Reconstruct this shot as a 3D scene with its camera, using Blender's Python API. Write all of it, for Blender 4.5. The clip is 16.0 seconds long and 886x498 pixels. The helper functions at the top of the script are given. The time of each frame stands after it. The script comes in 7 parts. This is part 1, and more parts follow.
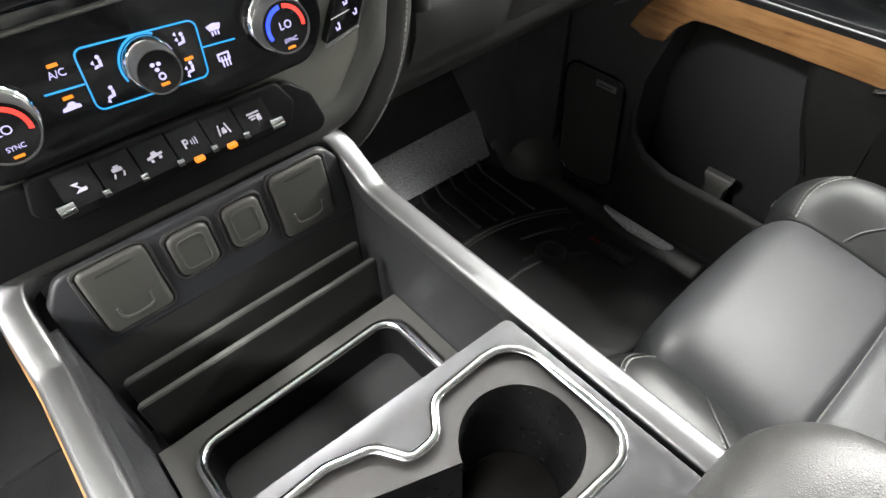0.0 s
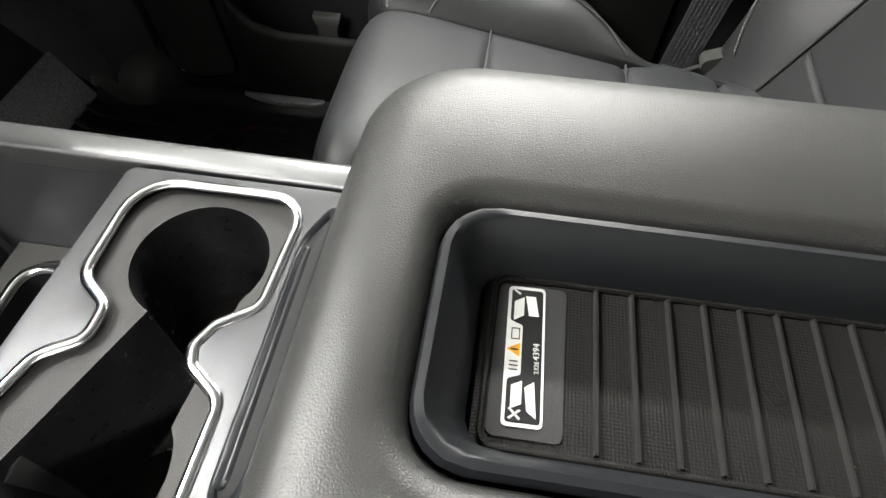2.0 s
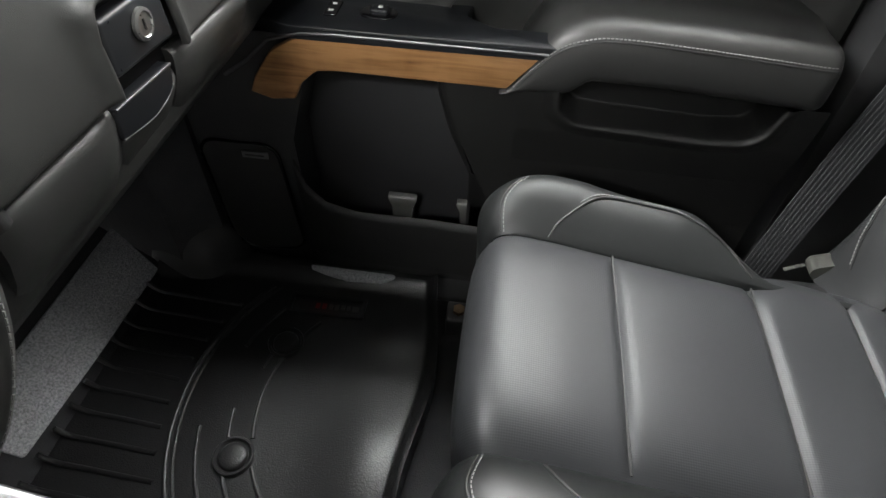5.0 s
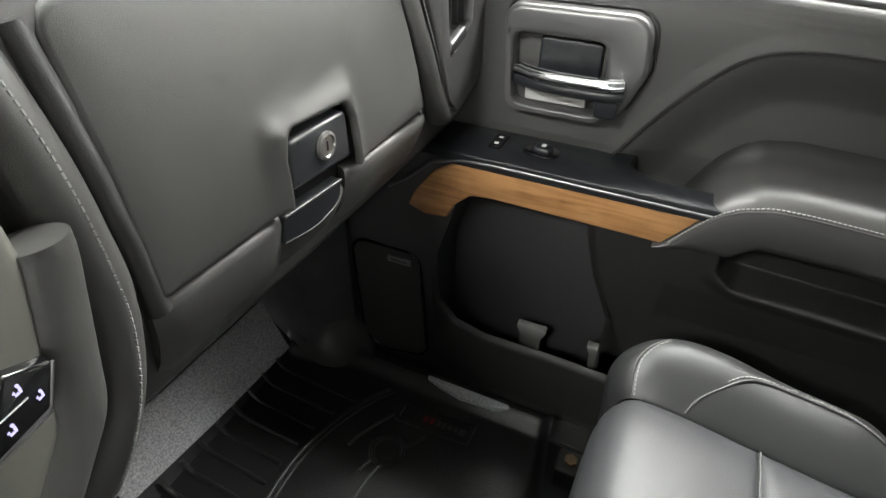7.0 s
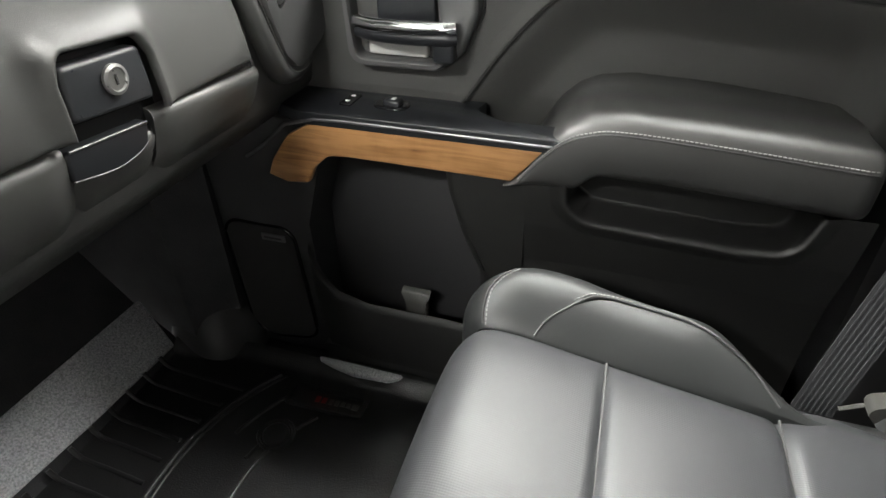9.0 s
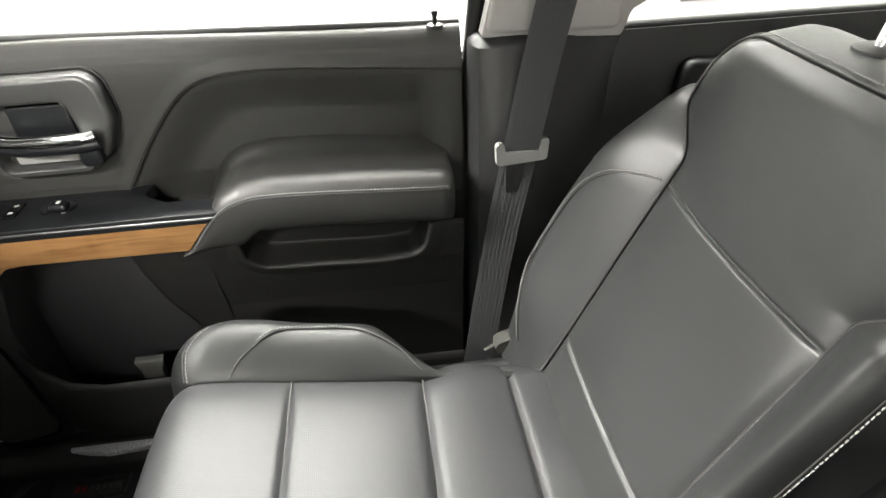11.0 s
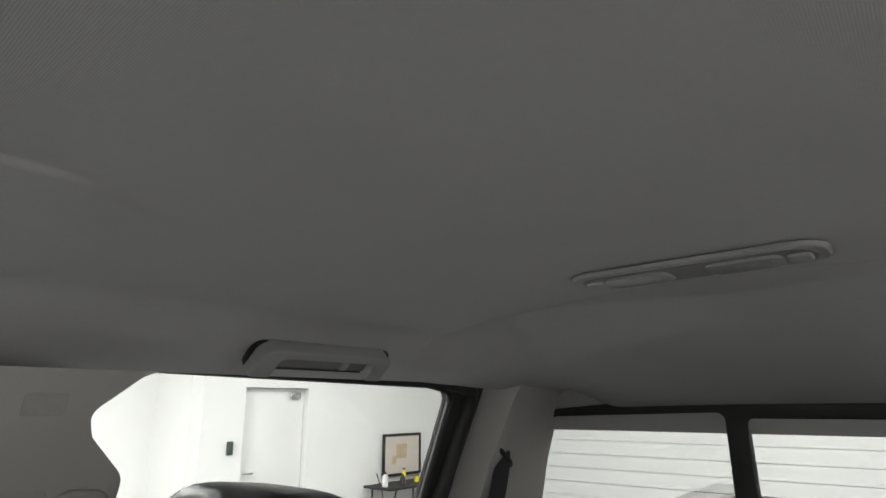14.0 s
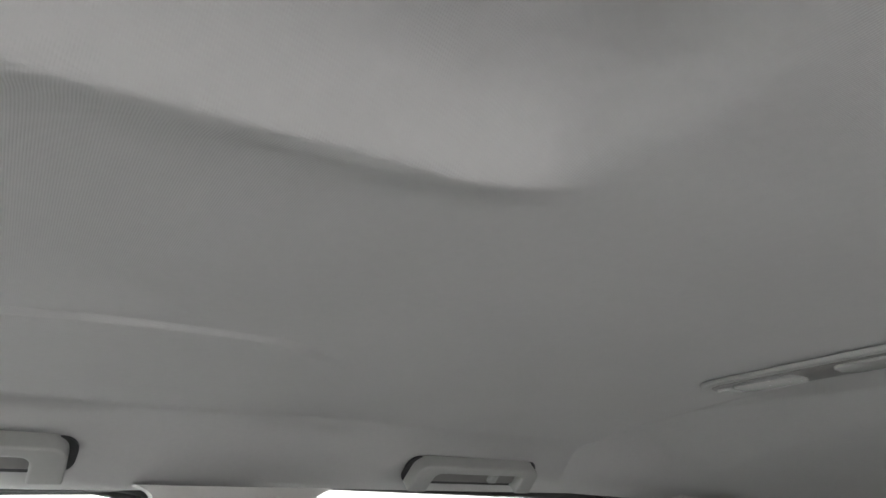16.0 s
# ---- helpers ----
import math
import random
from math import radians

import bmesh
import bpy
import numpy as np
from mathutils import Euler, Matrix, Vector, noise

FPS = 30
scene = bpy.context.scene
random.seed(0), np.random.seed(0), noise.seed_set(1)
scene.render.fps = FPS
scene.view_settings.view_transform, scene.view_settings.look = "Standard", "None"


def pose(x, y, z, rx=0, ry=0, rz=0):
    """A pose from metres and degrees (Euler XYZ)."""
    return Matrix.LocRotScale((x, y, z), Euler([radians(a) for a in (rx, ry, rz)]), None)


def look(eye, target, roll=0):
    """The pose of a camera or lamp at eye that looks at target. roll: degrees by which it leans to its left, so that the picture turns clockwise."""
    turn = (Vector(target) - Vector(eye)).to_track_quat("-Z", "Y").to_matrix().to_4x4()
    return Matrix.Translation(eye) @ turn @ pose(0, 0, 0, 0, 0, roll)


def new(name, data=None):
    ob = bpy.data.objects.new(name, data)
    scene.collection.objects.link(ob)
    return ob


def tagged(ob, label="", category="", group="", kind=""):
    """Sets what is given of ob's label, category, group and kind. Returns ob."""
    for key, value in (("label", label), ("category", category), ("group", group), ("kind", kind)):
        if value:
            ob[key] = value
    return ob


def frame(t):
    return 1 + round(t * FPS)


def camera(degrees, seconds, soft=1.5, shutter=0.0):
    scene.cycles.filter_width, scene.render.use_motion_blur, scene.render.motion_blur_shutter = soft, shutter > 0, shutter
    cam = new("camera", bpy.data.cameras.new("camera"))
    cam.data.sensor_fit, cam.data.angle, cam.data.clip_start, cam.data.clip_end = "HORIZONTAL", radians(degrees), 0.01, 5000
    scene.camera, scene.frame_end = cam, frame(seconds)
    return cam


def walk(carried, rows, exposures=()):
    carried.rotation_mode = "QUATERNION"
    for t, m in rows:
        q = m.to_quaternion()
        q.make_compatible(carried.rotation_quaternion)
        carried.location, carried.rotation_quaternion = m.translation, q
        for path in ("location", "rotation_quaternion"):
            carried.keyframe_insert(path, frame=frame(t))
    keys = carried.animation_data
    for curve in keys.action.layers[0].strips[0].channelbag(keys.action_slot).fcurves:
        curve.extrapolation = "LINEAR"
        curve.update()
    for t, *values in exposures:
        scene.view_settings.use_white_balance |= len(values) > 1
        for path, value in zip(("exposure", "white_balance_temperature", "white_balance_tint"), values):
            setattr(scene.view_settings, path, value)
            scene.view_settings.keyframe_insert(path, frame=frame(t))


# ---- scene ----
cam = camera(75.1, 16.0)
PATH = [
    (0, (-0.0718, 0.3835, 0.8470), (0.8080, 1.4289, -0.6135), -2.21),
    (0.5, (-0.0277, 0.3960, 0.8633), (0.9558, 1.3483, -0.5948), -2.00),
    (1, (-0.0774, 0.3643, 0.8568), (1.0071, 1.1650, -0.6206), -1.43),
    (1.5, (-0.1095, 0.3371, 0.7908), (1.1045, 0.7459, -0.7451), 0.19),
    (2, (-0.1015, 0.3144, 0.7820), (1.0523, 0.4708, -0.8441), 1.20),
    (2.5, (-0.0848, 0.3030, 0.7725), (0.9952, 0.3137, -0.9108), 3.32),
    (3, (-0.0820, 0.3061, 0.7756), (0.9792, 0.2591, -0.9190), 4.43),
    (3.5, (-0.0624, 0.3498, 0.8052), (0.9858, 0.2674, -0.8961), 5.82),
    (4, (-0.0244, 0.3831, 0.8354), (1.0865, 0.3379, -0.8271), 3.46),
    (4.5, (0.0283, 0.4380, 0.8510), (1.2945, 0.4652, -0.6969), 3.36),
    (5, (0.0517, 0.4999, 0.8648), (1.4115, 0.6534, -0.5938), 1.90),
    (7.3, (0.0821, 0.5079, 0.8787), (1.5598, 1.2349, -0.2561), 0.56),
    (7.5, (0.0770, 0.4820, 0.8530), (1.5740, 1.2280, -0.2430), 0.58),
    (8, (0.0936, 0.4543, 0.8250), (1.5713, 1.1782, -0.3118), 0.36),
    (8.5, (0.0964, 0.4274, 0.7940), (1.6203, 1.0480, -0.3429), 0.23),
    (10.8, (0.0013, 0.2009, 0.9260), (1.6079, 0.1309, -0.2631), -2.87),
    (11, (0.0011, 0.1909, 0.9460), (1.6119, 0.0220, -0.2273), -2.50),
    (11.5, (-0.0034, 0.1757, 0.9809), (1.6581, -0.2805, -0.0346), -1.50),
    (12, (-0.0068, 0.1606, 1.0108), (1.6769, -0.5650, 0.2116), -0.40),
    (12.5, (-0.0339, 0.1597, 1.0470), (1.6483, -0.8155, 0.5785), 0.06),
    (13, (-0.0720, 0.1589, 1.0695), (1.5089, -1.0623, 0.9697), 0.13),
    (13.5, (-0.1223, 0.1481, 1.0900), (1.2916, -1.2545, 1.3162), 0.08),
    (14, (-0.1734, 0.1354, 1.1025), (1.0655, -1.3510, 1.6257), -0.37),
    (14.5, (-0.2381, 0.1404, 1.1108), (0.9233, -1.3291, 1.8193), -0.75),
    (15, (-0.2646, 0.1856, 1.1012), (0.8596, -1.2513, 1.9206), -1.10),
    (15.5, (-0.2483, 0.1762, 1.1027), (1.0094, -1.1250, 1.9542), -0.78),
    (16, (-0.2528, 0.1931, 1.0986), (1.2121, -0.8654, 1.9552), -0.94),
]
EXPOSURES = [(0, 1.5, 6500, 10), (1.0, 1.4, 6500, 10), (2.0, 1.0, 6550, 9), (3.0, 0.8, 6550, 9), (4.0, 0.75, 6350, 10), (5.0, 0.95, 6350, 10), (7.3, 1.55, 6500, 9), (8.5, 1.55, 6500, 9), (11, 1.75, 6700, 9), (12, 1.75, 6550, 10), (13, 1.2, 6450, 10), (13.5, 0.65, 6500, 10), (14, 0.2, 6400, 10), (14.5, 0.2, 6300, 11), (15, 0.9, 6300, 11), (16, 1.15, 6300, 11)]
walk(cam, [(t, look(eye, target, roll)) for t, eye, target, roll in PATH], EXPOSURES)

from mathutils import geometry
from mathutils.bvhtree import BVHTree

# ---- light ----
world = bpy.data.worlds.new("garage_air")
scene.world = world
world.use_nodes = True
world.node_tree.nodes["Background"].inputs[0].default_value = (0.9, 0.95, 1.0, 1)
world.node_tree.nodes["Background"].inputs[1].default_value = 0.3


def area_light(name, eye, target, sx, sy, watts, tint=(1.0, 0.985, 0.95)):
    lamp = bpy.data.lights.new(name, "AREA")
    lamp.shape, lamp.size, lamp.size_y, lamp.energy, lamp.color = "RECTANGLE", sx, sy, watts, tint
    ob = new(name, lamp)
    ob.matrix_world = look(eye, target)
    return ob


# strip lights of the garage ceiling
for lx, ly, lw in ((-2.6, 0.5, 300), (-2.6, -4.5, 90), (0.4, 3.4, 330), (1.95, 0.1, 125), (4.6, 0.4, 550), (4.2, -4.8, 140), (0.6, -6.5, 125)):
    area_light("ceiling_strip_light", (lx, ly, 2.78), (lx, ly, 0), 0.5, 2.6, lw)
# ---- materials ----


def nodes_of(name):
    m = bpy.data.materials.new(name)
    m.use_nodes = True
    return m, m.node_tree.nodes, m.node_tree.links, m.node_tree.nodes["Principled BSDF"]


def surface(name, color, rough, metal=0.0, vary=0.12, big=6.0, grain=0.0, grain_scale=900.0, kind="noise", spec=0.5,
            dirt=0.0, coat=0.0, stretch=(1, 1, 1), rough_vary=0.03, relief=0.0006):
    """A painted, moulded or woven surface: large and small variation of tone, fine relief."""
    m, n, l, p = nodes_of(name)
    co = n.new("ShaderNodeTexCoord")
    mp = n.new("ShaderNodeMapping")
    mp.inputs["Scale"].default_value = stretch
    l.new(co.outputs["Object"], mp.inputs[0])
    a = n.new("ShaderNodeTexNoise")
    a.inputs["Scale"].default_value, a.inputs["Detail"].default_value = big, 5
    l.new(mp.outputs[0], a.inputs["Vector"])
    b = n.new("ShaderNodeTexNoise")
    b.inputs["Scale"].default_value, b.inputs["Detail"].default_value = big * 28, 3
    l.new(mp.outputs[0], b.inputs["Vector"])
    mix = n.new("ShaderNodeMath")
    mix.operation = "MULTIPLY_ADD"
    l.new(a.outputs[0], mix.inputs[0])
    mix.inputs[1].default_value = 0.65
    half = n.new("ShaderNodeMath")
    half.operation = "MULTIPLY"
    half.inputs[1].default_value = 0.35
    l.new(b.outputs[0], half.inputs[0])
    l.new(half.outputs[0], mix.inputs[2])
    ramp = n.new("ShaderNodeMapRange")
    ramp.inputs[1].default_value, ramp.inputs[2].default_value = 0.25, 0.75
    ramp.inputs[3].default_value, ramp.inputs[4].default_value = 1 - vary, 1 + vary
    l.new(mix.outputs[0], ramp.inputs[0])
    tone = n.new("ShaderNodeVectorMath")
    tone.operation = "SCALE"
    tone.inputs[0].default_value = color
    l.new(ramp.outputs[0], tone.inputs["Scale"])
    l.new(tone.outputs[0], p.inputs["Base Color"])
    rr = n.new("ShaderNodeMapRange")
    rr.inputs[1].default_value, rr.inputs[2].default_value = 0.25, 0.75
    rr.inputs[3].default_value, rr.inputs[4].default_value = max(0.02, rough - rough_vary), min(1, rough + rough_vary)
    l.new(b.outputs[0], rr.inputs[0])
    l.new(rr.outputs[0], p.inputs["Roughness"])
    p.inputs["Metallic"].default_value = metal
    p.inputs["Specular IOR Level"].default_value = spec
    p.inputs["Coat Weight"].default_value = coat
    if grain > 0:
        if kind == "leather":
            g = n.new("ShaderNodeTexVoronoi")
            g.feature = "DISTANCE_TO_EDGE"
            g.inputs["Scale"].default_value = grain_scale
        elif kind == "weave":
            g = n.new("ShaderNodeTexWave")
            g.inputs["Scale"].default_value = grain_scale
            g2 = n.new("ShaderNodeTexWave")
            g2.bands_direction = "Y"
            g2.inputs["Scale"].default_value = grain_scale
            l.new(mp.outputs[0], g2.inputs["Vector"])
        else:
            g = n.new("ShaderNodeTexNoise")
            g.inputs["Scale"].default_value, g.inputs["Detail"].default_value = grain_scale, 2
        l.new(mp.outputs[0], g.inputs["Vector"])
        bp = n.new("ShaderNodeBump")
        bp.inputs["Strength"].default_value = min(1.0, grain)
        bp.inputs["Distance"].default_value = relief
        height = g.outputs["Distance" if kind == "leather" else 0]
        if kind == "weave":
            sm = n.new("ShaderNodeMath")
            l.new(g.outputs["Fac"], sm.inputs[0])
            l.new(g2.outputs["Fac"], sm.inputs[1])
            height = sm.outputs[0]
        l.new(height, bp.inputs["Height"])
        l.new(bp.outputs[0], p.inputs["Normal"])
    return m


def wood_grain(name):
    m, n, l, p = nodes_of(name)
    co = n.new("ShaderNodeTexCoord")
    mp = n.new("ShaderNodeMapping")
    mp.inputs["Scale"].default_value = (30, 2.6, 42)
    l.new(co.outputs["Object"], mp.inputs[0])
    a = n.new("ShaderNodeTexNoise")
    a.inputs["Scale"].default_value, a.inputs["Detail"].default_value, a.inputs["Distortion"].default_value = 2.2, 8, 1.2
    l.new(mp.outputs[0], a.inputs["Vector"])
    mq = n.new("ShaderNodeMapping")
    mq.inputs["Scale"].default_value = (10, 16, 10)
    l.new(co.outputs["Object"], mq.inputs[0])
    b = n.new("ShaderNodeTexNoise")
    b.inputs["Scale"].default_value, b.inputs["Detail"].default_value = 1.4, 3
    l.new(mq.outputs[0], b.inputs["Vector"])
    add = n.new("ShaderNodeMath")
    add.operation = "MULTIPLY_ADD"
    add.inputs[1].default_value = 0.55
    l.new(b.outputs[0], add.inputs[0])
    l.new(a.outputs[0], add.inputs[2])
    r = n.new("ShaderNodeValToRGB")
    e = r.color_ramp.elements
    e[0].position, e[0].color = 0.46, (0.095, 0.044, 0.016, 1)
    e[1].position, e[1].color = 0.90, (0.37, 0.195, 0.078, 1)
    k = e.new(0.62)
    k.color = (0.24, 0.115, 0.042, 1)
    l.new(add.outputs[0], r.inputs[0])
    l.new(r.outputs[0], p.inputs["Base Color"])
    p.inputs["Roughness"].default_value, p.inputs["Coat Weight"].default_value, p.inputs["Coat Roughness"].default_value = 0.4, 0.5, 0.15
    return m


def glass_pane(name, tint=(0.95, 0.97, 0.96), thin=0.0):
    m, n, l, p = nodes_of(name)
    out = n["Material Output"]
    tr = n.new("ShaderNodeBsdfTransparent")
    tr.inputs[0].default_value = (*tint, 1)
    gl = n.new("ShaderNodeBsdfGlossy")
    gl.inputs["Roughness"].default_value = 0.02
    fr = n.new("ShaderNodeLayerWeight")
    po = n.new("ShaderNodeMath")
    po.operation, po.inputs[1].default_value = "POWER", 4.0
    l.new(fr.outputs["Facing"], po.inputs[0])
    sc = n.new("ShaderNodeMath")
    sc.operation, sc.inputs[1].default_value, sc.inputs[2].default_value = "MULTIPLY_ADD", 0.75, 0.03
    l.new(po.outputs[0], sc.inputs[0])
    mx = n.new("ShaderNodeMixShader")
    l.new(sc.outputs[0], mx.inputs[0])
    l.new(tr.outputs[0], mx.inputs[1])
    l.new(gl.outputs[0], mx.inputs[2])
    l.new(mx.outputs[0], out.inputs[0])
    return m


def glow(name, color, strength):
    m, n, l, p = nodes_of(name)
    p.inputs["Base Color"].default_value = (0.02, 0.02, 0.02, 1)
    p.inputs["Emission Color"].default_value = (*color, 1)
    p.inputs["Emission Strength"].default_value = strength
    return m


LEATHER = surface("black_leather", (0.027, 0.027, 0.028), 0.44, vary=0.10, grain=0.5, grain_scale=900, kind="leather", spec=0.5)
LEATHER_FINE = surface("smooth_leather", (0.026, 0.027, 0.0275), 0.31, vary=0.10, grain=0.25, grain_scale=1500, kind="leather")
LEATHER_BOLSTER = surface("dark_bolster_leather", (0.016, 0.017, 0.017), 0.37, vary=0.12, grain=0.25, grain_scale=1500, kind="leather", spec=0.36)
LEATHER_RIB = surface("perforated_leather", (0.030, 0.031, 0.033), 0.41, vary=0.10, grain=0.09, grain_scale=130, kind="weave", relief=0.0005, spec=0.38)
VINYL = surface("armrest_vinyl", (0.028, 0.028, 0.027), 0.43, vary=0.12, grain=0.42, grain_scale=760, kind="leather", relief=0.0005)
DOOR_VINYL = surface("door_vinyl", (0.036, 0.036, 0.034), 0.52, vary=0.08, grain=0.5, grain_scale=650, kind="leather")
DOOR_PLASTIC = surface("moulded_door_plastic", (0.015, 0.015, 0.0145), 0.52, vary=0.10, grain=0.5, grain_scale=650, kind="leather", spec=0.35)
DASH_VINYL = surface("dash_vinyl", (0.052, 0.052, 0.050), 0.42, vary=0.07, grain=0.32, grain_scale=900, kind="leather")
PLASTIC = surface("black_plastic", (0.029, 0.029, 0.030), 0.46, vary=0.12, grain=0.3, grain_scale=1300)
PLASTIC_BLUE = surface("smooth_black_plastic", (0.011, 0.012, 0.014), 0.38, vary=0.10, spec=0.4)
LATCH_GREY = surface("satin_latch_plastic", (0.034, 0.036, 0.040), 0.30, vary=0.08, spec=0.6)
PLASTIC_DEEP = surface("deep_black_plastic", (0.023, 0.023, 0.023), 0.55, vary=0.15, grain=0.3)
PLASTIC_GREY = surface("grey_cap_plastic", (0.060, 0.060, 0.055), 0.42, vary=0.08, grain=0.2)
GLOSS = surface("gloss_black", (0.006, 0.006, 0.007), 0.10, vary=0.1, rough_vary=0.03)
SATIN = surface("satin_silver_trim", (0.22, 0.22, 0.225), 0.36, metal=0.92, vary=0.06, big=9, grain=0.12, grain_scale=2500, rough_vary=0.05)
SATIN_DARK = surface("dark_satin_trim", (0.11, 0.11, 0.11), 0.36, metal=0.6, vary=0.06, rough_vary=0.05)
BEZEL = surface("stack_bezel_grey", (0.185, 0.185, 0.165), 0.36, metal=0.5, vary=0.06, rough_vary=0.05)
WALL_SATIN = surface("dark_wall_satin", (0.072, 0.073, 0.078), 0.36, metal=0.6, vary=0.08, grain=0.12, grain_scale=2500, rough_vary=0.05)
DECK_SATIN = surface("dark_deck_satin", (0.095, 0.095, 0.10), 0.34, metal=0.92, vary=0.06, grain=0.12, grain_scale=2500, rough_vary=0.05)
KEY_BLACK = surface("toggle_key_black", (0.006, 0.006, 0.0065), 0.5, vary=0.1, spec=0.12)
BIN_GREY = surface("bin_surround_grey", (0.085, 0.084, 0.080), 0.46, vary=0.06, grain=0.3, grain_scale=1600)
CUP_BLACK = surface("cup_well_black", (0.011, 0.011, 0.012), 0.30, vary=0.1, rough_vary=0.05)
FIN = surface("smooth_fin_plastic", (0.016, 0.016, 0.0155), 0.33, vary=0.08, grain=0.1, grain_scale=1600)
# lighter copy of the fin plastic: the highlight along the rib tops, as colour
FIN_TOP = surface("fin_edge_highlight", (0.075, 0.075, 0.072), 0.34, vary=0.10, grain=0.1, grain_scale=1600)
INSERT = surface("cup_insert_grey", (0.021, 0.020, 0.019), 0.50, vary=0.06, grain=0.35, grain_scale=1600)
TRAY_BLACK = surface("tray_black_plastic", (0.010, 0.011, 0.013), 0.42, vary=0.10, spec=0.26)
RIB_RUBBER = surface("smooth_rib_rubber", (0.016, 0.0155, 0.015), 0.38, vary=0.12, spec=0.5)
RUBBER = surface("ribbed_rubber", (0.011, 0.0105, 0.010), 0.50, vary=0.15, grain=0.26, grain_scale=225, spec=0.2, kind="weave", relief=0.0004)
MAT_RUBBER = surface("moulded_mat_rubber", (0.014, 0.014, 0.0145), 0.33, vary=0.3, big=9, grain=0.9, grain_scale=420, relief=0.0008)
# charcoal carpet with the footwell light put into its colour, hence so pale
CARPET = surface("carpet_paled_as_lit", (0.37, 0.373, 0.385), 0.95, vary=0.75, big=300, grain=1.0, grain_scale=420, spec=0.1, relief=0.002)
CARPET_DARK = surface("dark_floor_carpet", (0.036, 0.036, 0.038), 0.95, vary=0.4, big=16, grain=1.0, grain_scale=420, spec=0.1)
SHALE = surface("light_grey_trim", (0.40, 0.39, 0.375), 0.55, vary=0.04, grain=0.25, grain_scale=1200)
SHALE_LIP = surface("pale_grey_plastic", (0.30, 0.30, 0.29), 0.5, vary=0.05)
HEADCLOTH = surface("headliner_cloth", (0.40, 0.395, 0.39), 0.9, vary=0.05, big=5, grain=0.16, grain_scale=260, kind="weave", spec=0.15)
CHROME = surface("chrome", (0.86, 0.87, 0.88), 0.08, metal=1.0, vary=0.02, rough_vary=0.03)
STEEL = surface("brushed_steel", (0.55, 0.55, 0.54), 0.25, metal=1.0, vary=0.05)
WEBBING = surface("belt_webbing", (0.046, 0.047, 0.050), 0.75, vary=0.1, grain=0.35, grain_scale=420, kind="weave", stretch=(0.3, 1, 0.3))
STITCH = surface("grey_thread", (0.20, 0.20, 0.193), 0.7, vary=0.1)
SEAL = surface("rubber_seal", (0.017, 0.017, 0.017), 0.5, vary=0.1)
WOOD = wood_grain("walnut_trim")
GLASS = glass_pane("window_glass")
GLASS_DARK = glass_pane("rear_privacy_glass", (0.74, 0.75, 0.74))
WALL = surface("white_wall_paint", (0.82, 0.82, 0.81), 0.7, vary=0.03, big=0.6)
CONCRETE = surface("garage_floor_paint", (0.30, 0.30, 0.30), 0.45, vary=0.12, big=1.2, grain=0.2, grain_scale=60)
PAINTED_DOOR = surface("white_door_paint", (0.78, 0.78, 0.77), 0.5, vary=0.03)
BED_METAL = surface("truck_bed_liner", (0.020, 0.020, 0.021), 0.6, vary=0.2, grain=0.6, grain_scale=200)
BODY_PAINT = surface("silver_body_paint", (0.30, 0.29, 0.28), 0.3, metal=0.6, vary=0.04, coat=0.6)
KEY_PRINT = surface("grey_key_print", (0.40, 0.38, 0.46), 0.5, vary=0.03)
LABEL_WHITE = surface("white_print", (0.72, 0.72, 0.70), 0.45, vary=0.03)
LABEL_BLACK = surface("black_print", (0.012, 0.012, 0.012), 0.4, vary=0.05)
AMBER_PRINT = surface("amber_print", (0.72, 0.33, 0.012), 0.45, vary=0.05)
GLYPH = glow("lit_glyph", (0.60, 0.55, 0.95), 0.5)
BLUE_LINE = glow("lit_blue_line", (0.015, 0.24, 0.55), 0.7)
BLUE_ARC = glow("lit_deep_blue", (0.02, 0.05, 1.0), 1.2)
RED_ARC = glow("lit_red", (0.9, 0.03, 0.02), 1.0)
AMBER = glow("lit_amber", (1.0, 0.27, 0.005), 0.5)

# ---- builders ----


def holder(name, label, category, at=(0, 0, 0), group="", kind=""):
    """An Empty at the base of a thing made of parts."""
    ob = new(name)
    ob.empty_display_size = 0.02
    ob.matrix_world = Matrix.Translation(at)
    return tagged(ob, label, category, group, kind)


def part(name, bm, material, parent=None, label="", sharp=48.0):
    """Links a bmesh, given in world coordinates, as one mesh object."""
    bmesh.ops.recalc_face_normals(bm, faces=bm.faces)
    me = bpy.data.meshes.new(name)
    for f in bm.faces:
        f.smooth = True
    for e in bm.edges:
        if len(e.link_faces) == 2 and e.calc_face_angle(0) > radians(sharp):
            e.smooth = False
    bm.to_mesh(me)
    bm.free()
    me.materials.append(material)
    ob = new(name, me)
    if parent is not None:
        ob.parent = parent
        m = Matrix.Identity(4)
        p = parent
        while p is not None:
            m = p.matrix_basis.inverted() @ m if p.parent is None else m
            p = p.parent
        ob.matrix_parent_inverse = m if parent.parent is None else Matrix.Identity(4)
    if label:
        tagged(ob, label)
    return ob


def thing(name, bm, material, label, category, group="", kind="", sharp=48.0):
    return tagged(part(name, bm, material, None, "", sharp), label, category, group, kind)


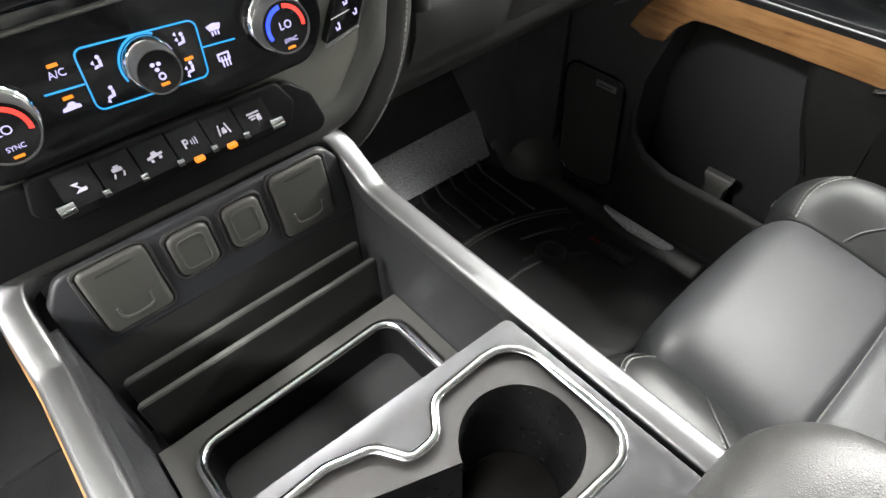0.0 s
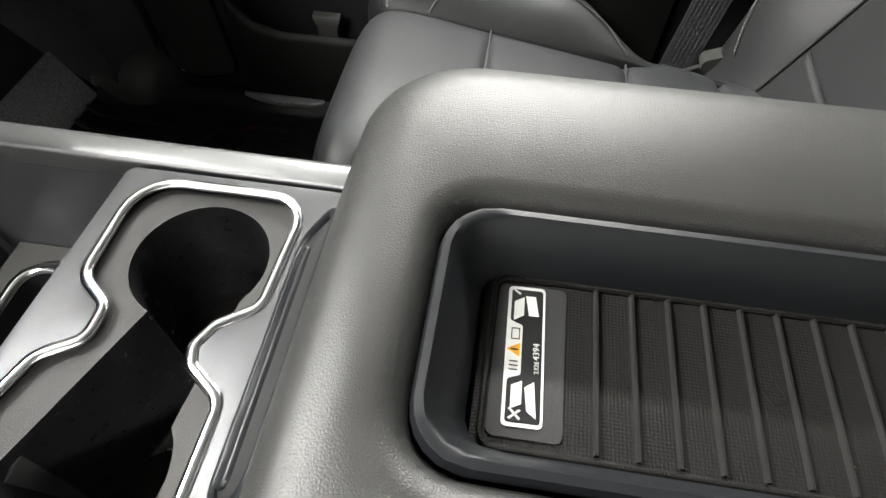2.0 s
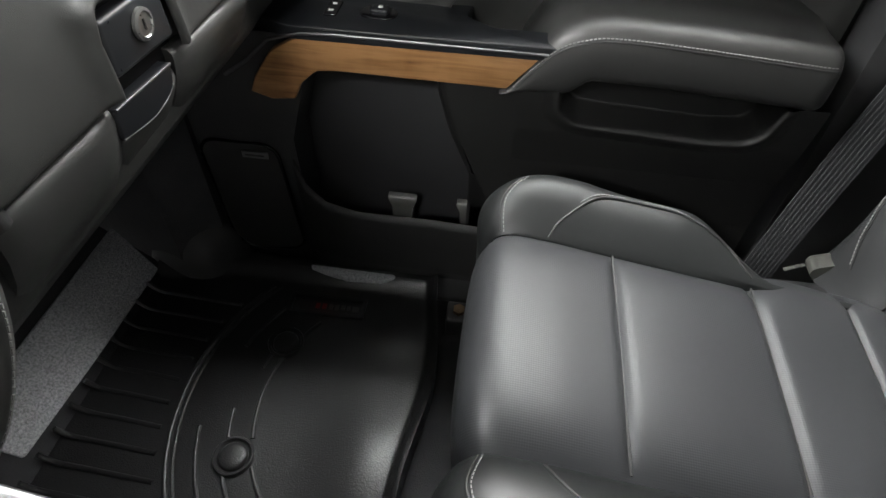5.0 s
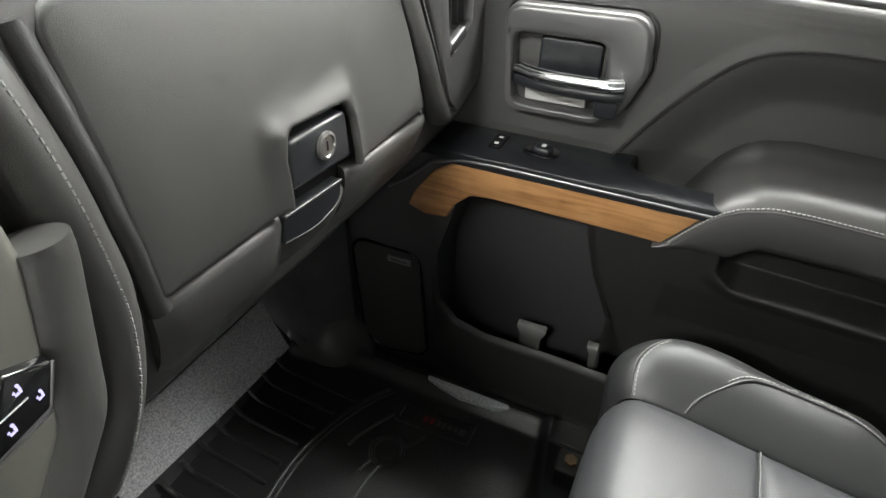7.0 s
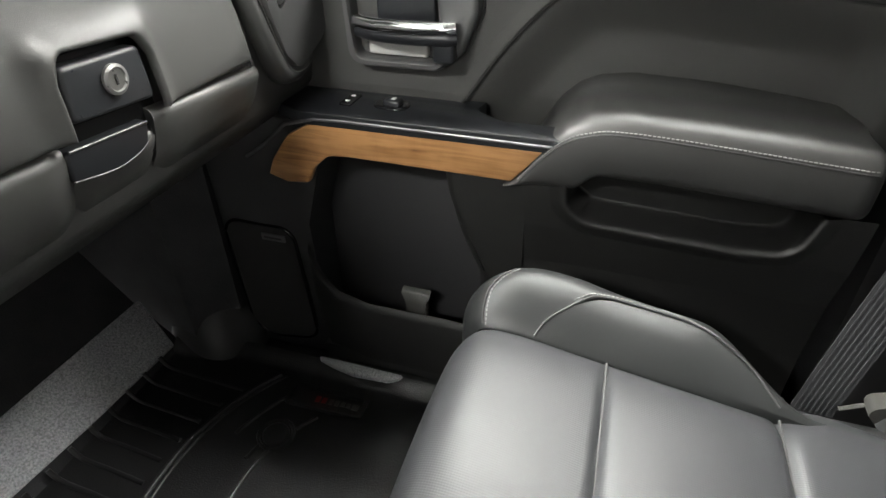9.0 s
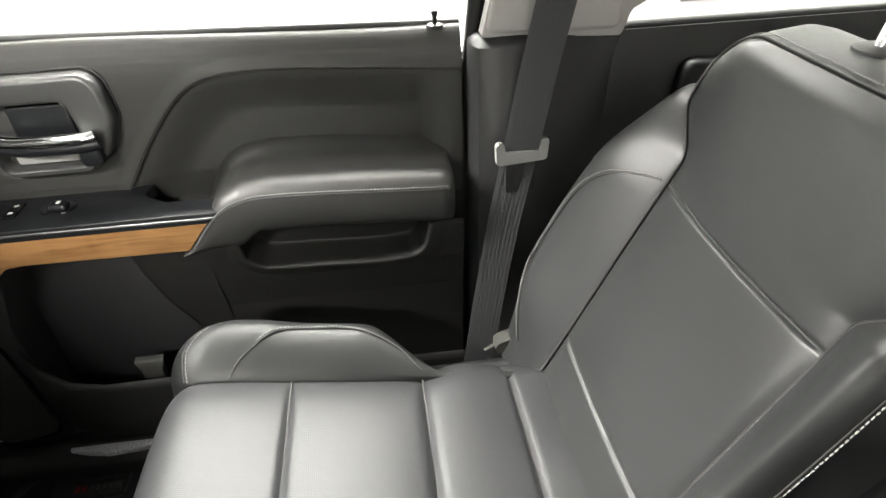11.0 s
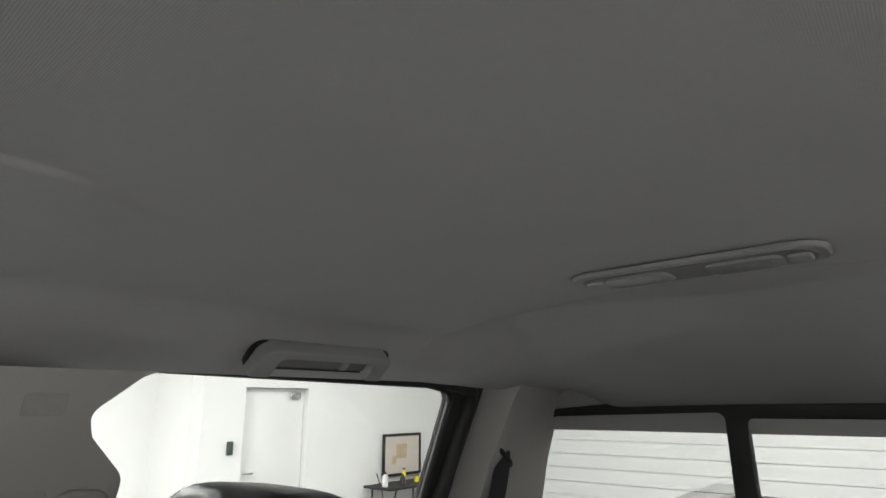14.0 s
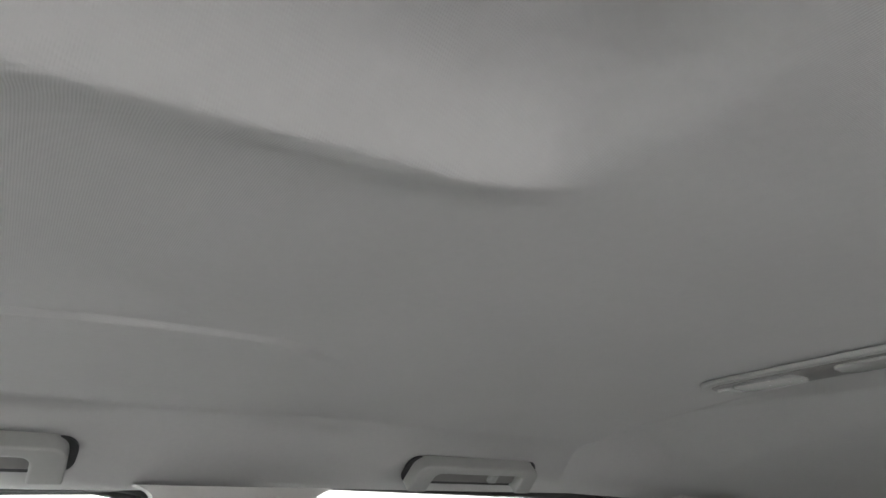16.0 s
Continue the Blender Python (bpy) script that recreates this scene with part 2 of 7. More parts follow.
def fillet(pts, r, n=5):
    """Rounds the corners of a polygon; a point may carry its own radius as a third number."""
    out = []
    count = len(pts)
    for i in range(count):
        p = Vector(pts[i][:2])
        rad = pts[i][2] if len(pts[i]) > 2 else r
        a, b = Vector(pts[i - 1][:2]) - p, Vector(pts[(i + 1) % count][:2]) - p
        la, lb = a.length, b.length
        if rad <= 0 or la < 1e-6 or lb < 1e-6:
            out.append(p)
            continue
        a, b = a / la, b / lb
        ang = a.angle(b, math.pi)
        if ang > math.pi - 0.05:
            out.append(p)
            continue
        t = min(rad / math.tan(ang / 2), la * 0.48, lb * 0.48)
        rr = t * math.tan(ang / 2)
        c = p + (a + b).normalized() * (rr / math.sin(ang / 2))
        p0, p1 = p + a * t - c, p + b * t - c
        sweep = p0.angle(p1, 0)
        sign = 1 if p0.x * p1.y - p0.y * p1.x > 0 else -1
        for k in range(n + 1):
            ca, sa = math.cos(sign * sweep * k / n), math.sin(sign * sweep * k / n)
            out.append(c + Vector((p0.x * ca - p0.y * sa, p0.x * sa + p0.y * ca)))
    return [tuple(v) for v in out]


def rrect(x0, y0, x1, y1, r, n=5):
    return fillet([(x0, y0), (x1, y0), (x1, y1), (x0, y1)], r, n)


def on_door(x, slope=0.0, z0=0.0):
    """Plane of a side panel: outline points are (y, z), depth goes inboard."""
    return Matrix(((0, -slope, -1, x + slope * z0), (1, 0, 0, 0), (0, 1, 0, 0), (0, 0, 0, 1)))


def on_dash(y, slope=0.0, z0=0.0):
    """Plane that faces the seats: outline points are (x, z), depth goes rearward."""
    return Matrix(((1, 0, 0, 0), (0, slope, -1, y - slope * z0), (0, 1, 0, 0), (0, 0, 0, 1)))


def on_top(z):
    return Matrix.Translation((0, 0, z))


def inside(c, ring):
    odd = False
    for p, q in zip(ring, [*ring[1:], ring[0]]):
        if (p[1] > c[1]) != (q[1] > c[1]) and c[0] < (q[0] - p[0]) * (c[1] - p[1]) / (q[1] - p[1]) + p[0]:
            odd = not odd
    return odd


def slab(outline, depth, m, bevel=0.0, seg=3, holes=()):
    bm = bmesh.new()
    if not holes:
        bm.faces.new([bm.verts.new((p[0], p[1], 0)) for p in outline])
    else:
        flat, edges = [], []
        for ring in (outline, *holes):
            k, n = len(flat), len(ring)
            flat += [Vector((p[0], p[1])) for p in ring]
            edges += [(k + i, k + (i + 1) % n) for i in range(n)]
        done = geometry.delaunay_2d_cdt(flat, edges, [], 0, 1e-7)
        vs = [bm.verts.new((p.x, p.y, 0)) for p in done[0]]
        for f in done[2]:
            c = sum((done[0][i] for i in f), Vector((0, 0))) / len(f)
            if inside(c, outline) and not any(inside(c, h) for h in holes):
                bm.faces.new([vs[i] for i in f])
        bmesh.ops.delete(bm, geom=[v for v in vs if not v.link_faces], context="VERTS")
    base = bm.faces[:]
    geom = bmesh.ops.extrude_face_region(bm, geom=base)["geom"]
    top = [g for g in geom if isinstance(g, bmesh.types.BMFace)]
    bmesh.ops.translate(bm, verts=[g for g in geom if isinstance(g, bmesh.types.BMVert)], vec=(0, 0, depth))
    if bevel > 0:
        tops = set(top)
        edges = [e for e in bm.edges if sum(f in tops for f in e.link_faces) == 1]
        bmesh.ops.bevel(bm, geom=edges, offset=bevel, segments=seg, profile=0.5, affect="EDGES", clamp_overlap=True)
    bm.transform(m)
    return bm


def join(*bms):
    out = bmesh.new()
    for b in bms:
        me = bpy.data.meshes.new("tmp")
        b.to_mesh(me)
        b.free()
        out.from_mesh(me)
        bpy.data.meshes.remove(me)
    return out


def box(x0, y0, z0, x1, y1, z1, bevel=0.0, seg=2):
    bm = bmesh.new()
    bmesh.ops.create_cube(bm, size=1)
    bm.transform(Matrix.Translation(((x0 + x1) / 2, (y0 + y1) / 2, (z0 + z1) / 2)) @ Matrix.Diagonal((abs(x1 - x0), abs(y1 - y0), abs(z1 - z0), 1)))
    if bevel > 0:
        bmesh.ops.bevel(bm, geom=bm.edges[:], offset=bevel, segments=seg, profile=0.5, affect="EDGES", clamp_overlap=True)
    return bm


def dish(outline, rings, m, back=0.0):
    """A surface that sinks or swells from its outline: rings of (inset, depth)."""
    bm = bmesh.new()
    c = sum((Vector(p[:2]) for p in outline), Vector((0, 0))) / len(outline)
    last = None
    for inset, w in rings:
        loop = []
        for p in outline:
            d = Vector(p[:2]) - c
            q = c + d * max(0.02, 1 - inset / max(d.length, 1e-6))
            loop.append(bm.verts.new((q.x, q.y, w)))
        if last:
            for i in range(len(loop)):
                bm.faces.new((last[i - 1], last[i], loop[i], loop[i - 1]))
        last = loop
    bm.faces.new(last)
    bm.transform(m)
    return bm


def loft(rings, closed=True, caps=True):
    bm = bmesh.new()
    rows = [[bm.verts.new(p) for p in ring] for ring in rings]
    for a, b in zip(rows, rows[1:]):
        for i in range(0 if closed else 1, len(a)):
            try:
                bm.faces.new((a[i - 1], a[i], b[i], b[i - 1]))
            except ValueError:
                pass
    if caps and closed:
        bm.faces.new(rows[0])
        bm.faces.new(rows[-1])
    return bm


def curve_points(pts, per=8):
    """A smooth line through the points."""
    p = [Vector(q) for q in pts]
    p = [p[0] * 2 - p[1]] + p + [p[-1] * 2 - p[-2]]
    out = []
    for i in range(1, len(p) - 2):
        for k in range(per):
            t = k / per
            out.append(0.5 * ((2 * p[i]) + (p[i + 1] - p[i - 1]) * t + (2 * p[i - 1] - 5 * p[i] + 4 * p[i + 1] - p[i + 2]) * t * t
                              + (3 * p[i] - p[i - 1] - 3 * p[i + 1] + p[i + 2]) * t ** 3))
    out.append(p[-2])
    return out


def tube(pts, r, n=8, closed=False, flat=1.0, up=(0, 0, 1)):
    """A round or flattened bar along a line."""
    pts = [Vector(p) for p in pts]
    rings = []
    count = len(pts)
    for i, p in enumerate(pts):
        if closed:
            t = pts[(i + 1) % count] - pts[i - 1]
        else:
            t = pts[min(i + 1, count - 1)] - pts[max(i - 1, 0)]
        t.normalize()
        side = t.cross(Vector(up))
        if side.length < 1e-4:
            side = t.cross(Vector((0.3, 1, 0.2)))
        side.normalize()
        nor = side.cross(t)
        rings.append([p + side * (r * math.cos(a)) + nor * (r * flat * math.sin(a)) for a in (2 * math.pi * k / n for k in range(n))])
    if closed:
        rings.append(rings[0])
        return loft_ring(rings)
    return loft(rings)


def loft_ring(rings):
    bm = bmesh.new()
    rows = [[bm.verts.new(p) for p in ring] for ring in rings[:-1]]
    for j in range(len(rows)):
        a, b = rows[j - 1], rows[j]
        for i in range(len(a)):
            bm.faces.new((a[i - 1], a[i], b[i], b[i - 1]))
    return bm


def ribbon(pts, width, thick, across):
    """A flat strap along a line; across gives the direction of its width."""
    rings = []
    pts = [Vector(p) for p in pts]
    for i, p in enumerate(pts):
        t = (pts[min(i + 1, len(pts) - 1)] - pts[max(i - 1, 0)]).normalized()
        a = Vector(across) - t * Vector(across).dot(t)
        a.normalize()
        nn = a.cross(t) * (thick / 2)
        a = a * (width / 2)
        rings.append([p - a - nn, p + a - nn, p + a + nn, p - a + nn])
    return loft(rings)


def lathe(profile, center, axis="z", n=32):
    """Turns a profile of (radius, height) about an axis through center."""
    rings = []
    for r, h in profile:
        ring = []
        for k in range(n):
            a = 2 * math.pi * k / n
            u, v = r * math.cos(a), r * math.sin(a)
            ring.append({"z": (u, v, h), "y": (u, -h, v), "x": (-h, u, v)}[axis])
        rings.append([Vector(center) + Vector(q) for q in ring])
    return loft(rings)


def drape(tree, pts, way, lift, reach=0.2):
    """Lays points on a surface, moving them along way until they meet it."""
    w = Vector(way).normalized()
    out = []
    for p in pts:
        hit = tree.ray_cast(Vector(p) - w * reach, w)[0]
        if hit is not None:
            out.append(hit - w * lift)
    return out


def stitching(pts, spacing=0.0052, size=0.0008, lift=(0, 0, 0)):
    """A row of small thread stitches along a line."""
    pts = [Vector(p) + Vector(lift) for p in pts]
    bm = bmesh.new()
    walk_len, nxt = 0.0, 0.0
    for a, b in zip(pts, pts[1:]):
        d = b - a
        ln = d.length
        if ln < 1e-7:
            continue
        t = d / ln
        while nxt <= walk_len + ln:
            c = a + t * (nxt - walk_len)
            q = t.to_track_quat("X", "Z").to_matrix().to_4x4()
            m = Matrix.Translation(c) @ q @ Matrix.Diagonal((spacing * 0.68, size * 1.6, size * 1.6, 1))
            bmesh.ops.create_cube(bm, size=1, matrix=m)
            nxt += spacing
        walk_len += ln
    return bm


def lettering(text, size, m, material, parent, name="lettering", align="CENTER"):
    cu = bpy.data.curves.new("letters", "FONT")
    cu.body, cu.size, cu.align_x, cu.align_y, cu.extrude, cu.resolution_u = text, size, align, "CENTER", 0.0002, 3
    tmp = bpy.data.objects.new("letters", cu)
    scene.collection.objects.link(tmp)
    dg = bpy.context.evaluated_depsgraph_get()
    me = bpy.data.meshes.new_from_object(tmp.evaluated_get(dg))
    bpy.data.objects.remove(tmp)
    bm = bmesh.new()
    bm.from_mesh(me)
    bpy.data.meshes.remove(me)
    bm.transform(m)
    return part(name, bm, material, parent)


def bars(rects, m, lift=0.0005):
    """Small flat print marks: rectangles (x0, y0, x1, y1)."""
    return join(*[slab([(a, b), (c, b), (c, d), (a, d)], lift, m) for a, b, c, d in rects])


def smooth(a, b, x):
    t = min(1, max(0, (x - a) / (b - a)))
    return t * t * (3 - 2 * t)

# ---- garage round the truck ----
GROUND = -0.75
thing("ground", box(-5.5, -9.2, GROUND - 0.1, 8.2, 7.5, GROUND), CONCRETE, "grey painted concrete garage floor", "floor", kind="structure")
thing("wall_east", box(7.6, -3.4, GROUND, 7.75, 7.5, 2.9), WALL, "white painted garage wall", "wall", kind="structure")
thing("wall_jog", box(6.72, -3.55, GROUND, 7.75, -3.4, 2.9), WALL, "white painted garage wall return", "wall", kind="structure")
thing("wall_side", slab([(-9.2, GROUND), (-5.12, GROUND), (-5.12, 1.34), (-4.12, 1.34), (-4.12, GROUND), (-3.55, GROUND), (-3.55, 2.9), (-9.2, 2.9)], -0.18, on_door(6.7)),
      WALL, "white garage wall with a recessed door", "wall", kind="structure")
thing("wall_south", box(-5.5, -9.35, GROUND, 6.88, -9.2, 2.9), WALL, "white garage wall behind the truck", "wall", kind="structure")
thing("wall_west", box(-5.65, -9.2, GROUND, -5.5, 7.5, 2.9), WALL, "white painted garage wall", "wall", kind="structure")
thing("wall_north", box(-5.65, 7.5, GROUND, 7.75, 7.65, 2.9), WALL, "white painted garage wall", "wall", kind="structure")
thing("garage_ceiling", box(-5.65, -9.35, 2.9, 7.75, 7.65, 3.0), WALL, "white garage ceiling", "ceiling", kind="structure")
thing("baseboard", join(box(7.575, -3.4, GROUND, 7.6, -0.6, GROUND + 0.11), box(6.68, -4.12, GROUND, 6.7, -3.4, GROUND + 0.11), box(6.68, -9.2, GROUND, 6.7, -5.12, GROUND + 0.11)),
      surface("dark_baseboard", (0.09, 0.09, 0.09), 0.5), "dark grey skirting along the garage wall", "baseboard", kind="structure")
thing("conduit_pipe", tube([(7.55, -2.55, 2.9), (7.55, -2.55, GROUND)], 0.03), WALL, "thin white conduit on the garage wall", "pipe")
d1 = holder("door_1", "white flush door set back in the garage wall", "door", (6.86, -4.62, GROUND), kind="structure")
part("door_leaf", box(6.80, -5.11, GROUND, 6.84, -4.13, 1.33, 0.003), PAINTED_DOOR, d1)
part("door_closer", box(6.74, -5.02, 1.2, 6.80, -4.86, 1.28, 0.01), STEEL, d1, "small grey door closer")
part("door_handle", tube([(6.79, -4.22, 0.27), (6.75, -4.22, 0.27), (6.75, -4.34, 0.27)], 0.012), STEEL, d1, "steel lever handle")
thing("wall_switch", box(6.66, -3.98, 0.52, 6.69, -3.90, 0.68, 0.008), surface("switch_box", (0.05, 0.07, 0.06), 0.5), "small dark wall box beside the door", "switch box")

# workbench with boards and bottles
wb = holder("workbench", "narrow dark folding bench against the garage wall", "bench", (6.3, -7.2, GROUND))
part("bench_top", box(6.05, -8.3, -0.085, 6.64, -6.15, -0.05, 0.006), PLASTIC_DEEP, wb)
for by in (-6.3, -7.2, -8.1):
    part("bench_leg", tube([(6.1, by, -0.085), (6.3, by - 0.12, -0.45), (6.12, by, GROUND)], 0.014, 6), PLASTIC_DEEP, wb)
    part("bench_leg", tube([(6.6, by, -0.085), (6.6, by, GROUND)], 0.014, 6), PLASTIC_DEEP, wb)
fb = holder("framed_board", "white board in a dark frame leaning over the bench", "board", (6.6, -7.0, 0.04))
part("frame", slab([(-7.42, 0.02), (-6.55, 0.02), (-6.55, 0.66), (-7.42, 0.66)], 0.03, on_door(6.66), 0.004, 2, [[(-7.38, 0.06), (-6.59, 0.06), (-6.59, 0.62), (-7.38, 0.62)]]), PLASTIC_DEEP, fb)
part("sheet", slab([(-7.39, 0.05), (-6.58, 0.05), (-6.58, 0.63), (-7.39, 0.63)], 0.012, on_door(6.66)), surface("board_sheet", (0.66, 0.60, 0.54), 0.6, vary=0.06, big=3), fb)
part("print_mark", bars([(-7.1, 0.28, -6.85, 0.5), (-6.85, 0.2, -6.76, 0.32)], on_door(6.647)), surface("faint_print", (0.55, 0.43, 0.30), 0.6), fb)
BOTTLES = [(-6.25, 0.045, 0.2, (0.7, 0.7, 0.7)), (-6.32, 0.04, 0.12, (0.45, 0.02, 0.02)), (-6.5, 0.04, 0.16, (0.02, 0.02, 0.02)), (-6.72, 0.03, 0.22, (0.75, 0.6, 0.02)),
           (-6.98, 0.05, 0.10, (0.7, 0.62, 0.02)), (-7.12, 0.06, 0.12, (0.75, 0.62, 0.05)), (-7.3, 0.05, 0.14, (0.03, 0.25, 0.7)), (-7.42, 0.045, 0.18, (0.7, 0.7, 0.68)),
           (-7.62, 0.05, 0.15, (0.05, 0.05, 0.06)), (-7.85, 0.05, 0.13, (0.6, 0.6, 0.6))]
for i, (by, br, bh, bc) in enumerate(BOTTLES):
    bo = holder("bottle", "small plastic bottle of garage supplies on the bench", "bottle", (6.3, by, -0.05), "bench bottles")
    cx = 6.28 + 0.12 * math.sin(i * 2.3)
    part("body", lathe([(0.001, -0.05), (br, -0.05), (br, -0.05 + bh * 0.7), (br * 0.45, -0.05 + bh * 0.85), (br * 0.4, -0.05 + bh * 0.9)], (cx, by, 0), n=14), surface("bottle_plastic", bc, 0.4), bo)
    part("cap", lathe([(br * 0.45, -0.05 + bh * 0.88), (br * 0.45, -0.05 + bh), (0.001, -0.05 + bh)], (cx, by, 0), n=14), PLASTIC_DEEP, bo)
thing("hanging_cable", tube(curve_points([(6.62, -6.4, 0.1), (6.5, -6.42, -0.2), (6.6, -6.5, -0.5), (6.45, -6.45, -0.74)]), 0.008, 6), PLASTIC_DEEP, "loose dark cable hanging from the bench", "cable")

# ---- body shell of the truck ----


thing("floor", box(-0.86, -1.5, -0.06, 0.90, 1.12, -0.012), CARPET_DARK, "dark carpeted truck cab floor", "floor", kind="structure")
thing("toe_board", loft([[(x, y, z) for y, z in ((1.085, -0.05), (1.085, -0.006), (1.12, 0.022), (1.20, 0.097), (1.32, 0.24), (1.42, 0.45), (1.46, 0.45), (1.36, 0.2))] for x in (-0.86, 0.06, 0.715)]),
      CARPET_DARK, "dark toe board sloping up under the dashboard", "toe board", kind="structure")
TB = Matrix(((1, 0, 0, 0), (0, 0.742, -0.670, 1.12), (0, 0.670, 0.742, 0.022), (0, 0, 0, 1)))
# lit look of this patch comes from its pale colour
thing("toe_carpet", slab(fillet([(0.318, 0.016), (0.50, 0.006), (0.697, 0.0), (0.724, 0.108), (0.50, 0.110), (0.312, 0.110)], 0.006), 0.007, TB, 0.003), CARPET, "speckled carpet patch on the toe board, coloured pale as if lit", "carpet", kind="structure")
kick = loft([[(x, y, z) for x, y, z in ((0.70, 1.06, zz), (0.725, 1.16, zz), (0.74, 1.40, zz), (0.86, 1.42, zz), (0.86, 1.02, zz), (0.765, 1.0, zz))] for zz in (-0.05, 0.08, 0.2, 0.52)])
thing("kick_panel", kick, CARPET_DARK, "black plastic kick panel beside the footwell", "trim panel", kind="structure")
thing("firewall", box(-0.86, 1.42, -0.05, 0.90, 1.47, 0.80), PLASTIC_DEEP, "black firewall closing the footwell", "wall", kind="structure")
thing("door_sill_step", slab([(0.735, -0.7), (0.90, -0.7), (0.90, 0.98), (0.735, 0.98)], 0.03, on_top(-0.035), 0.008), PLASTIC_DEEP, "black door sill scuff plate", "sill", kind="structure")
# driver's side of the cab: plain, with its front door standing open
thing("wall_left_rear", slab([(-1.5, -0.05), (-0.15, -0.05), (-0.15, 1.16), (-0.30, 1.16), (-0.30, 0.72), (-1.10, 0.72), (-1.02, 1.10), (-0.5, 1.13), (-0.3, 1.16), (-0.15, 1.2), (-1.5, 1.2)], 0.05, on_door(-0.82)), SHALE,
      "plain trimmed cab side behind the driver", "wall", kind="structure")
thing("wall_left_front", slab([(1.0, -0.05), (1.45, -0.05), (1.45, 0.75), (1.0, 0.75)], 0.05, on_door(-0.82)), PLASTIC, "plain cab side ahead of the driver", "wall", kind="structure")
thing("wall_right_front", slab([(0.98, -0.05), (1.45, -0.05), (1.45, 0.75), (0.98, 0.75)], 0.03, on_door(0.93)), PLASTIC_DEEP, "black cab side ahead of the front door", "wall", kind="structure")
for sx in (-1, 1):
    ap = curve_points([(0.85 * sx, 1.12, 0.72), (0.79 * sx, 0.85, 0.98), (0.70 * sx, 0.52, 1.16)])
    thing("a_pillar_trim", tube(ap, 0.05, 10, flat=0.7), SHALE, "light grey windscreen pillar trim", "pillar trim", kind="structure")
thing("windscreen", loft([[(x, 1.50, 0.76), (x, 0.56, 1.20), (x, 0.565, 1.204), (x, 1.505, 0.764)] for x in (-0.72, 0, 0.72)]), GLASS, "clear front windscreen", "window", kind="structure").visible_shadow = False

# headliner: a shallow shell, coved at the sides, that drops behind the dome lamp


def head_break(x):
    return -0.520 - 0.30 * abs(x) - 0.06 * x * x


def head_z(x, y):
    a = abs(x)
    z = 1.238 - 0.010 * (a / 0.6) ** 2
    z -= 0.048 * smooth(0.50, 0.66, a) + 0.022 * smooth(0.62, 0.73, a)
    brk = head_break(x)
    back = max(0.0, brk - y)
    side = smooth(0.50, 0.68, a)
    z += (0.078 * smooth(0.0, 0.014, back) - 0.13 * min(back, 0.4)) * (1 - side) - 0.28 * max(0.0, -0.86 - y) * (1 - 0.85 * side)
    # raised band ahead of the middle and a sharp fold near the passenger's visor
    lip = -0.070 - 0.156 * (0.227 - y)
    z += (0.062 * (1 - math.exp(-max(0.0, lip + 0.002 - x) / 0.030)) - 0.062 * smooth(lip - 0.050, lip - 0.150, x)) * smooth(0.000, 0.070, y)
    z -= 0.010 * math.exp(-((x - lip - 0.006) / 0.020) ** 2) * smooth(-0.01, 0.07, y)
    fold = 0.199 + 0.9 * (y - 0.05) ** 2 + 0.035 * smooth(0.04, -0.05, y)
    z -= 0.0042 * smooth(fold - 0.002, fold + 0.004, x) * smooth(-0.06, 0.0, y) * smooth(0.56, 0.30, x)
    # soft waves along the roof rail
    z -= 0.010 * math.sin((x - 0.4) * 26) * smooth(0.38, 0.5, a) * smooth(0.25, 0.05, abs(y - 0.12)) * (1 if x > 0 else 0)
    z -= 0.011 * math.sin((x - 0.42) * 30) * smooth(0.40, 0.5, x) * smooth(0.70, 0.60, x) * smooth(-0.62, -0.75, y) * smooth(-1.25, -0.95, y)
    return z


hl = bmesh.new()
xs = [-0.73 + 0.54 * i / 54 for i in range(54)] + [-0.19 + 0.15 * i / 60 for i in range(60)] + [-0.04 + 0.22 * i / 22 for i in range(22)] + [0.18 + 0.07 * i / 40 for i in range(40)] + [0.25 + 0.48 * i / 50 for i in range(51)]
rows_of = []
for j in range(91):
    rows_of.append([head_break(x) - 0.001 - (1 - j / 90) * (head_break(x) + 1.499) for x in xs])
for j in range(141):
    rows_of.append([head_break(x) + 0.001 + j / 140 * (0.659 - head_break(x)) for x in xs])
grid = [[hl.verts.new((x, y, head_z(x, y))) for x, y in zip(xs, row)] for row in rows_of]
for ra, rb in zip(grid, grid[1:]):
    for i in range(len(xs) - 1):
        hl.faces.new((ra[i], ra[i + 1], rb[i + 1], rb[i]))
thing("headliner", hl, HEADCLOTH, "light grey woven cloth headliner under the roof", "ceiling", kind="structure", sharp=60)
thing("roof_panel", box(-0.80, -1.55, 1.33, 0.80, 0.70, 1.35), BODY_PAINT, "painted steel roof over the headliner", "roof", kind="structure")


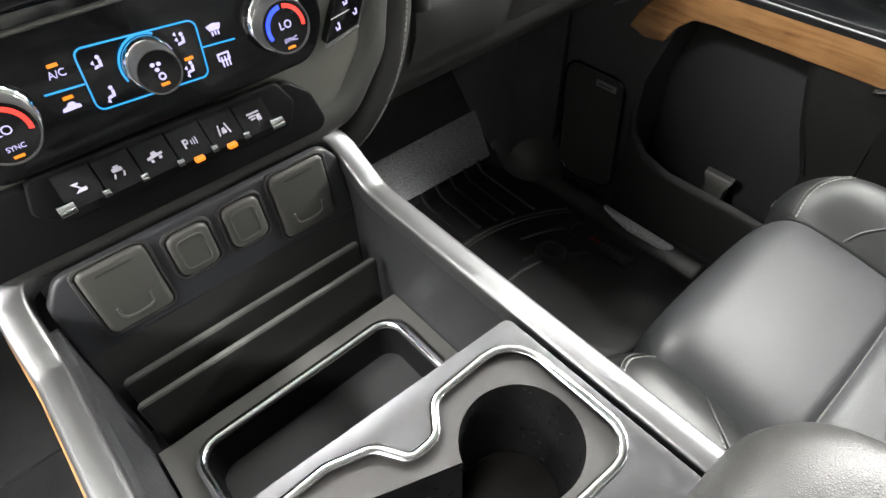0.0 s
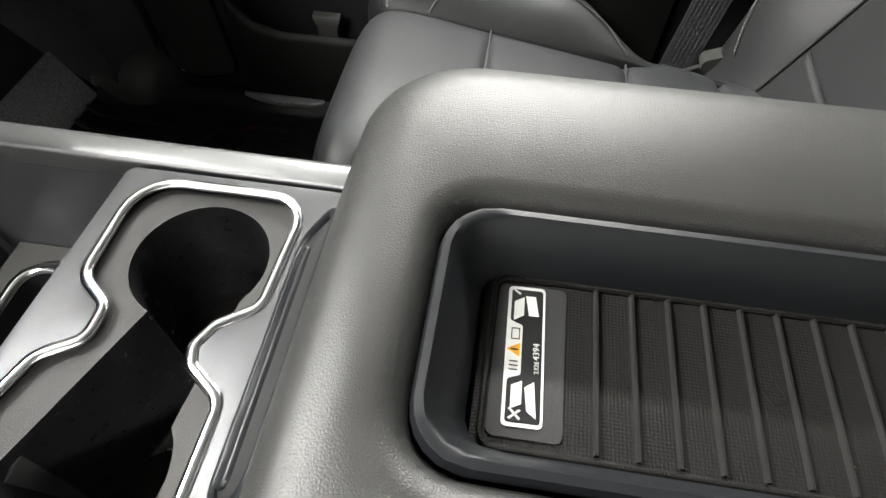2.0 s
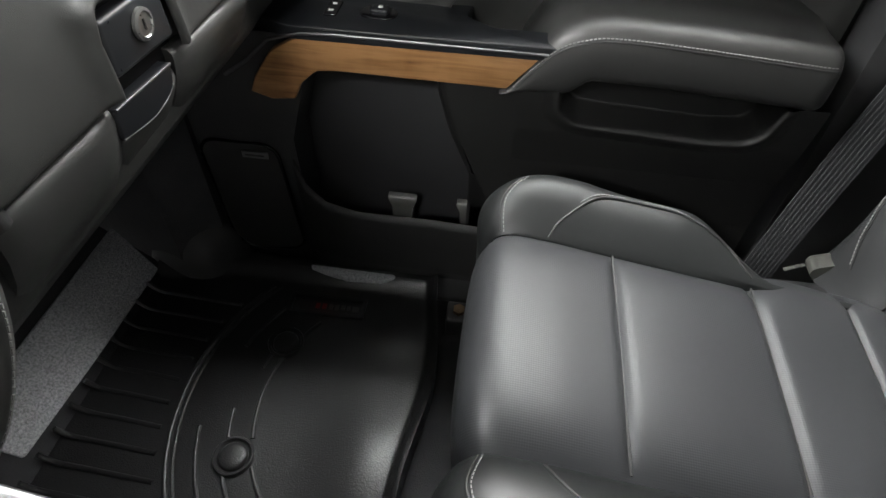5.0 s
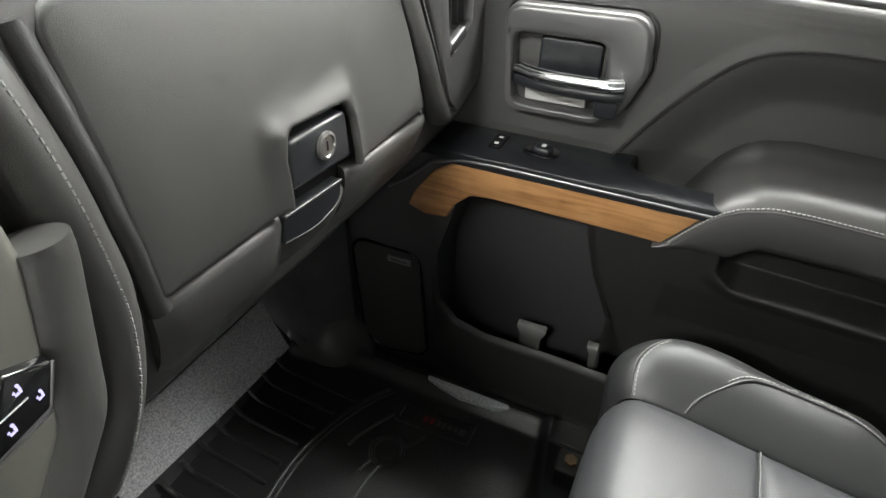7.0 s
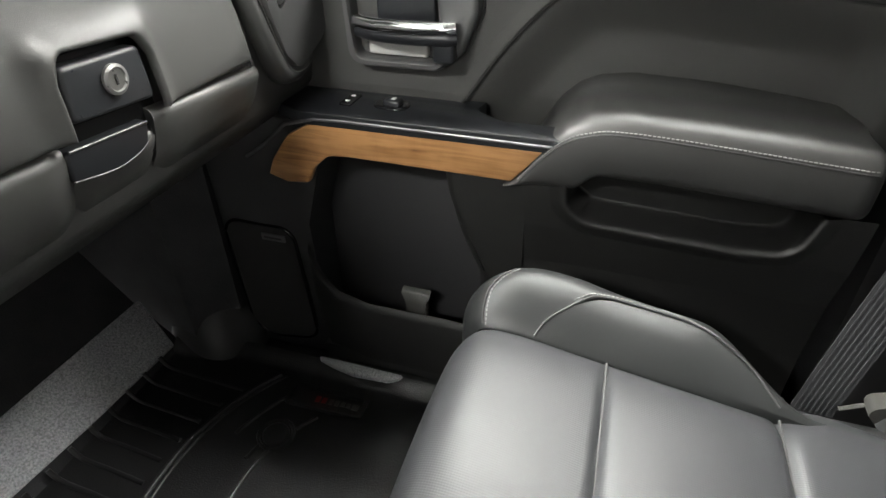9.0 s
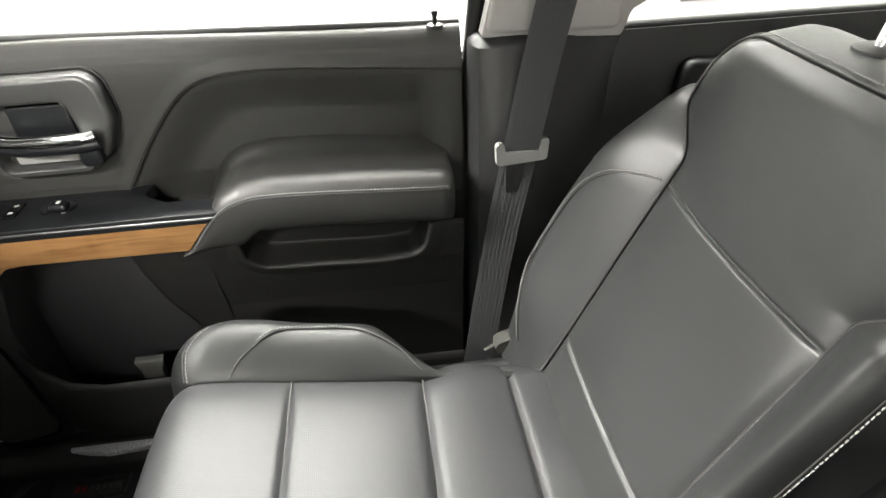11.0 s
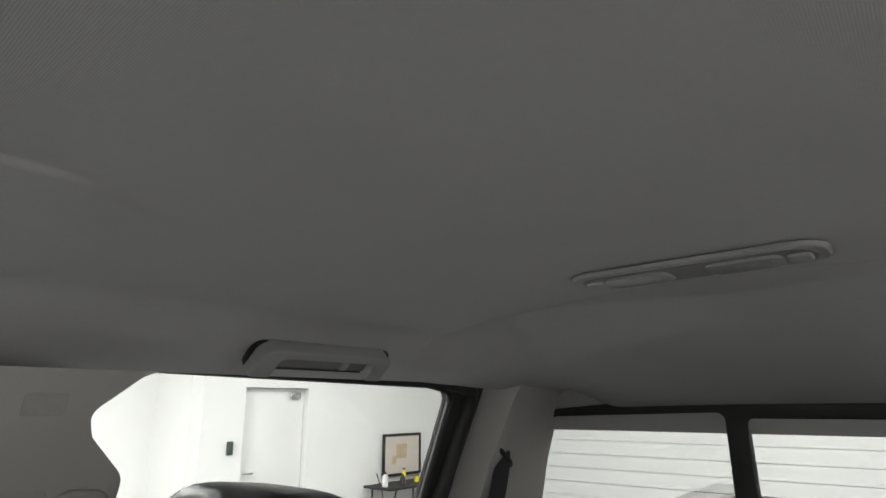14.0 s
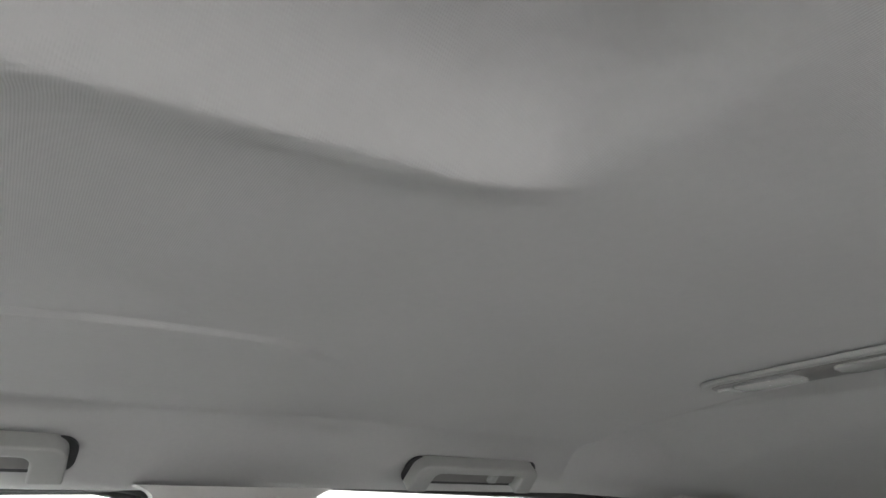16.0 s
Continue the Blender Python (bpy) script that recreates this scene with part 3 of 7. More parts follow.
def roof_grab(yc, label):
    """A folding grab handle on the roof rail."""
    g = holder("grab_handle", label, "grab handle", (0.605, yc, 1.18), "roof grab handles")
    m = Matrix(((0, -0.75, -0.66, 0.605), (-1, 0, 0, yc), (0, 0.66, -0.75, 1.1825), (0, 0, 0, 1)))
    part("bow", slab(fillet([(-0.135, -0.030, 0.004), (-0.098, -0.030, 0.004), (-0.096, 0.010, 0.012), (0.096, 0.010, 0.012), (0.098, -0.030, 0.004), (0.135, -0.030, 0.004), (0.132, 0.026, 0.022), (-0.132, 0.026, 0.022)], 0.01, 6), 0.026, m, 0.007, 4), SHALE_LIP, g)
    part("backplate", slab(rrect(-0.125, -0.024, 0.125, 0.022, 0.014), 0.008, m, 0.003), surface("handle_recess_grey", (0.17, 0.166, 0.16), 0.6, vary=0.05), g)
    part("coat_hook", slab(rrect(0.034, -0.018, 0.052, 0.002, 0.004), 0.016, m, 0.004), SHALE_LIP, g)
    part("recess", slab(rrect(-0.143, -0.032, 0.143, 0.024, 0.02), 0.003, m, 0.0), PLASTIC, g)
    return g


roof_grab(-0.485, "light grey roof grab handle over the rear door")
roof_grab(0.268, "light grey roof grab handle over the front door")

dl = holder("dome_lamp", "slim grey dome lamp with two push lenses in the headliner", "lamp", (0.0, -0.455, 1.235))
m = Matrix.Translation((0, 0, 1.2365)) @ Matrix(((1, 0, 0, 0), (0, -1, 0, 0), (0, 0, -1, 0), (0, 0, 0, 1)))
LAMP_DARK = surface("lamp_recess_grey", (0.16, 0.155, 0.15), 0.5, vary=0.05)
part("housing", slab(rrect(-0.122, 0.422, 0.122, 0.505, 0.030), 0.005, m, 0.003, 3), SHALE_LIP, dl)
part("recess", slab(rrect(-0.112, 0.432, 0.112, 0.494, 0.024), 0.0058, m, 0.0004), LAMP_DARK, dl, "darker inset of the lamp")
for s in (-1, 1):
    part("lens", slab(rrect(0.052 * s - 0.034, 0.440, 0.052 * s + 0.034, 0.486, 0.012), 0.0085, m, 0.002), surface("lamp_lens", (0.30, 0.30, 0.29), 0.25, vary=0.03), dl)
    part("push_switch", slab(rrect(0.098 * s - 0.010, 0.448, 0.098 * s + 0.010, 0.478, 0.006), 0.0090, m, 0.003), SHALE_LIP, dl)

# ---- side windows, seals and pillars on the passenger's side ----
front_glass = fillet([(0.052, 0.655, 0.0), (1.05, 0.655, 0.0), (1.05, 0.75, 0.02), (0.60, 1.13, 0.08), (0.010, 1.165, 0.045)], 0.04, 6)
rear_glass = fillet([(-0.945, 0.655, 0.02), (-0.135, 0.655, 0.0), (-0.135, 1.165, 0.03), (-0.93, 1.150, 0.03), (-1.030, 1.135, 0.03)], 0.04, 6)
body = slab([(-1.5, -0.05), (1.06, -0.05), (1.06, 0.80), (0.62, 1.22), (-1.5, 1.22)], 0.03, on_door(0.905, 0.25, 0.70), 0, 2, [front_glass, rear_glass])
thing("body_side_lower", box(0.906, -1.5, -0.06, 0.93, 1.06, 0.665), PLASTIC_DEEP, "black inner skin of the cab side", "wall", kind="structure")
thing("body_side_frame", body, SEAL, "black window frame of the cab side", "window frame", kind="structure")
w1 = holder("window_1", "clear front door window", "window", (0.88, 0.4, 0.70), kind="structure")
part("pane", slab(front_glass, 0.004, on_door(0.897, 0.25, 0.70)), GLASS, w1).visible_shadow = False
w2 = holder("window_2", "clear rear door window", "window", (0.88, -0.6, 0.70), kind="structure")
part("pane", slab(rear_glass, 0.004, on_door(0.897, 0.25, 0.70)), GLASS_DARK, w2)


def seal_line(outline, x, r, closed=True):
    return tube([(x - 0.25 * (z - 0.70), y, z) for y, z in outline], r, 8, closed)


thing("window_seal", seal_line(front_glass, 0.878, 0.007), SEAL, "black rubber seal round the front door window", "seal", kind="structure")
thing("window_seal", seal_line(rear_glass, 0.878, 0.009), SEAL, "black rubber seal round the rear door window", "seal", kind="structure")

# front door bar at the B-pillar: two black upright strips
for k, (dy, rr) in enumerate(((0.032, 0.014), (0.006, 0.010))):
    thing("door_seal", tube([(0.868 - 0.018 * k, dy + 0.012, -0.02), (0.868 - 0.018 * k, dy + 0.010, 0.66), (0.845 - 0.018 * k, dy + 0.004, 0.80), (0.768 - 0.014 * k, dy - 0.026, 1.10), (0.758 - 0.012 * k, dy - 0.020, 1.128), (0.752 - 0.012 * k, dy + 0.004, 1.146), (0.750 - 0.012 * k, dy + 0.05, 1.154), (0.750 - 0.012 * k, 0.35, 1.150), (0.758 - 0.012 * k, 0.60, 1.125)], rr, 10),
          SEAL, "black rubber door seal along the pillar", "seal", kind="structure")

# B-pillar trim
bpil = holder("b_pillar", "light grey pillar trim over a black lower panel", "pillar trim", (0.82, -0.08, 0.0), kind="structure")
BP = on_door(0.838, 0.325, 0.70)
outer = fillet([(0.040, 0.712, 0.004), (0.022, 0.83, 0.02), (-0.004, 1.06, 0.03), (0.020, 1.140, 0.03), (0.045, 1.150, 0.0), (-0.245, 1.150, 0.0), (-0.225, 1.142, 0.02), (-0.170, 1.094, 0.020),
                (-0.180, 1.064, 0.015), (-0.232, 1.010, 0.030), (-0.226, 0.775, 0.020), (-0.170, 0.738, 0.015), (-0.164, 0.700, 0.006)], 0.02, 6)
hole = fillet([(-0.206, 0.826), (-0.163, 0.822), (-0.166, 0.986), (-0.209, 0.979)], 0.010, 4)
channel = fillet([(-0.018, 0.816), (-0.136, 0.802), (-0.145, 1.002), (-0.034, 1.010)], 0.010, 4)
part("upper_trim", slab(outer, 0.026, BP, 0.007, 4, [hole, channel]), SHALE, bpil)
part("hole_rim", tube([BP @ Vector((y, z, 0.026)) for y, z in fillet([(-0.214, 0.816), (-0.154, 0.812), (-0.157, 0.996), (-0.217, 0.989)], 0.016, 5)], 0.006, 8, True), SHALE, bpil)
part("belt_channel", slab(fillet([(-0.010, 0.806), (-0.144, 0.794), (-0.150, 1.010), (-0.026, 1.018)], 0.010, 4), 0.0175, BP, 0.002), SHALE, bpil, "recessed belt channel")
part("foot_panel", slab(fillet([(0.036, 0.718), (0.024, 0.822), (-0.075, 0.812), (-0.15, 0.76), (-0.158, 0.712)], 0.012, 4), 0.036, BP, 0.008), SHALE, bpil)
part("airbag_tag", slab(rrect(-0.140, 1.092, -0.092, 1.120, 0.004), 0.0270, BP, 0.0006), surface("tag_grey", (0.36, 0.35, 0.335), 0.55), bpil, "faint moulded tag")
low = loft([[(0.822, 0.055, z), (0.800, 0.045, z), (0.792, 0.01, z), (0.800, -0.06, z), (0.815, -0.13, z), (0.86, -0.19, z), (0.90, -0.17, z), (0.90, 0.05, z)] for z in (-0.03, 0.2, 0.45, 0.70)]
           + [[(0.830, 0.042, 0.712), (0.812, 0.036, 0.712), (0.806, 0.005, 0.712), (0.812, -0.06, 0.712), (0.822, -0.13, 0.712), (0.86, -0.17, 0.712), (0.89, -0.16, 0.712), (0.89, 0.04, 0.712)]])
part("lower_trim", low, PLASTIC, bpil, "black lower pillar panel")
guide = holder("belt_guide", "light grey upper belt guide with a black loop", "belt guide", (0.76, -0.075, 0.90))
GP = on_door(0.832, 0.325, 0.70)
part("cover", slab(fillet([(-0.028, 0.878), (-0.128, 0.868), (-0.130, 0.918), (-0.030, 0.928)], 0.012, 5), 0.062, GP, 0.012, 4), SHALE, guide)
part("loop", tube([GP @ Vector((y, z, w)) for y, z, w in ((-0.022, 0.905, 0.040), (-0.024, 0.880, 0.044), (-0.040, 0.868, 0.046), (-0.105, 0.861, 0.046), (-0.126, 0.872, 0.044), (-0.132, 0.895, 0.040))], 0.005, 8), PLASTIC_DEEP, guide, "black belt loop")


def seat_belt(path, across, label, group):
    b = holder("seat_belt", label, "seat belt", path[-1], group)
    pts = curve_points(path, 10)
    web = part("webbing", ribbon(pts, 0.052, 0.0018, across), WEBBING, b)
    side = Vector(across).normalized()
    for k in range(-3, 4):
        part("woven_rib", ribbon([p + side * 0.0066 * k for p in pts], 0.0026, 0.0030, across), WEBBING, web)
    return b


fb2 = seat_belt([(0.722, -0.064, 0.895), (0.730, -0.060, 0.865), (0.749, -0.047, 0.777), (0.763, -0.033, 0.68), (0.769, -0.012, 0.545), (0.765, 0.012, 0.42), (0.755, 0.040, 0.24), (0.745, 0.060, 0.10)], (0.12, 1, 0.0), "dark grey front seat belt hanging at the pillar", "seat belts")
tong = Matrix.Translation((0.768, -0.014, 0.548)) @ Matrix.Rotation(radians(97), 4, "Z") @ Matrix.Rotation(radians(90), 4, "X")
part("tongue_guide", slab(fillet([(-0.040, -0.012), (0.040, -0.012), (0.042, 0.022), (0.030, 0.026), (0.026, 0.006), (-0.026, 0.006), (-0.030, 0.026), (-0.042, 0.022)], 0.006, 4), 0.012, tong @ Matrix.Translation((0, 0, -0.006)), 0.004), SHALE_LIP, fb2, "pale grey belt tongue guide")
part("tongue_plate", slab(rrect(-0.024, -0.062, 0.024, -0.010, 0.004), 0.008, tong @ Matrix.Translation((0, 0, -0.002)), 0.002), PLASTIC_DEEP, fb2, "black buckle tongue")
part("tongue_window", slab(rrect(-0.008, -0.048, 0.010, -0.030, 0.002), 0.0105, tong @ Matrix.Translation((0, 0, -0.002)), 0.001), STEEL, fb2)

# ---- rear half of the cab ----
rd = holder("rear_door", "black moulded rear door panel below the window", "door panel", (0.86, -0.65, 0.0), kind="structure")
prof = [(0.898, 0.66), (0.880, 0.690), (0.858, 0.694), (0.846, 0.672), (0.842, 0.58), (0.832, 0.50), (0.80, 0.48), (0.79, 0.43), (0.83, 0.40), (0.83, 0.0), (0.90, 0.0)]
part("panel", loft([[(x, y, z) for x, z in prof] for y in (-0.155, -0.4, -0.7, -1.0, -1.22)]), PLASTIC, rd)
part("window_ledge", tube([(0.876, -0.16, 0.690), (0.876, -0.7, 0.688), (0.876, -1.2, 0.686)], 0.012, 8), SEAL, rd)
part("pull_cup", slab(fillet([(-0.27, 0.56), (-0.45, 0.56), (-0.46, 0.64), (-0.28, 0.65)], 0.02), 0.028, on_door(0.848), 0.012), PLASTIC_BLUE, rd, "black pull handle")
cp = holder("c_pillar", "light grey rear pillar trim", "pillar trim", (0.80, -1.3, 0.0), kind="structure")
cprof = []
for z, x0, x1, yf in ((0.715, 0.858, 0.793, -1.048), (0.75, 0.850, 0.79, -1.055), (0.95, 0.805, 0.745, -1.100), (1.12, 0.765, 0.690, -1.148), (1.19, 0.74, 0.655, -1.165)):
    cprof.append([(x0, yf, z), (x1, yf - 0.045, z), (x1 + 0.005, yf - 0.16, z), (x1 + 0.015, -1.47, z), (0.90, -1.50, z), (0.90, yf, z)])
part("upper_trim", loft(cprof), SHALE, cp)
part("lower_trim", box(0.795, -1.50, -0.03, 0.90, -1.045, 0.718, 0.01), PLASTIC, cp, "black lower panel")
thing("door_seal", tube(curve_points([(0.880, -0.990, 0.58), (0.868, -1.005, 0.72), (0.838, -1.035, 0.86), (0.802, -1.078, 1.02), (0.778, -1.098, 1.10), (0.758, -1.075, 1.148), (0.748, -0.98, 1.162)], 5), 0.026, 12), SEAL, "black rubber seal along the rear door opening", "seal", kind="structure")
rb2 = seat_belt([(0.742, -1.205, 0.985), (0.742, -1.195, 0.93), (0.742, -1.135, 0.79), (0.740, -1.070, 0.66), (0.735, -1.045, 0.54)], (0.25, 1, 0.0), "dark grey rear seat belt on the rear pillar", "seat belts")
part("tongue_guide", slab(rrect(-0.034, -0.012, 0.034, 0.012, 0.008), 0.014, Matrix.Translation((0.735, -1.066, 0.652)) @ Matrix.Rotation(radians(97), 4, "Z") @ Matrix.Rotation(radians(90), 4, "X"), 0.004), SHALE_LIP, rb2)
thing("belt_slot", tube(curve_points([(0.752, -1.162, 1.005), (0.738, -1.185, 0.988), (0.736, -1.225, 0.958), (0.750, -1.250, 0.945)], 6), 0.007, 10), PLASTIC_DEEP, "black belt slot in the rear pillar", "belt slot")

thing("rear_header", box(-0.80, -1.51, 1.03, 0.80, -1.455, 1.26), HEADCLOTH, "light grey cloth trim over the rear window", "trim", kind="structure")
# rear window: two fixed panes and a sliding one in a black frame
RW = Matrix(((-1, 0, 0, 0), (0, 0.06, 1, -1.54), (0, 1, 0, 0), (0, 0, 0, 1)))
pane_r = fillet([(-0.875, 0.70, 0.02), (-0.250, 0.70, 0.012), (-0.244, 1.080, 0.02), (-0.71, 1.068, 0.05), (-0.785, 1.045, 0.05)], 0.02, 6)
pane_c = fillet([(-0.195, 0.70), (0.195, 0.70), (0.195, 1.066), (-0.195, 1.066)], 0.015, 5)
pane_l = [(-x, z) for x, z in reversed(pane_r)]
rw = holder("window_3", "rear cab window with a black frame and heater lines", "window", (0, -1.5, 0.70), kind="structure")
part("frame", slab([(-0.93, 0.60), (0.93, 0.60), (0.815, 1.045), (0.72, 1.088), (0.55, 1.102), (-0.55, 1.102), (-0.72, 1.088), (-0.815, 1.045)], 0.03, RW, 0.004, 2, [pane_r, pane_c, pane_l]), SEAL, rw)
for pn in (pane_r, pane_c, pane_l):
    part("pane", slab(pn, 0.004, RW @ Matrix.Translation((0, 0, 0.01))), GLASS_DARK, rw)
for pn, a, b in ((pane_r, -0.86, -0.25), (pane_c, -0.192, 0.192), (pane_l, 0.25, 0.86)):
    for k in range(9):
        zz = 0.735 + 0.038 * k
        aa = a + max(0, (zz - 0.9)) * (0.45 if pn is pane_r else 0)
        bb = b - max(0, (zz - 0.9)) * (0.45 if pn is pane_l else 0)
        part("heater_line", slab([(aa, zz), (bb, zz), (bb, zz + 0.0012), (aa, zz + 0.0012)], 0.001, RW @ Matrix.Translation((0, 0, 0.016))), SHALE_LIP, rw)
thing("rear_wall", box(-0.86, -1.56, -0.05, 0.90, -1.50, 0.64), PLASTIC, "black cab back wall below the window", "wall", kind="structure")
thing("rear_shelf", box(-0.80, -1.50, 0.58, 0.80, -1.33, 0.62, 0.01), PLASTIC, "black ledge behind the rear seat", "shelf", kind="structure")
thing("rear_header", box(-0.78, -1.54, 1.09, 0.78, -1.49, 1.20, 0.01), SEAL, "black header over the rear window", "trim", kind="structure")
# load bed behind the cab
bed = holder("truck_bed", "black lined load bed with painted rails behind the cab", "truck bed", (0, -2.6, GROUND + 0.6))
for s in (-1, 1):
    part("bed_rail", box(s * 0.74, -3.6, 0.56, s * 0.92, -1.62, 0.66, 0.02), BODY_PAINT, bed)
    part("bed_side", box(s * 0.78, -3.6, 0.0, s * 0.90, -1.62, 0.56), BED_METAL, bed)
part("bed_floor", box(-0.9, -3.6, -0.05, 0.9, -1.6, 0.0), BED_METAL, bed)
part("tailgate", box(-0.9, -3.68, 0.0, 0.9, -3.6, 0.60, 0.02), BED_METAL, bed)

# ---- seats ----


def path_frame(pts, per, sign):
    """A smooth line in the y-z plane with its outward normals."""
    line = curve_points([(y, z, 0) for y, z in pts], per)
    out = []
    for i, p in enumerate(line):
        t = (line[min(i + 1, len(line) - 1)] - line[max(i - 1, 0)]).normalized()
        out.append((p.x, p.y, -t.y * sign, t.x * sign))
    return out


def pad(frames, cross, under=0.03, warp=None):
    """A cushion swept along frames; cross(i, f) gives points (x, height) over the line."""
    rings = []
    n = len(frames)
    for i, (y, z, ny, nz) in enumerate(frames):
        c = cross(i, i / (n - 1))
        ring = [(x, y + h * ny, z + h * nz) for x, h in c]
        ring += [(x, y - under * ny, z - under * nz) for x, h in reversed(c)]
        rings.append([warp(p) for p in ring] if warp else ring)
    return loft(rings)


def groove(f, marks, depth, width):
    return -sum(depth * math.exp(-((f - m) / width) ** 2) for m in marks)


def pillow(f, marks, height):
    m = [0.0, *marks, 1.0]
    for a, b in zip(m, m[1:]):
        if a <= f <= b:
            return height * max(0.0, math.sin(math.pi * (f - a) / (b - a))) ** 0.5
    return 0.0


def on_surface(frames, f, x, h):
    i = min(len(frames) - 1, max(0, round(f * (len(frames) - 1))))
    y, z, ny, nz = frames[i]
    return (x, y + h * ny, z + h * nz)


def fraction_at(frames, axis, value):
    k = min(range(len(frames)), key=lambda i: abs(frames[i][axis] - value) + (0 if i < len(frames) * 0.8 else 1))
    return k / (len(frames) - 1)


XC = 0.418
seat = holder("passenger_seat", "black leather bucket seat with grey contrast stitching", "car seat", (XC, 0.15, 0.0))
CUSH = path_frame([(-0.06, 0.276), (0.04, 0.296), (0.17, 0.319), (0.342, 0.348), (0.43, 0.364), (0.480, 0.366), (0.503, 0.346), (0.510, 0.31), (0.506, 0.24), (0.49, 0.16)], 26, 1)
c_marks = [fraction_at(CUSH, 0, v) for v in (0.045, 0.172, 0.345)]
HALF = 0.141


def nose_warp(p):
    """Bolsters fall back from the front edge of the cushion towards the outside."""
    out = min(1.3, max(0.0, abs(p[0] - XC) - HALF) / 0.10)
    back = 0.046 if p[0] > XC else 0.016
    return (p[0], p[1] - back * out ** 1.5 * smooth(0.30, 0.47, p[1]), p[2])


def cushion_half(f):
    """The centre panel spreads out where the side bolsters end."""
    y = CUSH[min(len(CUSH) - 1, max(0, round(f * (len(CUSH) - 1))))][0]
    return HALF + 0.075 * smooth(0.205, 0.105, y) - 0.02 * smooth(0.03, -0.05, y)


def cushion_cross(i, f):
    out = []
    for k in range(33):
        u = -1 + 2 * k / 32
        hw = cushion_half(f)
        edge = 1 - abs(u) ** 8
        spread = (hw - HALF) / 0.075
        h = (0.004 * (1 - u * u) + pillow(f, c_marks, 0.0055)) * edge + groove(f, c_marks, 0.0045, 0.004) * edge - 0.008 * (1 - edge) - 0.050 * spread * max(0.0, (abs(u) - 0.62) / 0.38) ** 1.7
        out.append((XC + u * hw, h))
    return out


part("cushion_insert", pad(CUSH, cushion_cross, 0.05), LEATHER_RIB, seat, "finely ribbed leather seat centre")


def bolster_cross(side):
    def cross(i, f):
        y = CUSH[min(len(CUSH) - 1, max(0, round(f * (len(CUSH) - 1))))][0]
        wide = 0.12 + 0.88 * smooth(0.135, 0.25, y)
        k = (0.05 + 0.95 * smooth(0.13, 0.27, y)) * (1 - 0.35 * smooth(0.66, 0.80, f) - 0.35 * smooth(0.85, 1.0, f))
        prof = [(0.000, -0.006), (0.008, 0.003), (0.024, 0.015), (0.044, 0.026), (0.064, 0.031), (0.082, 0.026), (0.095, 0.011), (0.103, -0.012), (0.105, -0.045), (0.101, -0.09)]
        fine = curve_points([(a, b, 0) for a, b in prof], 4)
        return [(XC + side * (HALF + p.x * wide), p.y * (k if p.y > 0 else 1)) for p in fine]
    return cross


for s in (1, -1):
    bol = part("side_bolster", pad(CUSH, bolster_cross(s), 0.10, nose_warp), LEATHER_BOLSTER, seat, "dark smooth leather side bolster")
    # inlaid panel line with stitching on the bolster
    def laid(rows):
        out = []
        for yy, dx in rows:
            a = fraction_at(CUSH, 0, yy)
            want = XC + s * (HALF + dx)
            hh = min(bolster_cross(s)(0, a), key=lambda q: abs(q[0] - want))[1]
            out.append(nose_warp(on_surface(CUSH, a, want, hh + 0.0012)))
        return curve_points(out, 8)

    line = laid(((0.428, 0.002), (0.422, 0.016), (0.412, 0.031), (0.392, 0.052), (0.365, 0.062), (0.320, 0.066), (0.275, 0.066), (0.236, 0.058), (0.205, 0.040), (0.183, 0.020), (0.168, 0.008)))
    part("panel_seam", tube(line, 0.0016, 6), PLASTIC_DEEP, bol)
    part("stitching", stitching([(p.x + s * 0.003, p.y + 0.003, p.z + 0.001) for p in line]), STITCH, bol, "grey contrast stitching")
    nose = laid(((0.488, 0.003), (0.488, 0.020), (0.487, 0.038), (0.485, 0.056), (0.481, 0.070)))
    part("nose_seam", tube(nose, 0.0013, 6), PLASTIC_DEEP, bol)
    part("stitching", stitching([(p.x, p.y - 0.004, p.z + 0.0008) for p in nose]), STITCH, bol, "grey contrast stitching")
for f in c_marks:
    part("cross_seam", tube([on_surface(CUSH, f, XC + u * HALF * 0.97, -0.0015) for u in [k / 10 - 1 for k in range(21)]], 0.0016, 6), PLASTIC_DEEP, seat)
part("seat_base", box(XC - 0.235, -0.20, 0.05, XC + 0.235, 0.44, 0.25, 0.02), PLASTIC, seat, "black plastic seat base")
for sx in (-0.19, 0.20):
    part("seat_rail", box(XC + sx - 0.025, -0.25, 0.0, XC + sx + 0.025, 0.50, 0.05, 0.004), PLASTIC_DEEP, seat, "black seat rail")
tr = part("track_cover", box(0.655, 0.515, -0.012, 0.70, 0.56, 0.035, 0.004), PLASTIC, seat, "black front cap of the seat rail")
part("bolt", lathe([(0.011, 0.0), (0.011, 0.008), (0.001, 0.009)], (0.678, 0.538, 0.035), n=6), surface("worn_steel", (0.25, 0.17, 0.10), 0.45, metal=0.8, vary=0.4, big=60), tr)

XB = 0.432
BACK = path_frame([(0.015, 0.235), (-0.018, 0.30), (-0.062, 0.40), (-0.105, 0.50), (-0.145, 0.59), (-0.180, 0.67), (-0.1965, 0.708), (-0.2090, 0.7365), (-0.2178, 0.7565)], 70, -1)
b_low, b_mid = fraction_at(BACK, 1, 0.352), fraction_at(BACK, 1, 0.591)


def back_z(f):
    return BACK[min(len(BACK) - 1, max(0, round(f * (len(BACK) - 1))))][1]


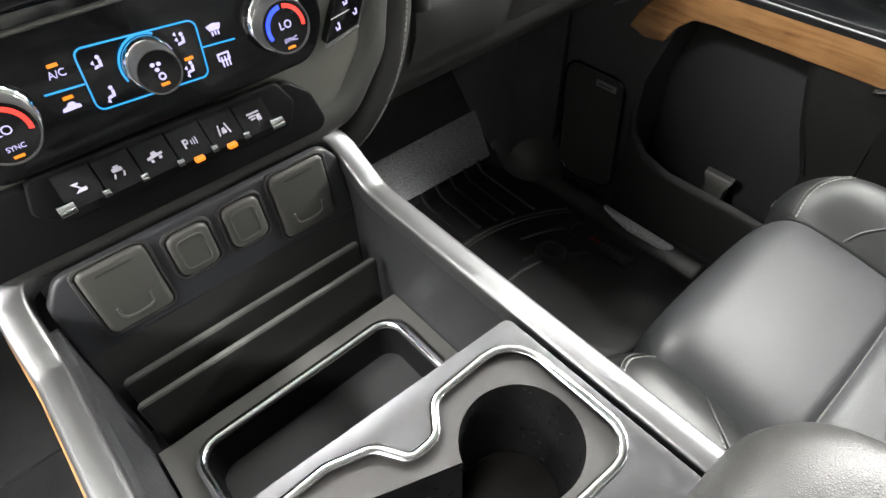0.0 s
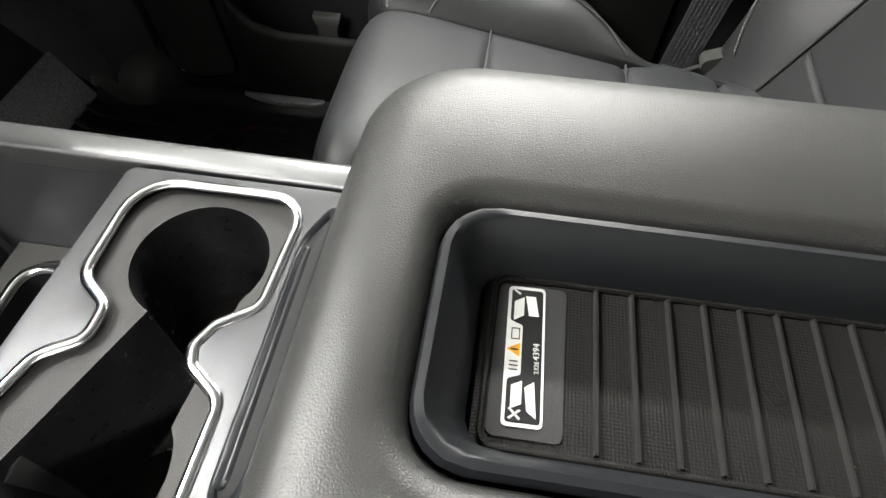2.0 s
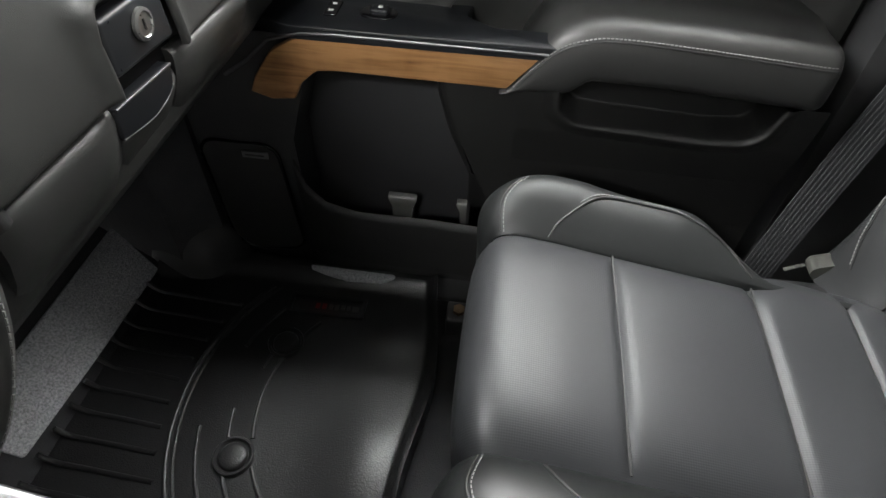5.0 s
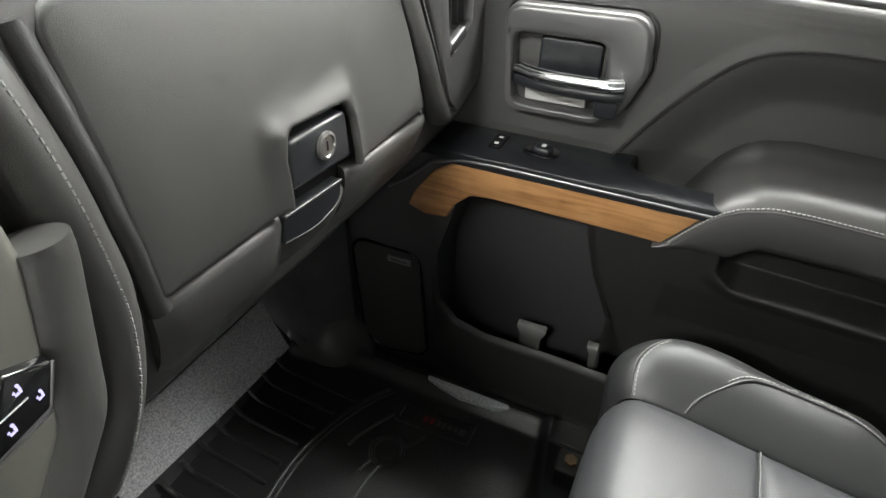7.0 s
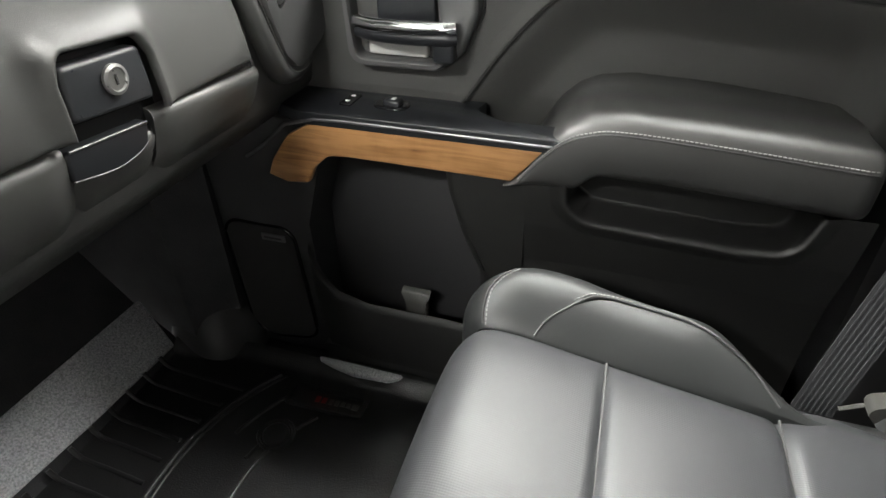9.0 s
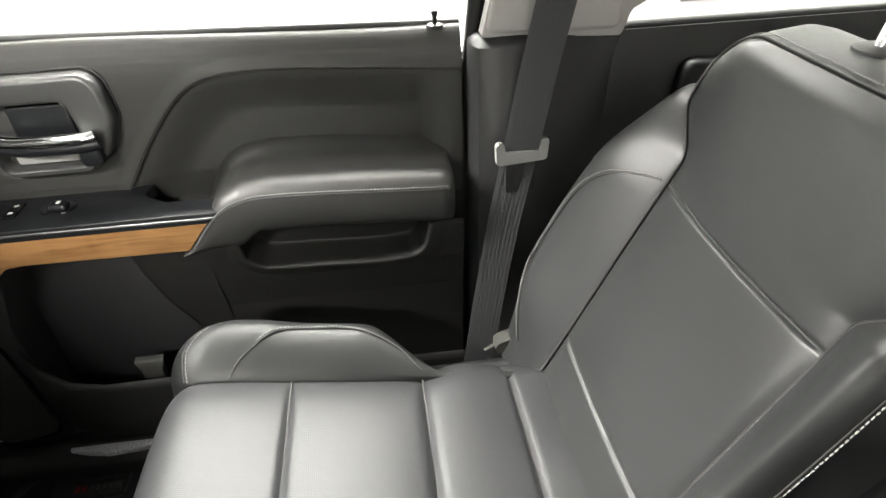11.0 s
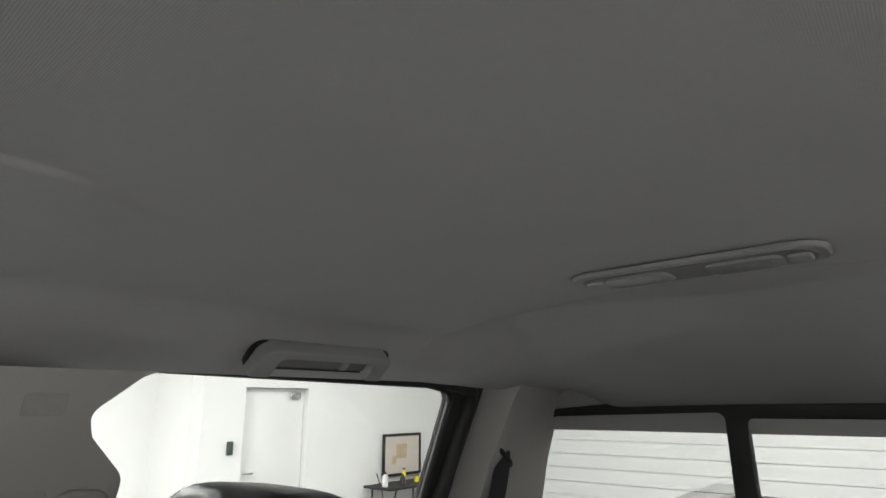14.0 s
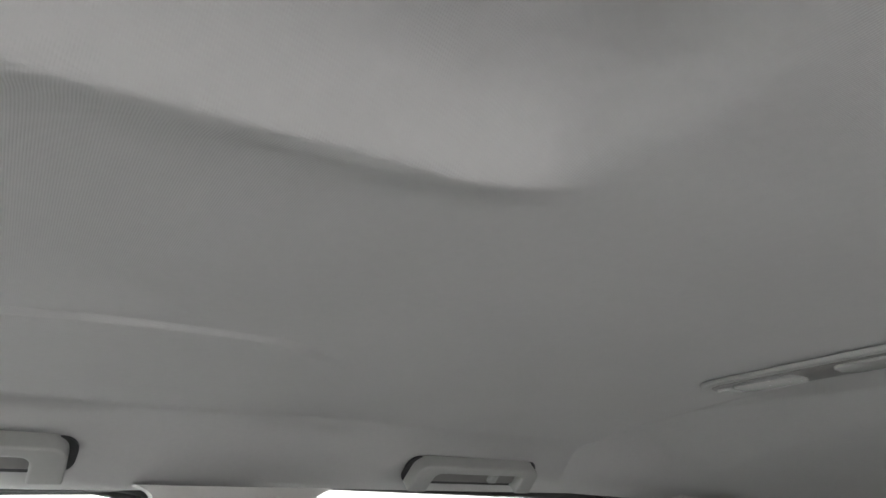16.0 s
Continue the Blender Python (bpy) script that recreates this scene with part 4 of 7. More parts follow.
def back_half(f):
    """Half width of the centre panel: narrow between the bolsters, wide at the shoulders, round at the top corners."""
    z = back_z(f)
    mid = 0.144 + 0.0545 * smooth(0.618, 0.678, z)
    r = 0.061
    over = min(r, max(0.0, z - (0.758 - r)))
    return mid - r + math.sqrt(max(0.0, r * r - over * over))


def back_height(f, u):
    edge = 1 - abs(u) ** 14
    sag = 0.005 * (1 - u * u) * (1 if f > b_low + 0.06 else 0)
    h = pillow(f + sag, [b_low, b_mid, 1.0 + 1e-6], 0.0035) * edge + groove(f + sag, [b_low, b_mid], 0.0045, 0.0035) * edge - 0.004 * (1 - edge)
    return h + 0.006 * (1 - u * u) * smooth(1.0, 0.85, f)


def back_cross(i, f):
    hw = back_half(f)
    return [(XB + u * hw, back_height(f, u)) for u in [-1 + k / 20 for k in range(41)]]


part("back_insert", pad(BACK, back_cross, 0.04), LEATHER_FINE, seat, "smooth leather backrest centre")


def back_bolster(side):
    def cross(i, f):
        z = back_z(f)
        hw = 0.144 + 0.0545 * smooth(0.618, 0.678, z)
        arc = math.cos(math.pi / 2 * min(1.0, max(0.0, (z - 0.40) / 0.29))) ** 0.62
        total = 0.2005 + 0.100 * arc - 0.026 * smooth(0.42, 0.30, z) - 0.012 * smooth(0.30, 0.0, f)
        if side < 0:
            total = min(0.292 - 0.093 * smooth(0.49, 0.700, z), 0.212)
        w = max(0.004, total - hw)
        k = 1 - 0.97 * (smooth(0.635, 0.690, z) if side < 0 else smooth(0.560, 0.705, z))
        low = 0.5 + 0.5 * smooth(0.02, 0.22, f)
        prof = [(0.00, -0.001), (0.10, 0.008), (0.35, 0.026), (0.62, 0.040), (0.82, 0.040), (0.95, 0.022), (1.0, -0.01), (0.99, -0.06)]
        fine = curve_points([(a, b, 0) for a, b in prof], 4)
        return [(XB + side * (hw + p.x * w), (p.y * k * low if p.y > 0 else p.y)) for p in fine]
    return cross


f_shoulder = fraction_at(BACK, 1, 0.690)
BOL = [q for k, q in enumerate(BACK) if k / (len(BACK) - 1) <= f_shoulder]
for s in (1, -1):
    share = (len(BOL) - 1) / (len(BACK) - 1)
    bb = part("back_bolster", pad(BOL, lambda i, f: back_bolster(s)(i, f * share), 0.11), LEATHER_FINE, seat)
    seam = [on_surface(BACK, f, XB + s * back_half(f), -0.0005) for f in [(f_shoulder - 0.012) * q / 70 for q in range(2, 71)]]
    part("edge_seam", tube(seam, 0.0018, 6), PLASTIC_DEEP, bb)
    if s > 0:
        marks = ((b_mid - 0.002, 0.06), (b_mid - 0.012, 0.22), (b_mid - 0.045, 0.40), (b_mid - 0.10, 0.52), (b_mid - 0.18, 0.58), (b_low + 0.03, 0.60), (b_low - 0.04, 0.54), (b_low - 0.10, 0.40))
    else:
        marks = ((f_shoulder - 0.004, 0.60), (f_shoulder - 0.03, 0.76), (f_shoulder - 0.08, 0.82), (b_mid - 0.06, 0.84), (b_mid - 0.16, 0.84), (b_low, 0.84), (b_low - 0.10, 0.84))
    pts = []
    for f, q in marks:
        cr = back_bolster(s)(0, f)
        x, h = cr[min(len(cr) - 1, int(q * 24) + 1)]
        pts.append(on_surface(BACK, f, x, h + 0.0015))
    line = curve_points(pts, 10)
    part("panel_seam", tube(line, 0.0012, 6), PLASTIC_DEEP, bb)
    part("stitching", stitching([(p.x + s * 0.004, p.y + 0.001, p.z + 0.002) for p in line]), STITCH, bb, "grey contrast stitching")
    if s < 0:
        inner = [on_surface(BACK, f, XB + s * (back_half(f) + 0.004), 0.0035) for f in [(b_mid - 0.01) * q / 60 for q in range(6, 61)]]
        part("stitching", stitching(inner), STITCH, bb, "grey contrast stitching")
for mk in (b_low, b_mid):
    sagged = 0.005 if mk > b_low + 0.06 else 0.0
    part("cross_seam", tube([on_surface(BACK, mk - sagged * (1 - u * u), XB + u * 0.141, back_height(mk - sagged * (1 - u * u), u) + 0.0006) for u in [k / 20 - 1 for k in range(41)]], 0.0014, 6), PLASTIC_DEEP, seat)


# boxed cover behind the front panel, with a piped and stitched edge


def shoulder(inset, depth, lift=0.0):
    ring = []
    for x, z in fillet([(-0.199 + inset, 0.630, 0.0), (0.199 - inset, 0.630, 0.0), (0.199 - inset, 0.759 - inset, 0.062), (-0.199 + inset, 0.759 - inset, 0.062)], 0.05, 10):
        zz = z + lift * smooth(0.66, 0.76, z)
        ring.append((XB + x * (1 + 0.06 * smooth(0.0, 0.06, depth) * smooth(0.5, 0.7, z)), -0.105 - 0.44 * (z - 0.5) - depth, zz))
    return ring


part("back_cover", loft([shoulder(0.016, 0.016), shoulder(0.004, 0.007), shoulder(0.001, 0.0045), shoulder(0.0, 0.008, 0.001), shoulder(0.0, 0.03, 0.004), shoulder(0.001, 0.065, 0.007), shoulder(0.004, 0.085, 0.006), shoulder(0.010, 0.102, 0.004), shoulder(0.020, 0.114, 0.0), shoulder(0.036, 0.120, -0.004)]), LEATHER, seat, "smooth leather cover round the top of the backrest", sharp=50)
low_rings = []
for z in (0.27, 0.40, 0.55, 0.658):
    yf = -0.105 - 0.44 * (z - 0.5)
    hw = 0.218 - 0.009 * smooth(0.5, 0.65, z)
    low_rings.append([(XB + x, y, z) for x, y in fillet([(-hw + 0.01, yf - 0.03), (hw - 0.01, yf - 0.03), (hw, yf - 0.104), (-hw, yf - 0.104)], 0.025, 5)])
part("side_cover", loft(low_rings), LEATHER, seat, "leather side of the backrest", sharp=60)
edge = [p for p in shoulder(0.0, 0.0) if p[2] > 0.62]
edge = [(XB + 0.199, -0.158, 0.62)] + [p for p in edge if p[0] > XB] + [p for p in edge if p[0] <= XB][1:] + [(XB - 0.199, -0.158, 0.62)]
edge = [(p[0], p[1] - 0.001, p[2]) for p in edge]
part("shoulder_seam", tube(edge, 0.0015, 6), PLASTIC_DEEP, seat)
part("stitching", stitching([(XB + (p[0] - XB) * 1.009, p[1] - 0.0070, p[2] + 0.0028) for p in edge], size=0.0007), STITCH, seat, "grey contrast stitching")
part("side_seam", tube([(XB - 0.2015, -0.178, 0.655), (XB - 0.211, -0.24, 0.655), (XB - 0.207, -0.275, 0.655)], 0.0012, 6), PLASTIC_DEEP, seat)
back_shell = loft([[(XB + sx * w, y, z) for sx, w, y, z in ((-1, 0.215 - 0.06 * t, -0.10 - 0.19 * t, 0.24 + 0.44 * t), (-1, 0.195 - 0.02 * t, -0.24 - 0.14 * t, 0.24 + 0.44 * t), (1, 0.195 - 0.02 * t, -0.24 - 0.14 * t, 0.24 + 0.44 * t), (1, 0.215 - 0.06 * t, -0.10 - 0.19 * t, 0.24 + 0.44 * t))] for t in (0, 0.3, 0.6, 0.9, 1.0)])
part("back_shell", back_shell, PLASTIC, seat, "black backrest shell")
part("side_shield", slab(fillet([(-0.17, 0.10), (0.30, 0.12), (0.36, 0.19), (0.10, 0.215), (-0.10, 0.225)], 0.03), 0.03, Matrix(((0, 0, 1, XC + 0.205), (1, 0, 0, 0), (0, 1, 0, 0), (0, 0, 0, 1))), 0.01), PLASTIC_DEEP, seat, "black seat side shield")
part("hinge_cover", slab(fillet([(-0.10, 0.22), (0.02, 0.235), (0.055, 0.262), (0.0, 0.285), (-0.09, 0.275)], 0.012), 0.03, Matrix(((0, 0, 1, XC + 0.235), (1, 0, 0, 0), (0, 1, 0, 0), (0, 0, 0, 1))), 0.008), PLASTIC_GREY, seat, "grey backrest hinge cover")
part("recline_lever", tube(curve_points([(0.690, 0.055, 0.222), (0.695, 0.020, 0.235), (0.690, -0.02, 0.245)]), 0.0035, 8, flat=0.5), PLASTIC_GREY, seat, "grey edge of the recline lever")


def soft_block(c, half, power, m, flare=0.0, n=28, bow=0.0):
    """A padded block: a superellipsoid, wider at the top by flare, bowed forward at its sides by bow."""
    bm = bmesh.new()
    bmesh.ops.create_uvsphere(bm, u_segments=n * 2, v_segments=n, radius=1)
    for v in bm.verts:
        x, y, z = v.co
        q = (abs(x) ** power + abs(y) ** power + abs(z) ** power) ** (1 / power)
        x, y, z = x / q, y / q, z / q
        v.co = ((x * half[0]) * (1 + flare * z), y * half[1] + bow * x * x, z * half[2])
    bm.transform(Matrix.Translation(c) @ m)
    return bm


def headrest(cx, cy, cz, half, label, tilt, posts=True):
    h = holder("headrest", label, "headrest", (cx, cy, cz - half[2]), "headrests")
    m = Matrix.Rotation(radians(tilt), 4, "X")
    part("pad", soft_block((cx, cy, cz), half, 4.6, m, -0.05, bow=0.012), LEATHER_FINE, h)
    for s in (-1, 1):
        ring = []
        for k in range(40):
            a = 2 * math.pi * k / 40
            ey, ez = math.cos(a), math.sin(a)
            q = (abs(ey) ** 4.6 + abs(ez) ** 4.6) ** (1 / 4.6)
            x = 0.90
            rem = (1 - x ** 4.6) ** (1 / 4.6)
            ring.append(Vector((cx, cy, cz)) + m @ Vector((s * x * half[0] * (1 - 0.05 * ez), ey / q * rem * half[1] * 1.004 + 0.012 * x * x, ez / q * rem * half[2] * 1.004)))
        part("piping", tube(ring, 0.0022, 6, True), PLASTIC_DEEP, h)
        seam = []
        for k in range(41):
            a = 2 * math.pi * k / 40
            ey, ez = math.cos(a), math.sin(a)
            q = (abs(ey) ** 4.6 + abs(ez) ** 4.6) ** (1 / 4.6)
            x = 0.855
            rem = (1 - x ** 4.6) ** (1 / 4.6)
            seam.append(Vector((cx, cy, cz)) + m @ Vector((s * x * half[0] * (1 - 0.05 * ez / q * rem), ey / q * rem * (half[1] + 0.0012) + 0.012 * x * x, ez / q * rem * (half[2] + 0.0012))))
        part("stitching", stitching(seam), STITCH, h, "grey contrast stitching")
    if posts:
        for px in (-0.061, 0.081):
            top = Vector((cx + px, cy - 0.044, cz - half[2] + 0.02))
            bot = Vector((cx + px, cy - 0.020, cz - half[2] - 0.105))
            part("post", tube([bot, top], 0.0062, 12), CHROME, h, "chrome headrest post")
            if px > 0:
                for k in range(5):
                    c = top.lerp(bot, 0.25 + 0.12 * k)
                    part("notch", box(c.x - 0.0085, c.y - 0.003, c.z - 0.003, c.x - 0.0035, c.y + 0.006, c.z + 0.001), STEEL, h)
            part("post_sleeve", lathe([(0.012, 0.0), (0.024, 0.0), (0.023, 0.004), (0.015, 0.0065), (0.0075, 0.0065)], (cx + px, cy - 0.024, 0.7625), n=24), PLASTIC_DEEP, h, "black oval post sleeve")
    return h


headrest(0.413, -0.258, 0.935, (0.125, 0.066, 0.083), "black leather front headrest raised on chrome posts", 7)

# rear bench
rs = holder("rear_bench", "black leather rear bench seat", "rear seat", (0, -1.1, 0.0))
RB = path_frame([(-0.98, 0.28), (-1.03, 0.36), (-1.08, 0.48), (-1.125, 0.60), (-1.15, 0.655), (-1.185, 0.68), (-1.24, 0.684), (-1.28, 0.66)], 8, -1)


def rear_part(x0, x1, name, mat, swell, drop=0.0):
    def cross(i, f):
        out = []
        for k in range(21):
            u = -1 + 2 * k / 20
            edge = 1 - abs(u) ** 7
            out.append(((x0 + x1) / 2 + u * (x1 - x0) / 2, (swell * (1 - u * u) + pillow(f, [0.30, 0.62], 0.012)) * edge - 0.014 * (1 - edge) + groove(f, [0.30, 0.62], 0.008, 0.02) - drop * smooth(0.6, 0.9, f)))
        return out
    return part(name, pad(RB, cross, 0.06), mat, rs)


rear_part(0.315, 0.605, "back_insert", LEATHER_BOLSTER, 0.004)
rear_part(0.605, 0.80, "back_bolster", LEATHER_BOLSTER, 0.03, 0.05)
rear_part(-0.02, 0.315, "back_centre", LEATHER_BOLSTER, 0.012)
rear_part(-0.32, -0.02, "back_insert", LEATHER_BOLSTER, 0.004)
rear_part(-0.80, -0.32, "back_bolster", LEATHER_BOLSTER, 0.02, 0.03)
part("bench_cushion", box(-0.79, -1.1, 0.16, 0.79, -0.62, 0.33, 0.04, 4), LEATHER_BOLSTER, rs)
part("stitching", stitching(curve_points([(0.60, -1.105, 0.655), (0.67, -1.07, 0.64), (0.705, -1.04, 0.58), (0.70, -1.0, 0.45)], 10), size=0.0016), STITCH, rs, "grey contrast stitching")
headrest(0.456, -1.185, 0.752, (0.155, 0.055, 0.062), "black leather rear headrest", 4, posts=False)
headrest(-0.42, -1.185, 0.752, (0.155, 0.055, 0.062), "black leather rear headrest", 4, posts=False)

# ---- front passenger door ----
fd = holder("front_door", "dark grey door panel with walnut trim and padded armrest", "door panel", (0.85, 0.5, -0.04), kind="structure")


def ring_distance(ring, y, z):
    """Signed distance of grid points to a closed outline, positive inside."""
    best = np.full(y.shape, 9.0)
    odd = np.zeros(y.shape, bool)
    for (ay, az), (by, bz) in zip(ring, [*ring[1:], ring[0]]):
        ey, ez = by - ay, bz - az
        t = np.clip(((y - ay) * ey + (z - az) * ez) / max(ey * ey + ez * ez, 1e-12), 0, 1)
        best = np.minimum(best, np.hypot(y - ay - t * ey, z - az - t * ez))
        if abs(ez) > 1e-12:
            odd ^= ((az > z) != (bz > z)) & (y < ey * (z - az) / ez + ay)
    return np.where(odd, best, -best)


def ease(a, b, v):
    t = np.clip((v - a) / (b - a), 0, 1)
    return t * t * (3 - 2 * t)


def sheet(xg, yg, zg):
    bm = bmesh.new()
    rows = [[bm.verts.new(p) for p in zip(xr, yr, zr)] for xr, yr, zr in zip(xg.tolist(), yg.tolist(), zg.tolist())]
    for a, b in zip(rows, rows[1:]):
        for i in range(len(a) - 1):
            bm.faces.new((a[i], a[i + 1], b[i + 1], b[i]))
    return bm


scoop = [(p.x, p.y) for p in curve_points([(0.606, 0.470, 0), (0.588, 0.495, 0), (0.545, 0.558, 0), (0.503, 0.610, 0), (0.470, 0.642, 0), (0.436, 0.660, 0), (0.388, 0.669, 0), (0.310, 0.672, 0), (0.180, 0.667, 0), (0.050, 0.657, 0)], 6)]
scoop += [(-0.10, 0.650), (-0.10, 0.38), (0.606, 0.38)]
yg, kg = np.meshgrid(np.linspace(0.062, 1.06, 520), np.linspace(0, 1, 180), indexing="ij")
zg = 0.44 + kg * 0.276
xg = np.interp(zg, [0.44, 0.50, 0.60, 0.655, 0.672, 0.685, 0.695, 0.703, 0.710, 0.7145, 0.716], [0.862, 0.852, 0.850, 0.849, 0.8497, 0.8515, 0.8540, 0.8572, 0.8612, 0.8650, 0.868])
d_s = ring_distance(scoop, yg, zg)
xg = xg + 0.0030 * ease(0.0, 0.0040, d_s) + 0.030 * ease(-0.004, 0.075, d_s) * ease(0.078, 0.132, yg) * (1 - 0.35 * ease(0.30, 0.10, yg)) - 0.0035 * ease(0.022, 0.0, np.abs(d_s)) * (d_s < 0)
zs = zg + 0.018 * ease(0.1, 0.7, yg)
up_bm = sheet(xg, yg, zs)
part("upper_panel", up_bm, DOOR_VINYL, fd, "grained upper door panel with a padded scoop", sharp=80)
part("panel_top", loft([[(x, y, z + 0.018 * smooth(0.1, 0.7, y)) for x, z in ((0.8675, 0.7155), (0.880, 0.716), (0.893, 0.700), (0.905, 0.655), (0.895, 0.655), (0.870, 0.700))] for y in [0.062 + 0.0277 * k for k in range(37)]]), DOOR_VINYL, fd)
part("belt_seal", tube([(0.886, 0.06, 0.715), (0.886, 0.4, 0.726), (0.886, 0.8, 0.738), (0.886, 1.05, 0.742)], 0.006, 8), SEAL, fd, "black window wiper seal")
seam_line = [(y, z) for y, z in scoop if y > 0.064 and z > 0.475]
seam_line = sorted(seam_line, key=lambda q: -q[0])
part("scoop_seam", tube([(0.8485, y, z - 0.001 + 0.018 * smooth(0.1, 0.7, y)) for y, z in seam_line], 0.0008, 6), PLASTIC_DEEP, fd)
cup = fillet([(0.430, 0.470, 0.004), (0.128, 0.456, 0.004), (0.142, 0.385, 0.035), (0.210, 0.379, 0.05), (0.400, 0.390, 0.035), (0.425, 0.412, 0.022)], 0.02, 8)
yg, kg = np.meshgrid(np.linspace(0.075, 0.545, 240), np.linspace(0, 1, 240), indexing="ij")
zg = -0.03 + kg * 0.478
xg = np.interp(zg, [-0.03, 0.06, 0.20, 0.30, 0.37, 0.42, 0.44, 0.448], [0.806, 0.800, 0.800, 0.790, 0.772, 0.764, 0.762, 0.762])
d_c = ring_distance(cup, yg, zg)
xg = xg + 0.058 * ease(0.0, 0.012, d_c) - 0.007 * ease(-0.024, -0.002, d_c)
part("lower_panel", sheet(xg, yg, zg), DOOR_PLASTIC, fd, "grained lower door panel", sharp=80)
part("pull_cup", dish(cup, [(0.002, 0.0), (0.004, -0.006), (0.007, -0.030), (0.011, -0.050), (0.018, -0.055), (0.026, -0.055)], on_door(0.766)), PLASTIC_DEEP, fd, "black recessed pull cup")
# flank that sweeps down to the map pocket
fl = []
for z, yy in ((0.445, 0.595), (0.40, 0.588), (0.33, 0.572), (0.257, 0.548), (0.18, 0.515), (0.125, 0.49)):
    x = 0.766 + 0.034 * smooth(0.42, 0.20, z)
    fl.append([(x, 0.54, z), (x, yy - 0.012, z), (x + 0.006, yy, z), (x + 0.03, yy + 0.010, z), (0.875, yy + 0.012, z), (0.875, 0.48, z), (x, 0.48, z)])
part("pocket_flank", loft(fl), DOOR_PLASTIC, fd)
part("pocket_back", box(0.862, 0.47, 0.02, 0.89, 0.86, 0.45, 0.004), PLASTIC, fd, "black back of the map pocket")
lip = [(0.785, 0.150), (0.779, 0.146), (0.776, 0.135), (0.780, 0.06), (0.790, -0.035), (0.83, -0.035), (0.80, 0.06), (0.792, 0.14)]
part("map_pocket", loft([[(x, y, z + dz) for x, z in lip] for y, dz in ((0.075, -0.02), (0.30, -0.015), (0.45, -0.008), (0.60, 0.0), (0.74, 0.0), (0.795, 0.016), (0.828, 0.055), (0.840, 0.11))]), DOOR_PLASTIC, fd, "map pocket wall")
part("pocket_floor", box(0.785, 0.08, -0.02, 0.88, 0.84, 0.03), PLASTIC_DEEP, fd)
for ry in (0.662, 0.538):
    part("pocket_rib", loft([[(0.806, ry - 0.019, 0.05), (0.806, ry + 0.019, 0.05), (0.820, ry + 0.019, 0.05), (0.820, ry - 0.019, 0.05)], [(0.808, ry - 0.018, 0.150), (0.808, ry + 0.018, 0.150), (0.820, ry + 0.020, 0.155), (0.820, ry - 0.020, 0.155)], [(0.809, ry - 0.026, 0.170), (0.809, ry + 0.026, 0.170), (0.820, ry + 0.026, 0.174), (0.820, ry - 0.026, 0.174)], [(0.813, ry - 0.025, 0.1735), (0.813, ry + 0.025, 0.1735), (0.820, ry + 0.025, 0.1765), (0.820, ry - 0.025, 0.1765)]]), PLASTIC_GREY, fd, "grey pocket divider tab")
# forward part of the door with the loudspeaker
part("speaker_panel", loft([[(0.905, y0, z), (x, y0, z), (x - 0.004, y1, z), (x, y2, z), (0.86, y2 + 0.03, z), (0.905, y2 + 0.03, z)] for z, x, y0, y1, y2 in ((-0.03, 0.80, 0.835, 0.92, 1.02), (0.15, 0.790, 0.832, 0.92, 1.03), (0.30, 0.782, 0.832, 0.92, 1.03), (0.40, 0.776, 0.80, 0.90, 1.0), (0.48, 0.785, 0.82, 0.90, 0.98))]), PLASTIC, fd, "black forward door panel")
grille = fillet([(1.000, 0.285, 0.03), (0.865, 0.285, 0.03), (0.848, 0.045, 0.03), (0.985, 0.02, 0.05)], 0.03, 6)
sp = part("speaker_grille", slab(grille, 0.010, on_door(0.788), 0.004), surface("speaker_mesh", (0.010, 0.010, 0.010), 0.6, grain=1.0, grain_scale=500), fd, "black loudspeaker mesh")
part("grille_rim", tube([(0.780, y, z) for y, z in grille], 0.0032, 8, True), GLOSS, sp)
part("speaker_badge", slab(rrect(0.880, 0.257, 0.925, 0.270, 0.001), 0.003, on_door(0.7780), 0.001), SATIN, sp, "small silver maker's plate")
part("badge_mark", bars([(0.886, 0.262, 0.919, 0.265)], on_door(0.7748)), PLASTIC, sp)
# walnut strip, switch panel and armrest
wood = [(0.872, 0.398, 0.0), (0.862, 0.422, 0.02), (0.830, 0.466, 0.04), (0.782, 0.4925, 0.05), (0.735, 0.4955, 0.0), (0.455, 0.494, 0.0), (0.500, 0.440, 0.003), (0.735, 0.443, 0.0), (0.768, 0.440, 0.02), (0.793, 0.418, 0.02), (0.806, 0.392, 0.004), (0.842, 0.388, 0.0)]
part("wood_trim", slab(fillet(wood, 0.01, 6), 0.012, on_door(0.770), 0.004), WOOD, fd, "glossy walnut trim strip")
top_line = [(0.905, 0.43), (0.868, 0.455), (0.83, 0.490), (0.782, 0.503), (0.735, 0.505), (0.45, 0.503)]
part("trim_edge", tube([(0.757, y, z - 0.007) for y, z in top_line], 0.0026, 8), SATIN, fd, "bright edge over the walnut")
deck = [(0.756, 0.440, 0.002), (0.756, 0.800, 0.03), (0.790, 0.87, 0.03), (0.862, 0.90, 0.0), (0.862, 0.56, 0.0), (0.828, 0.565, 0.012), (0.800, 0.525, 0.02), (0.800, 0.44, 0.0)]
sw = part("switch_panel", slab(fillet(deck, 0.01, 5), 0.018, on_top(0.488), 0.005), PLASTIC_BLUE, fd, "smooth black switch deck")
part("window_switch", slab(rrect(-0.026, -0.018, 0.026, 0.018, 0.016), 0.004, Matrix.Translation((0.812, 0.685, 0.505)) @ Matrix.Rotation(radians(85), 4, "Z"), 0.002), GLOSS, sw, "gloss black window switch")
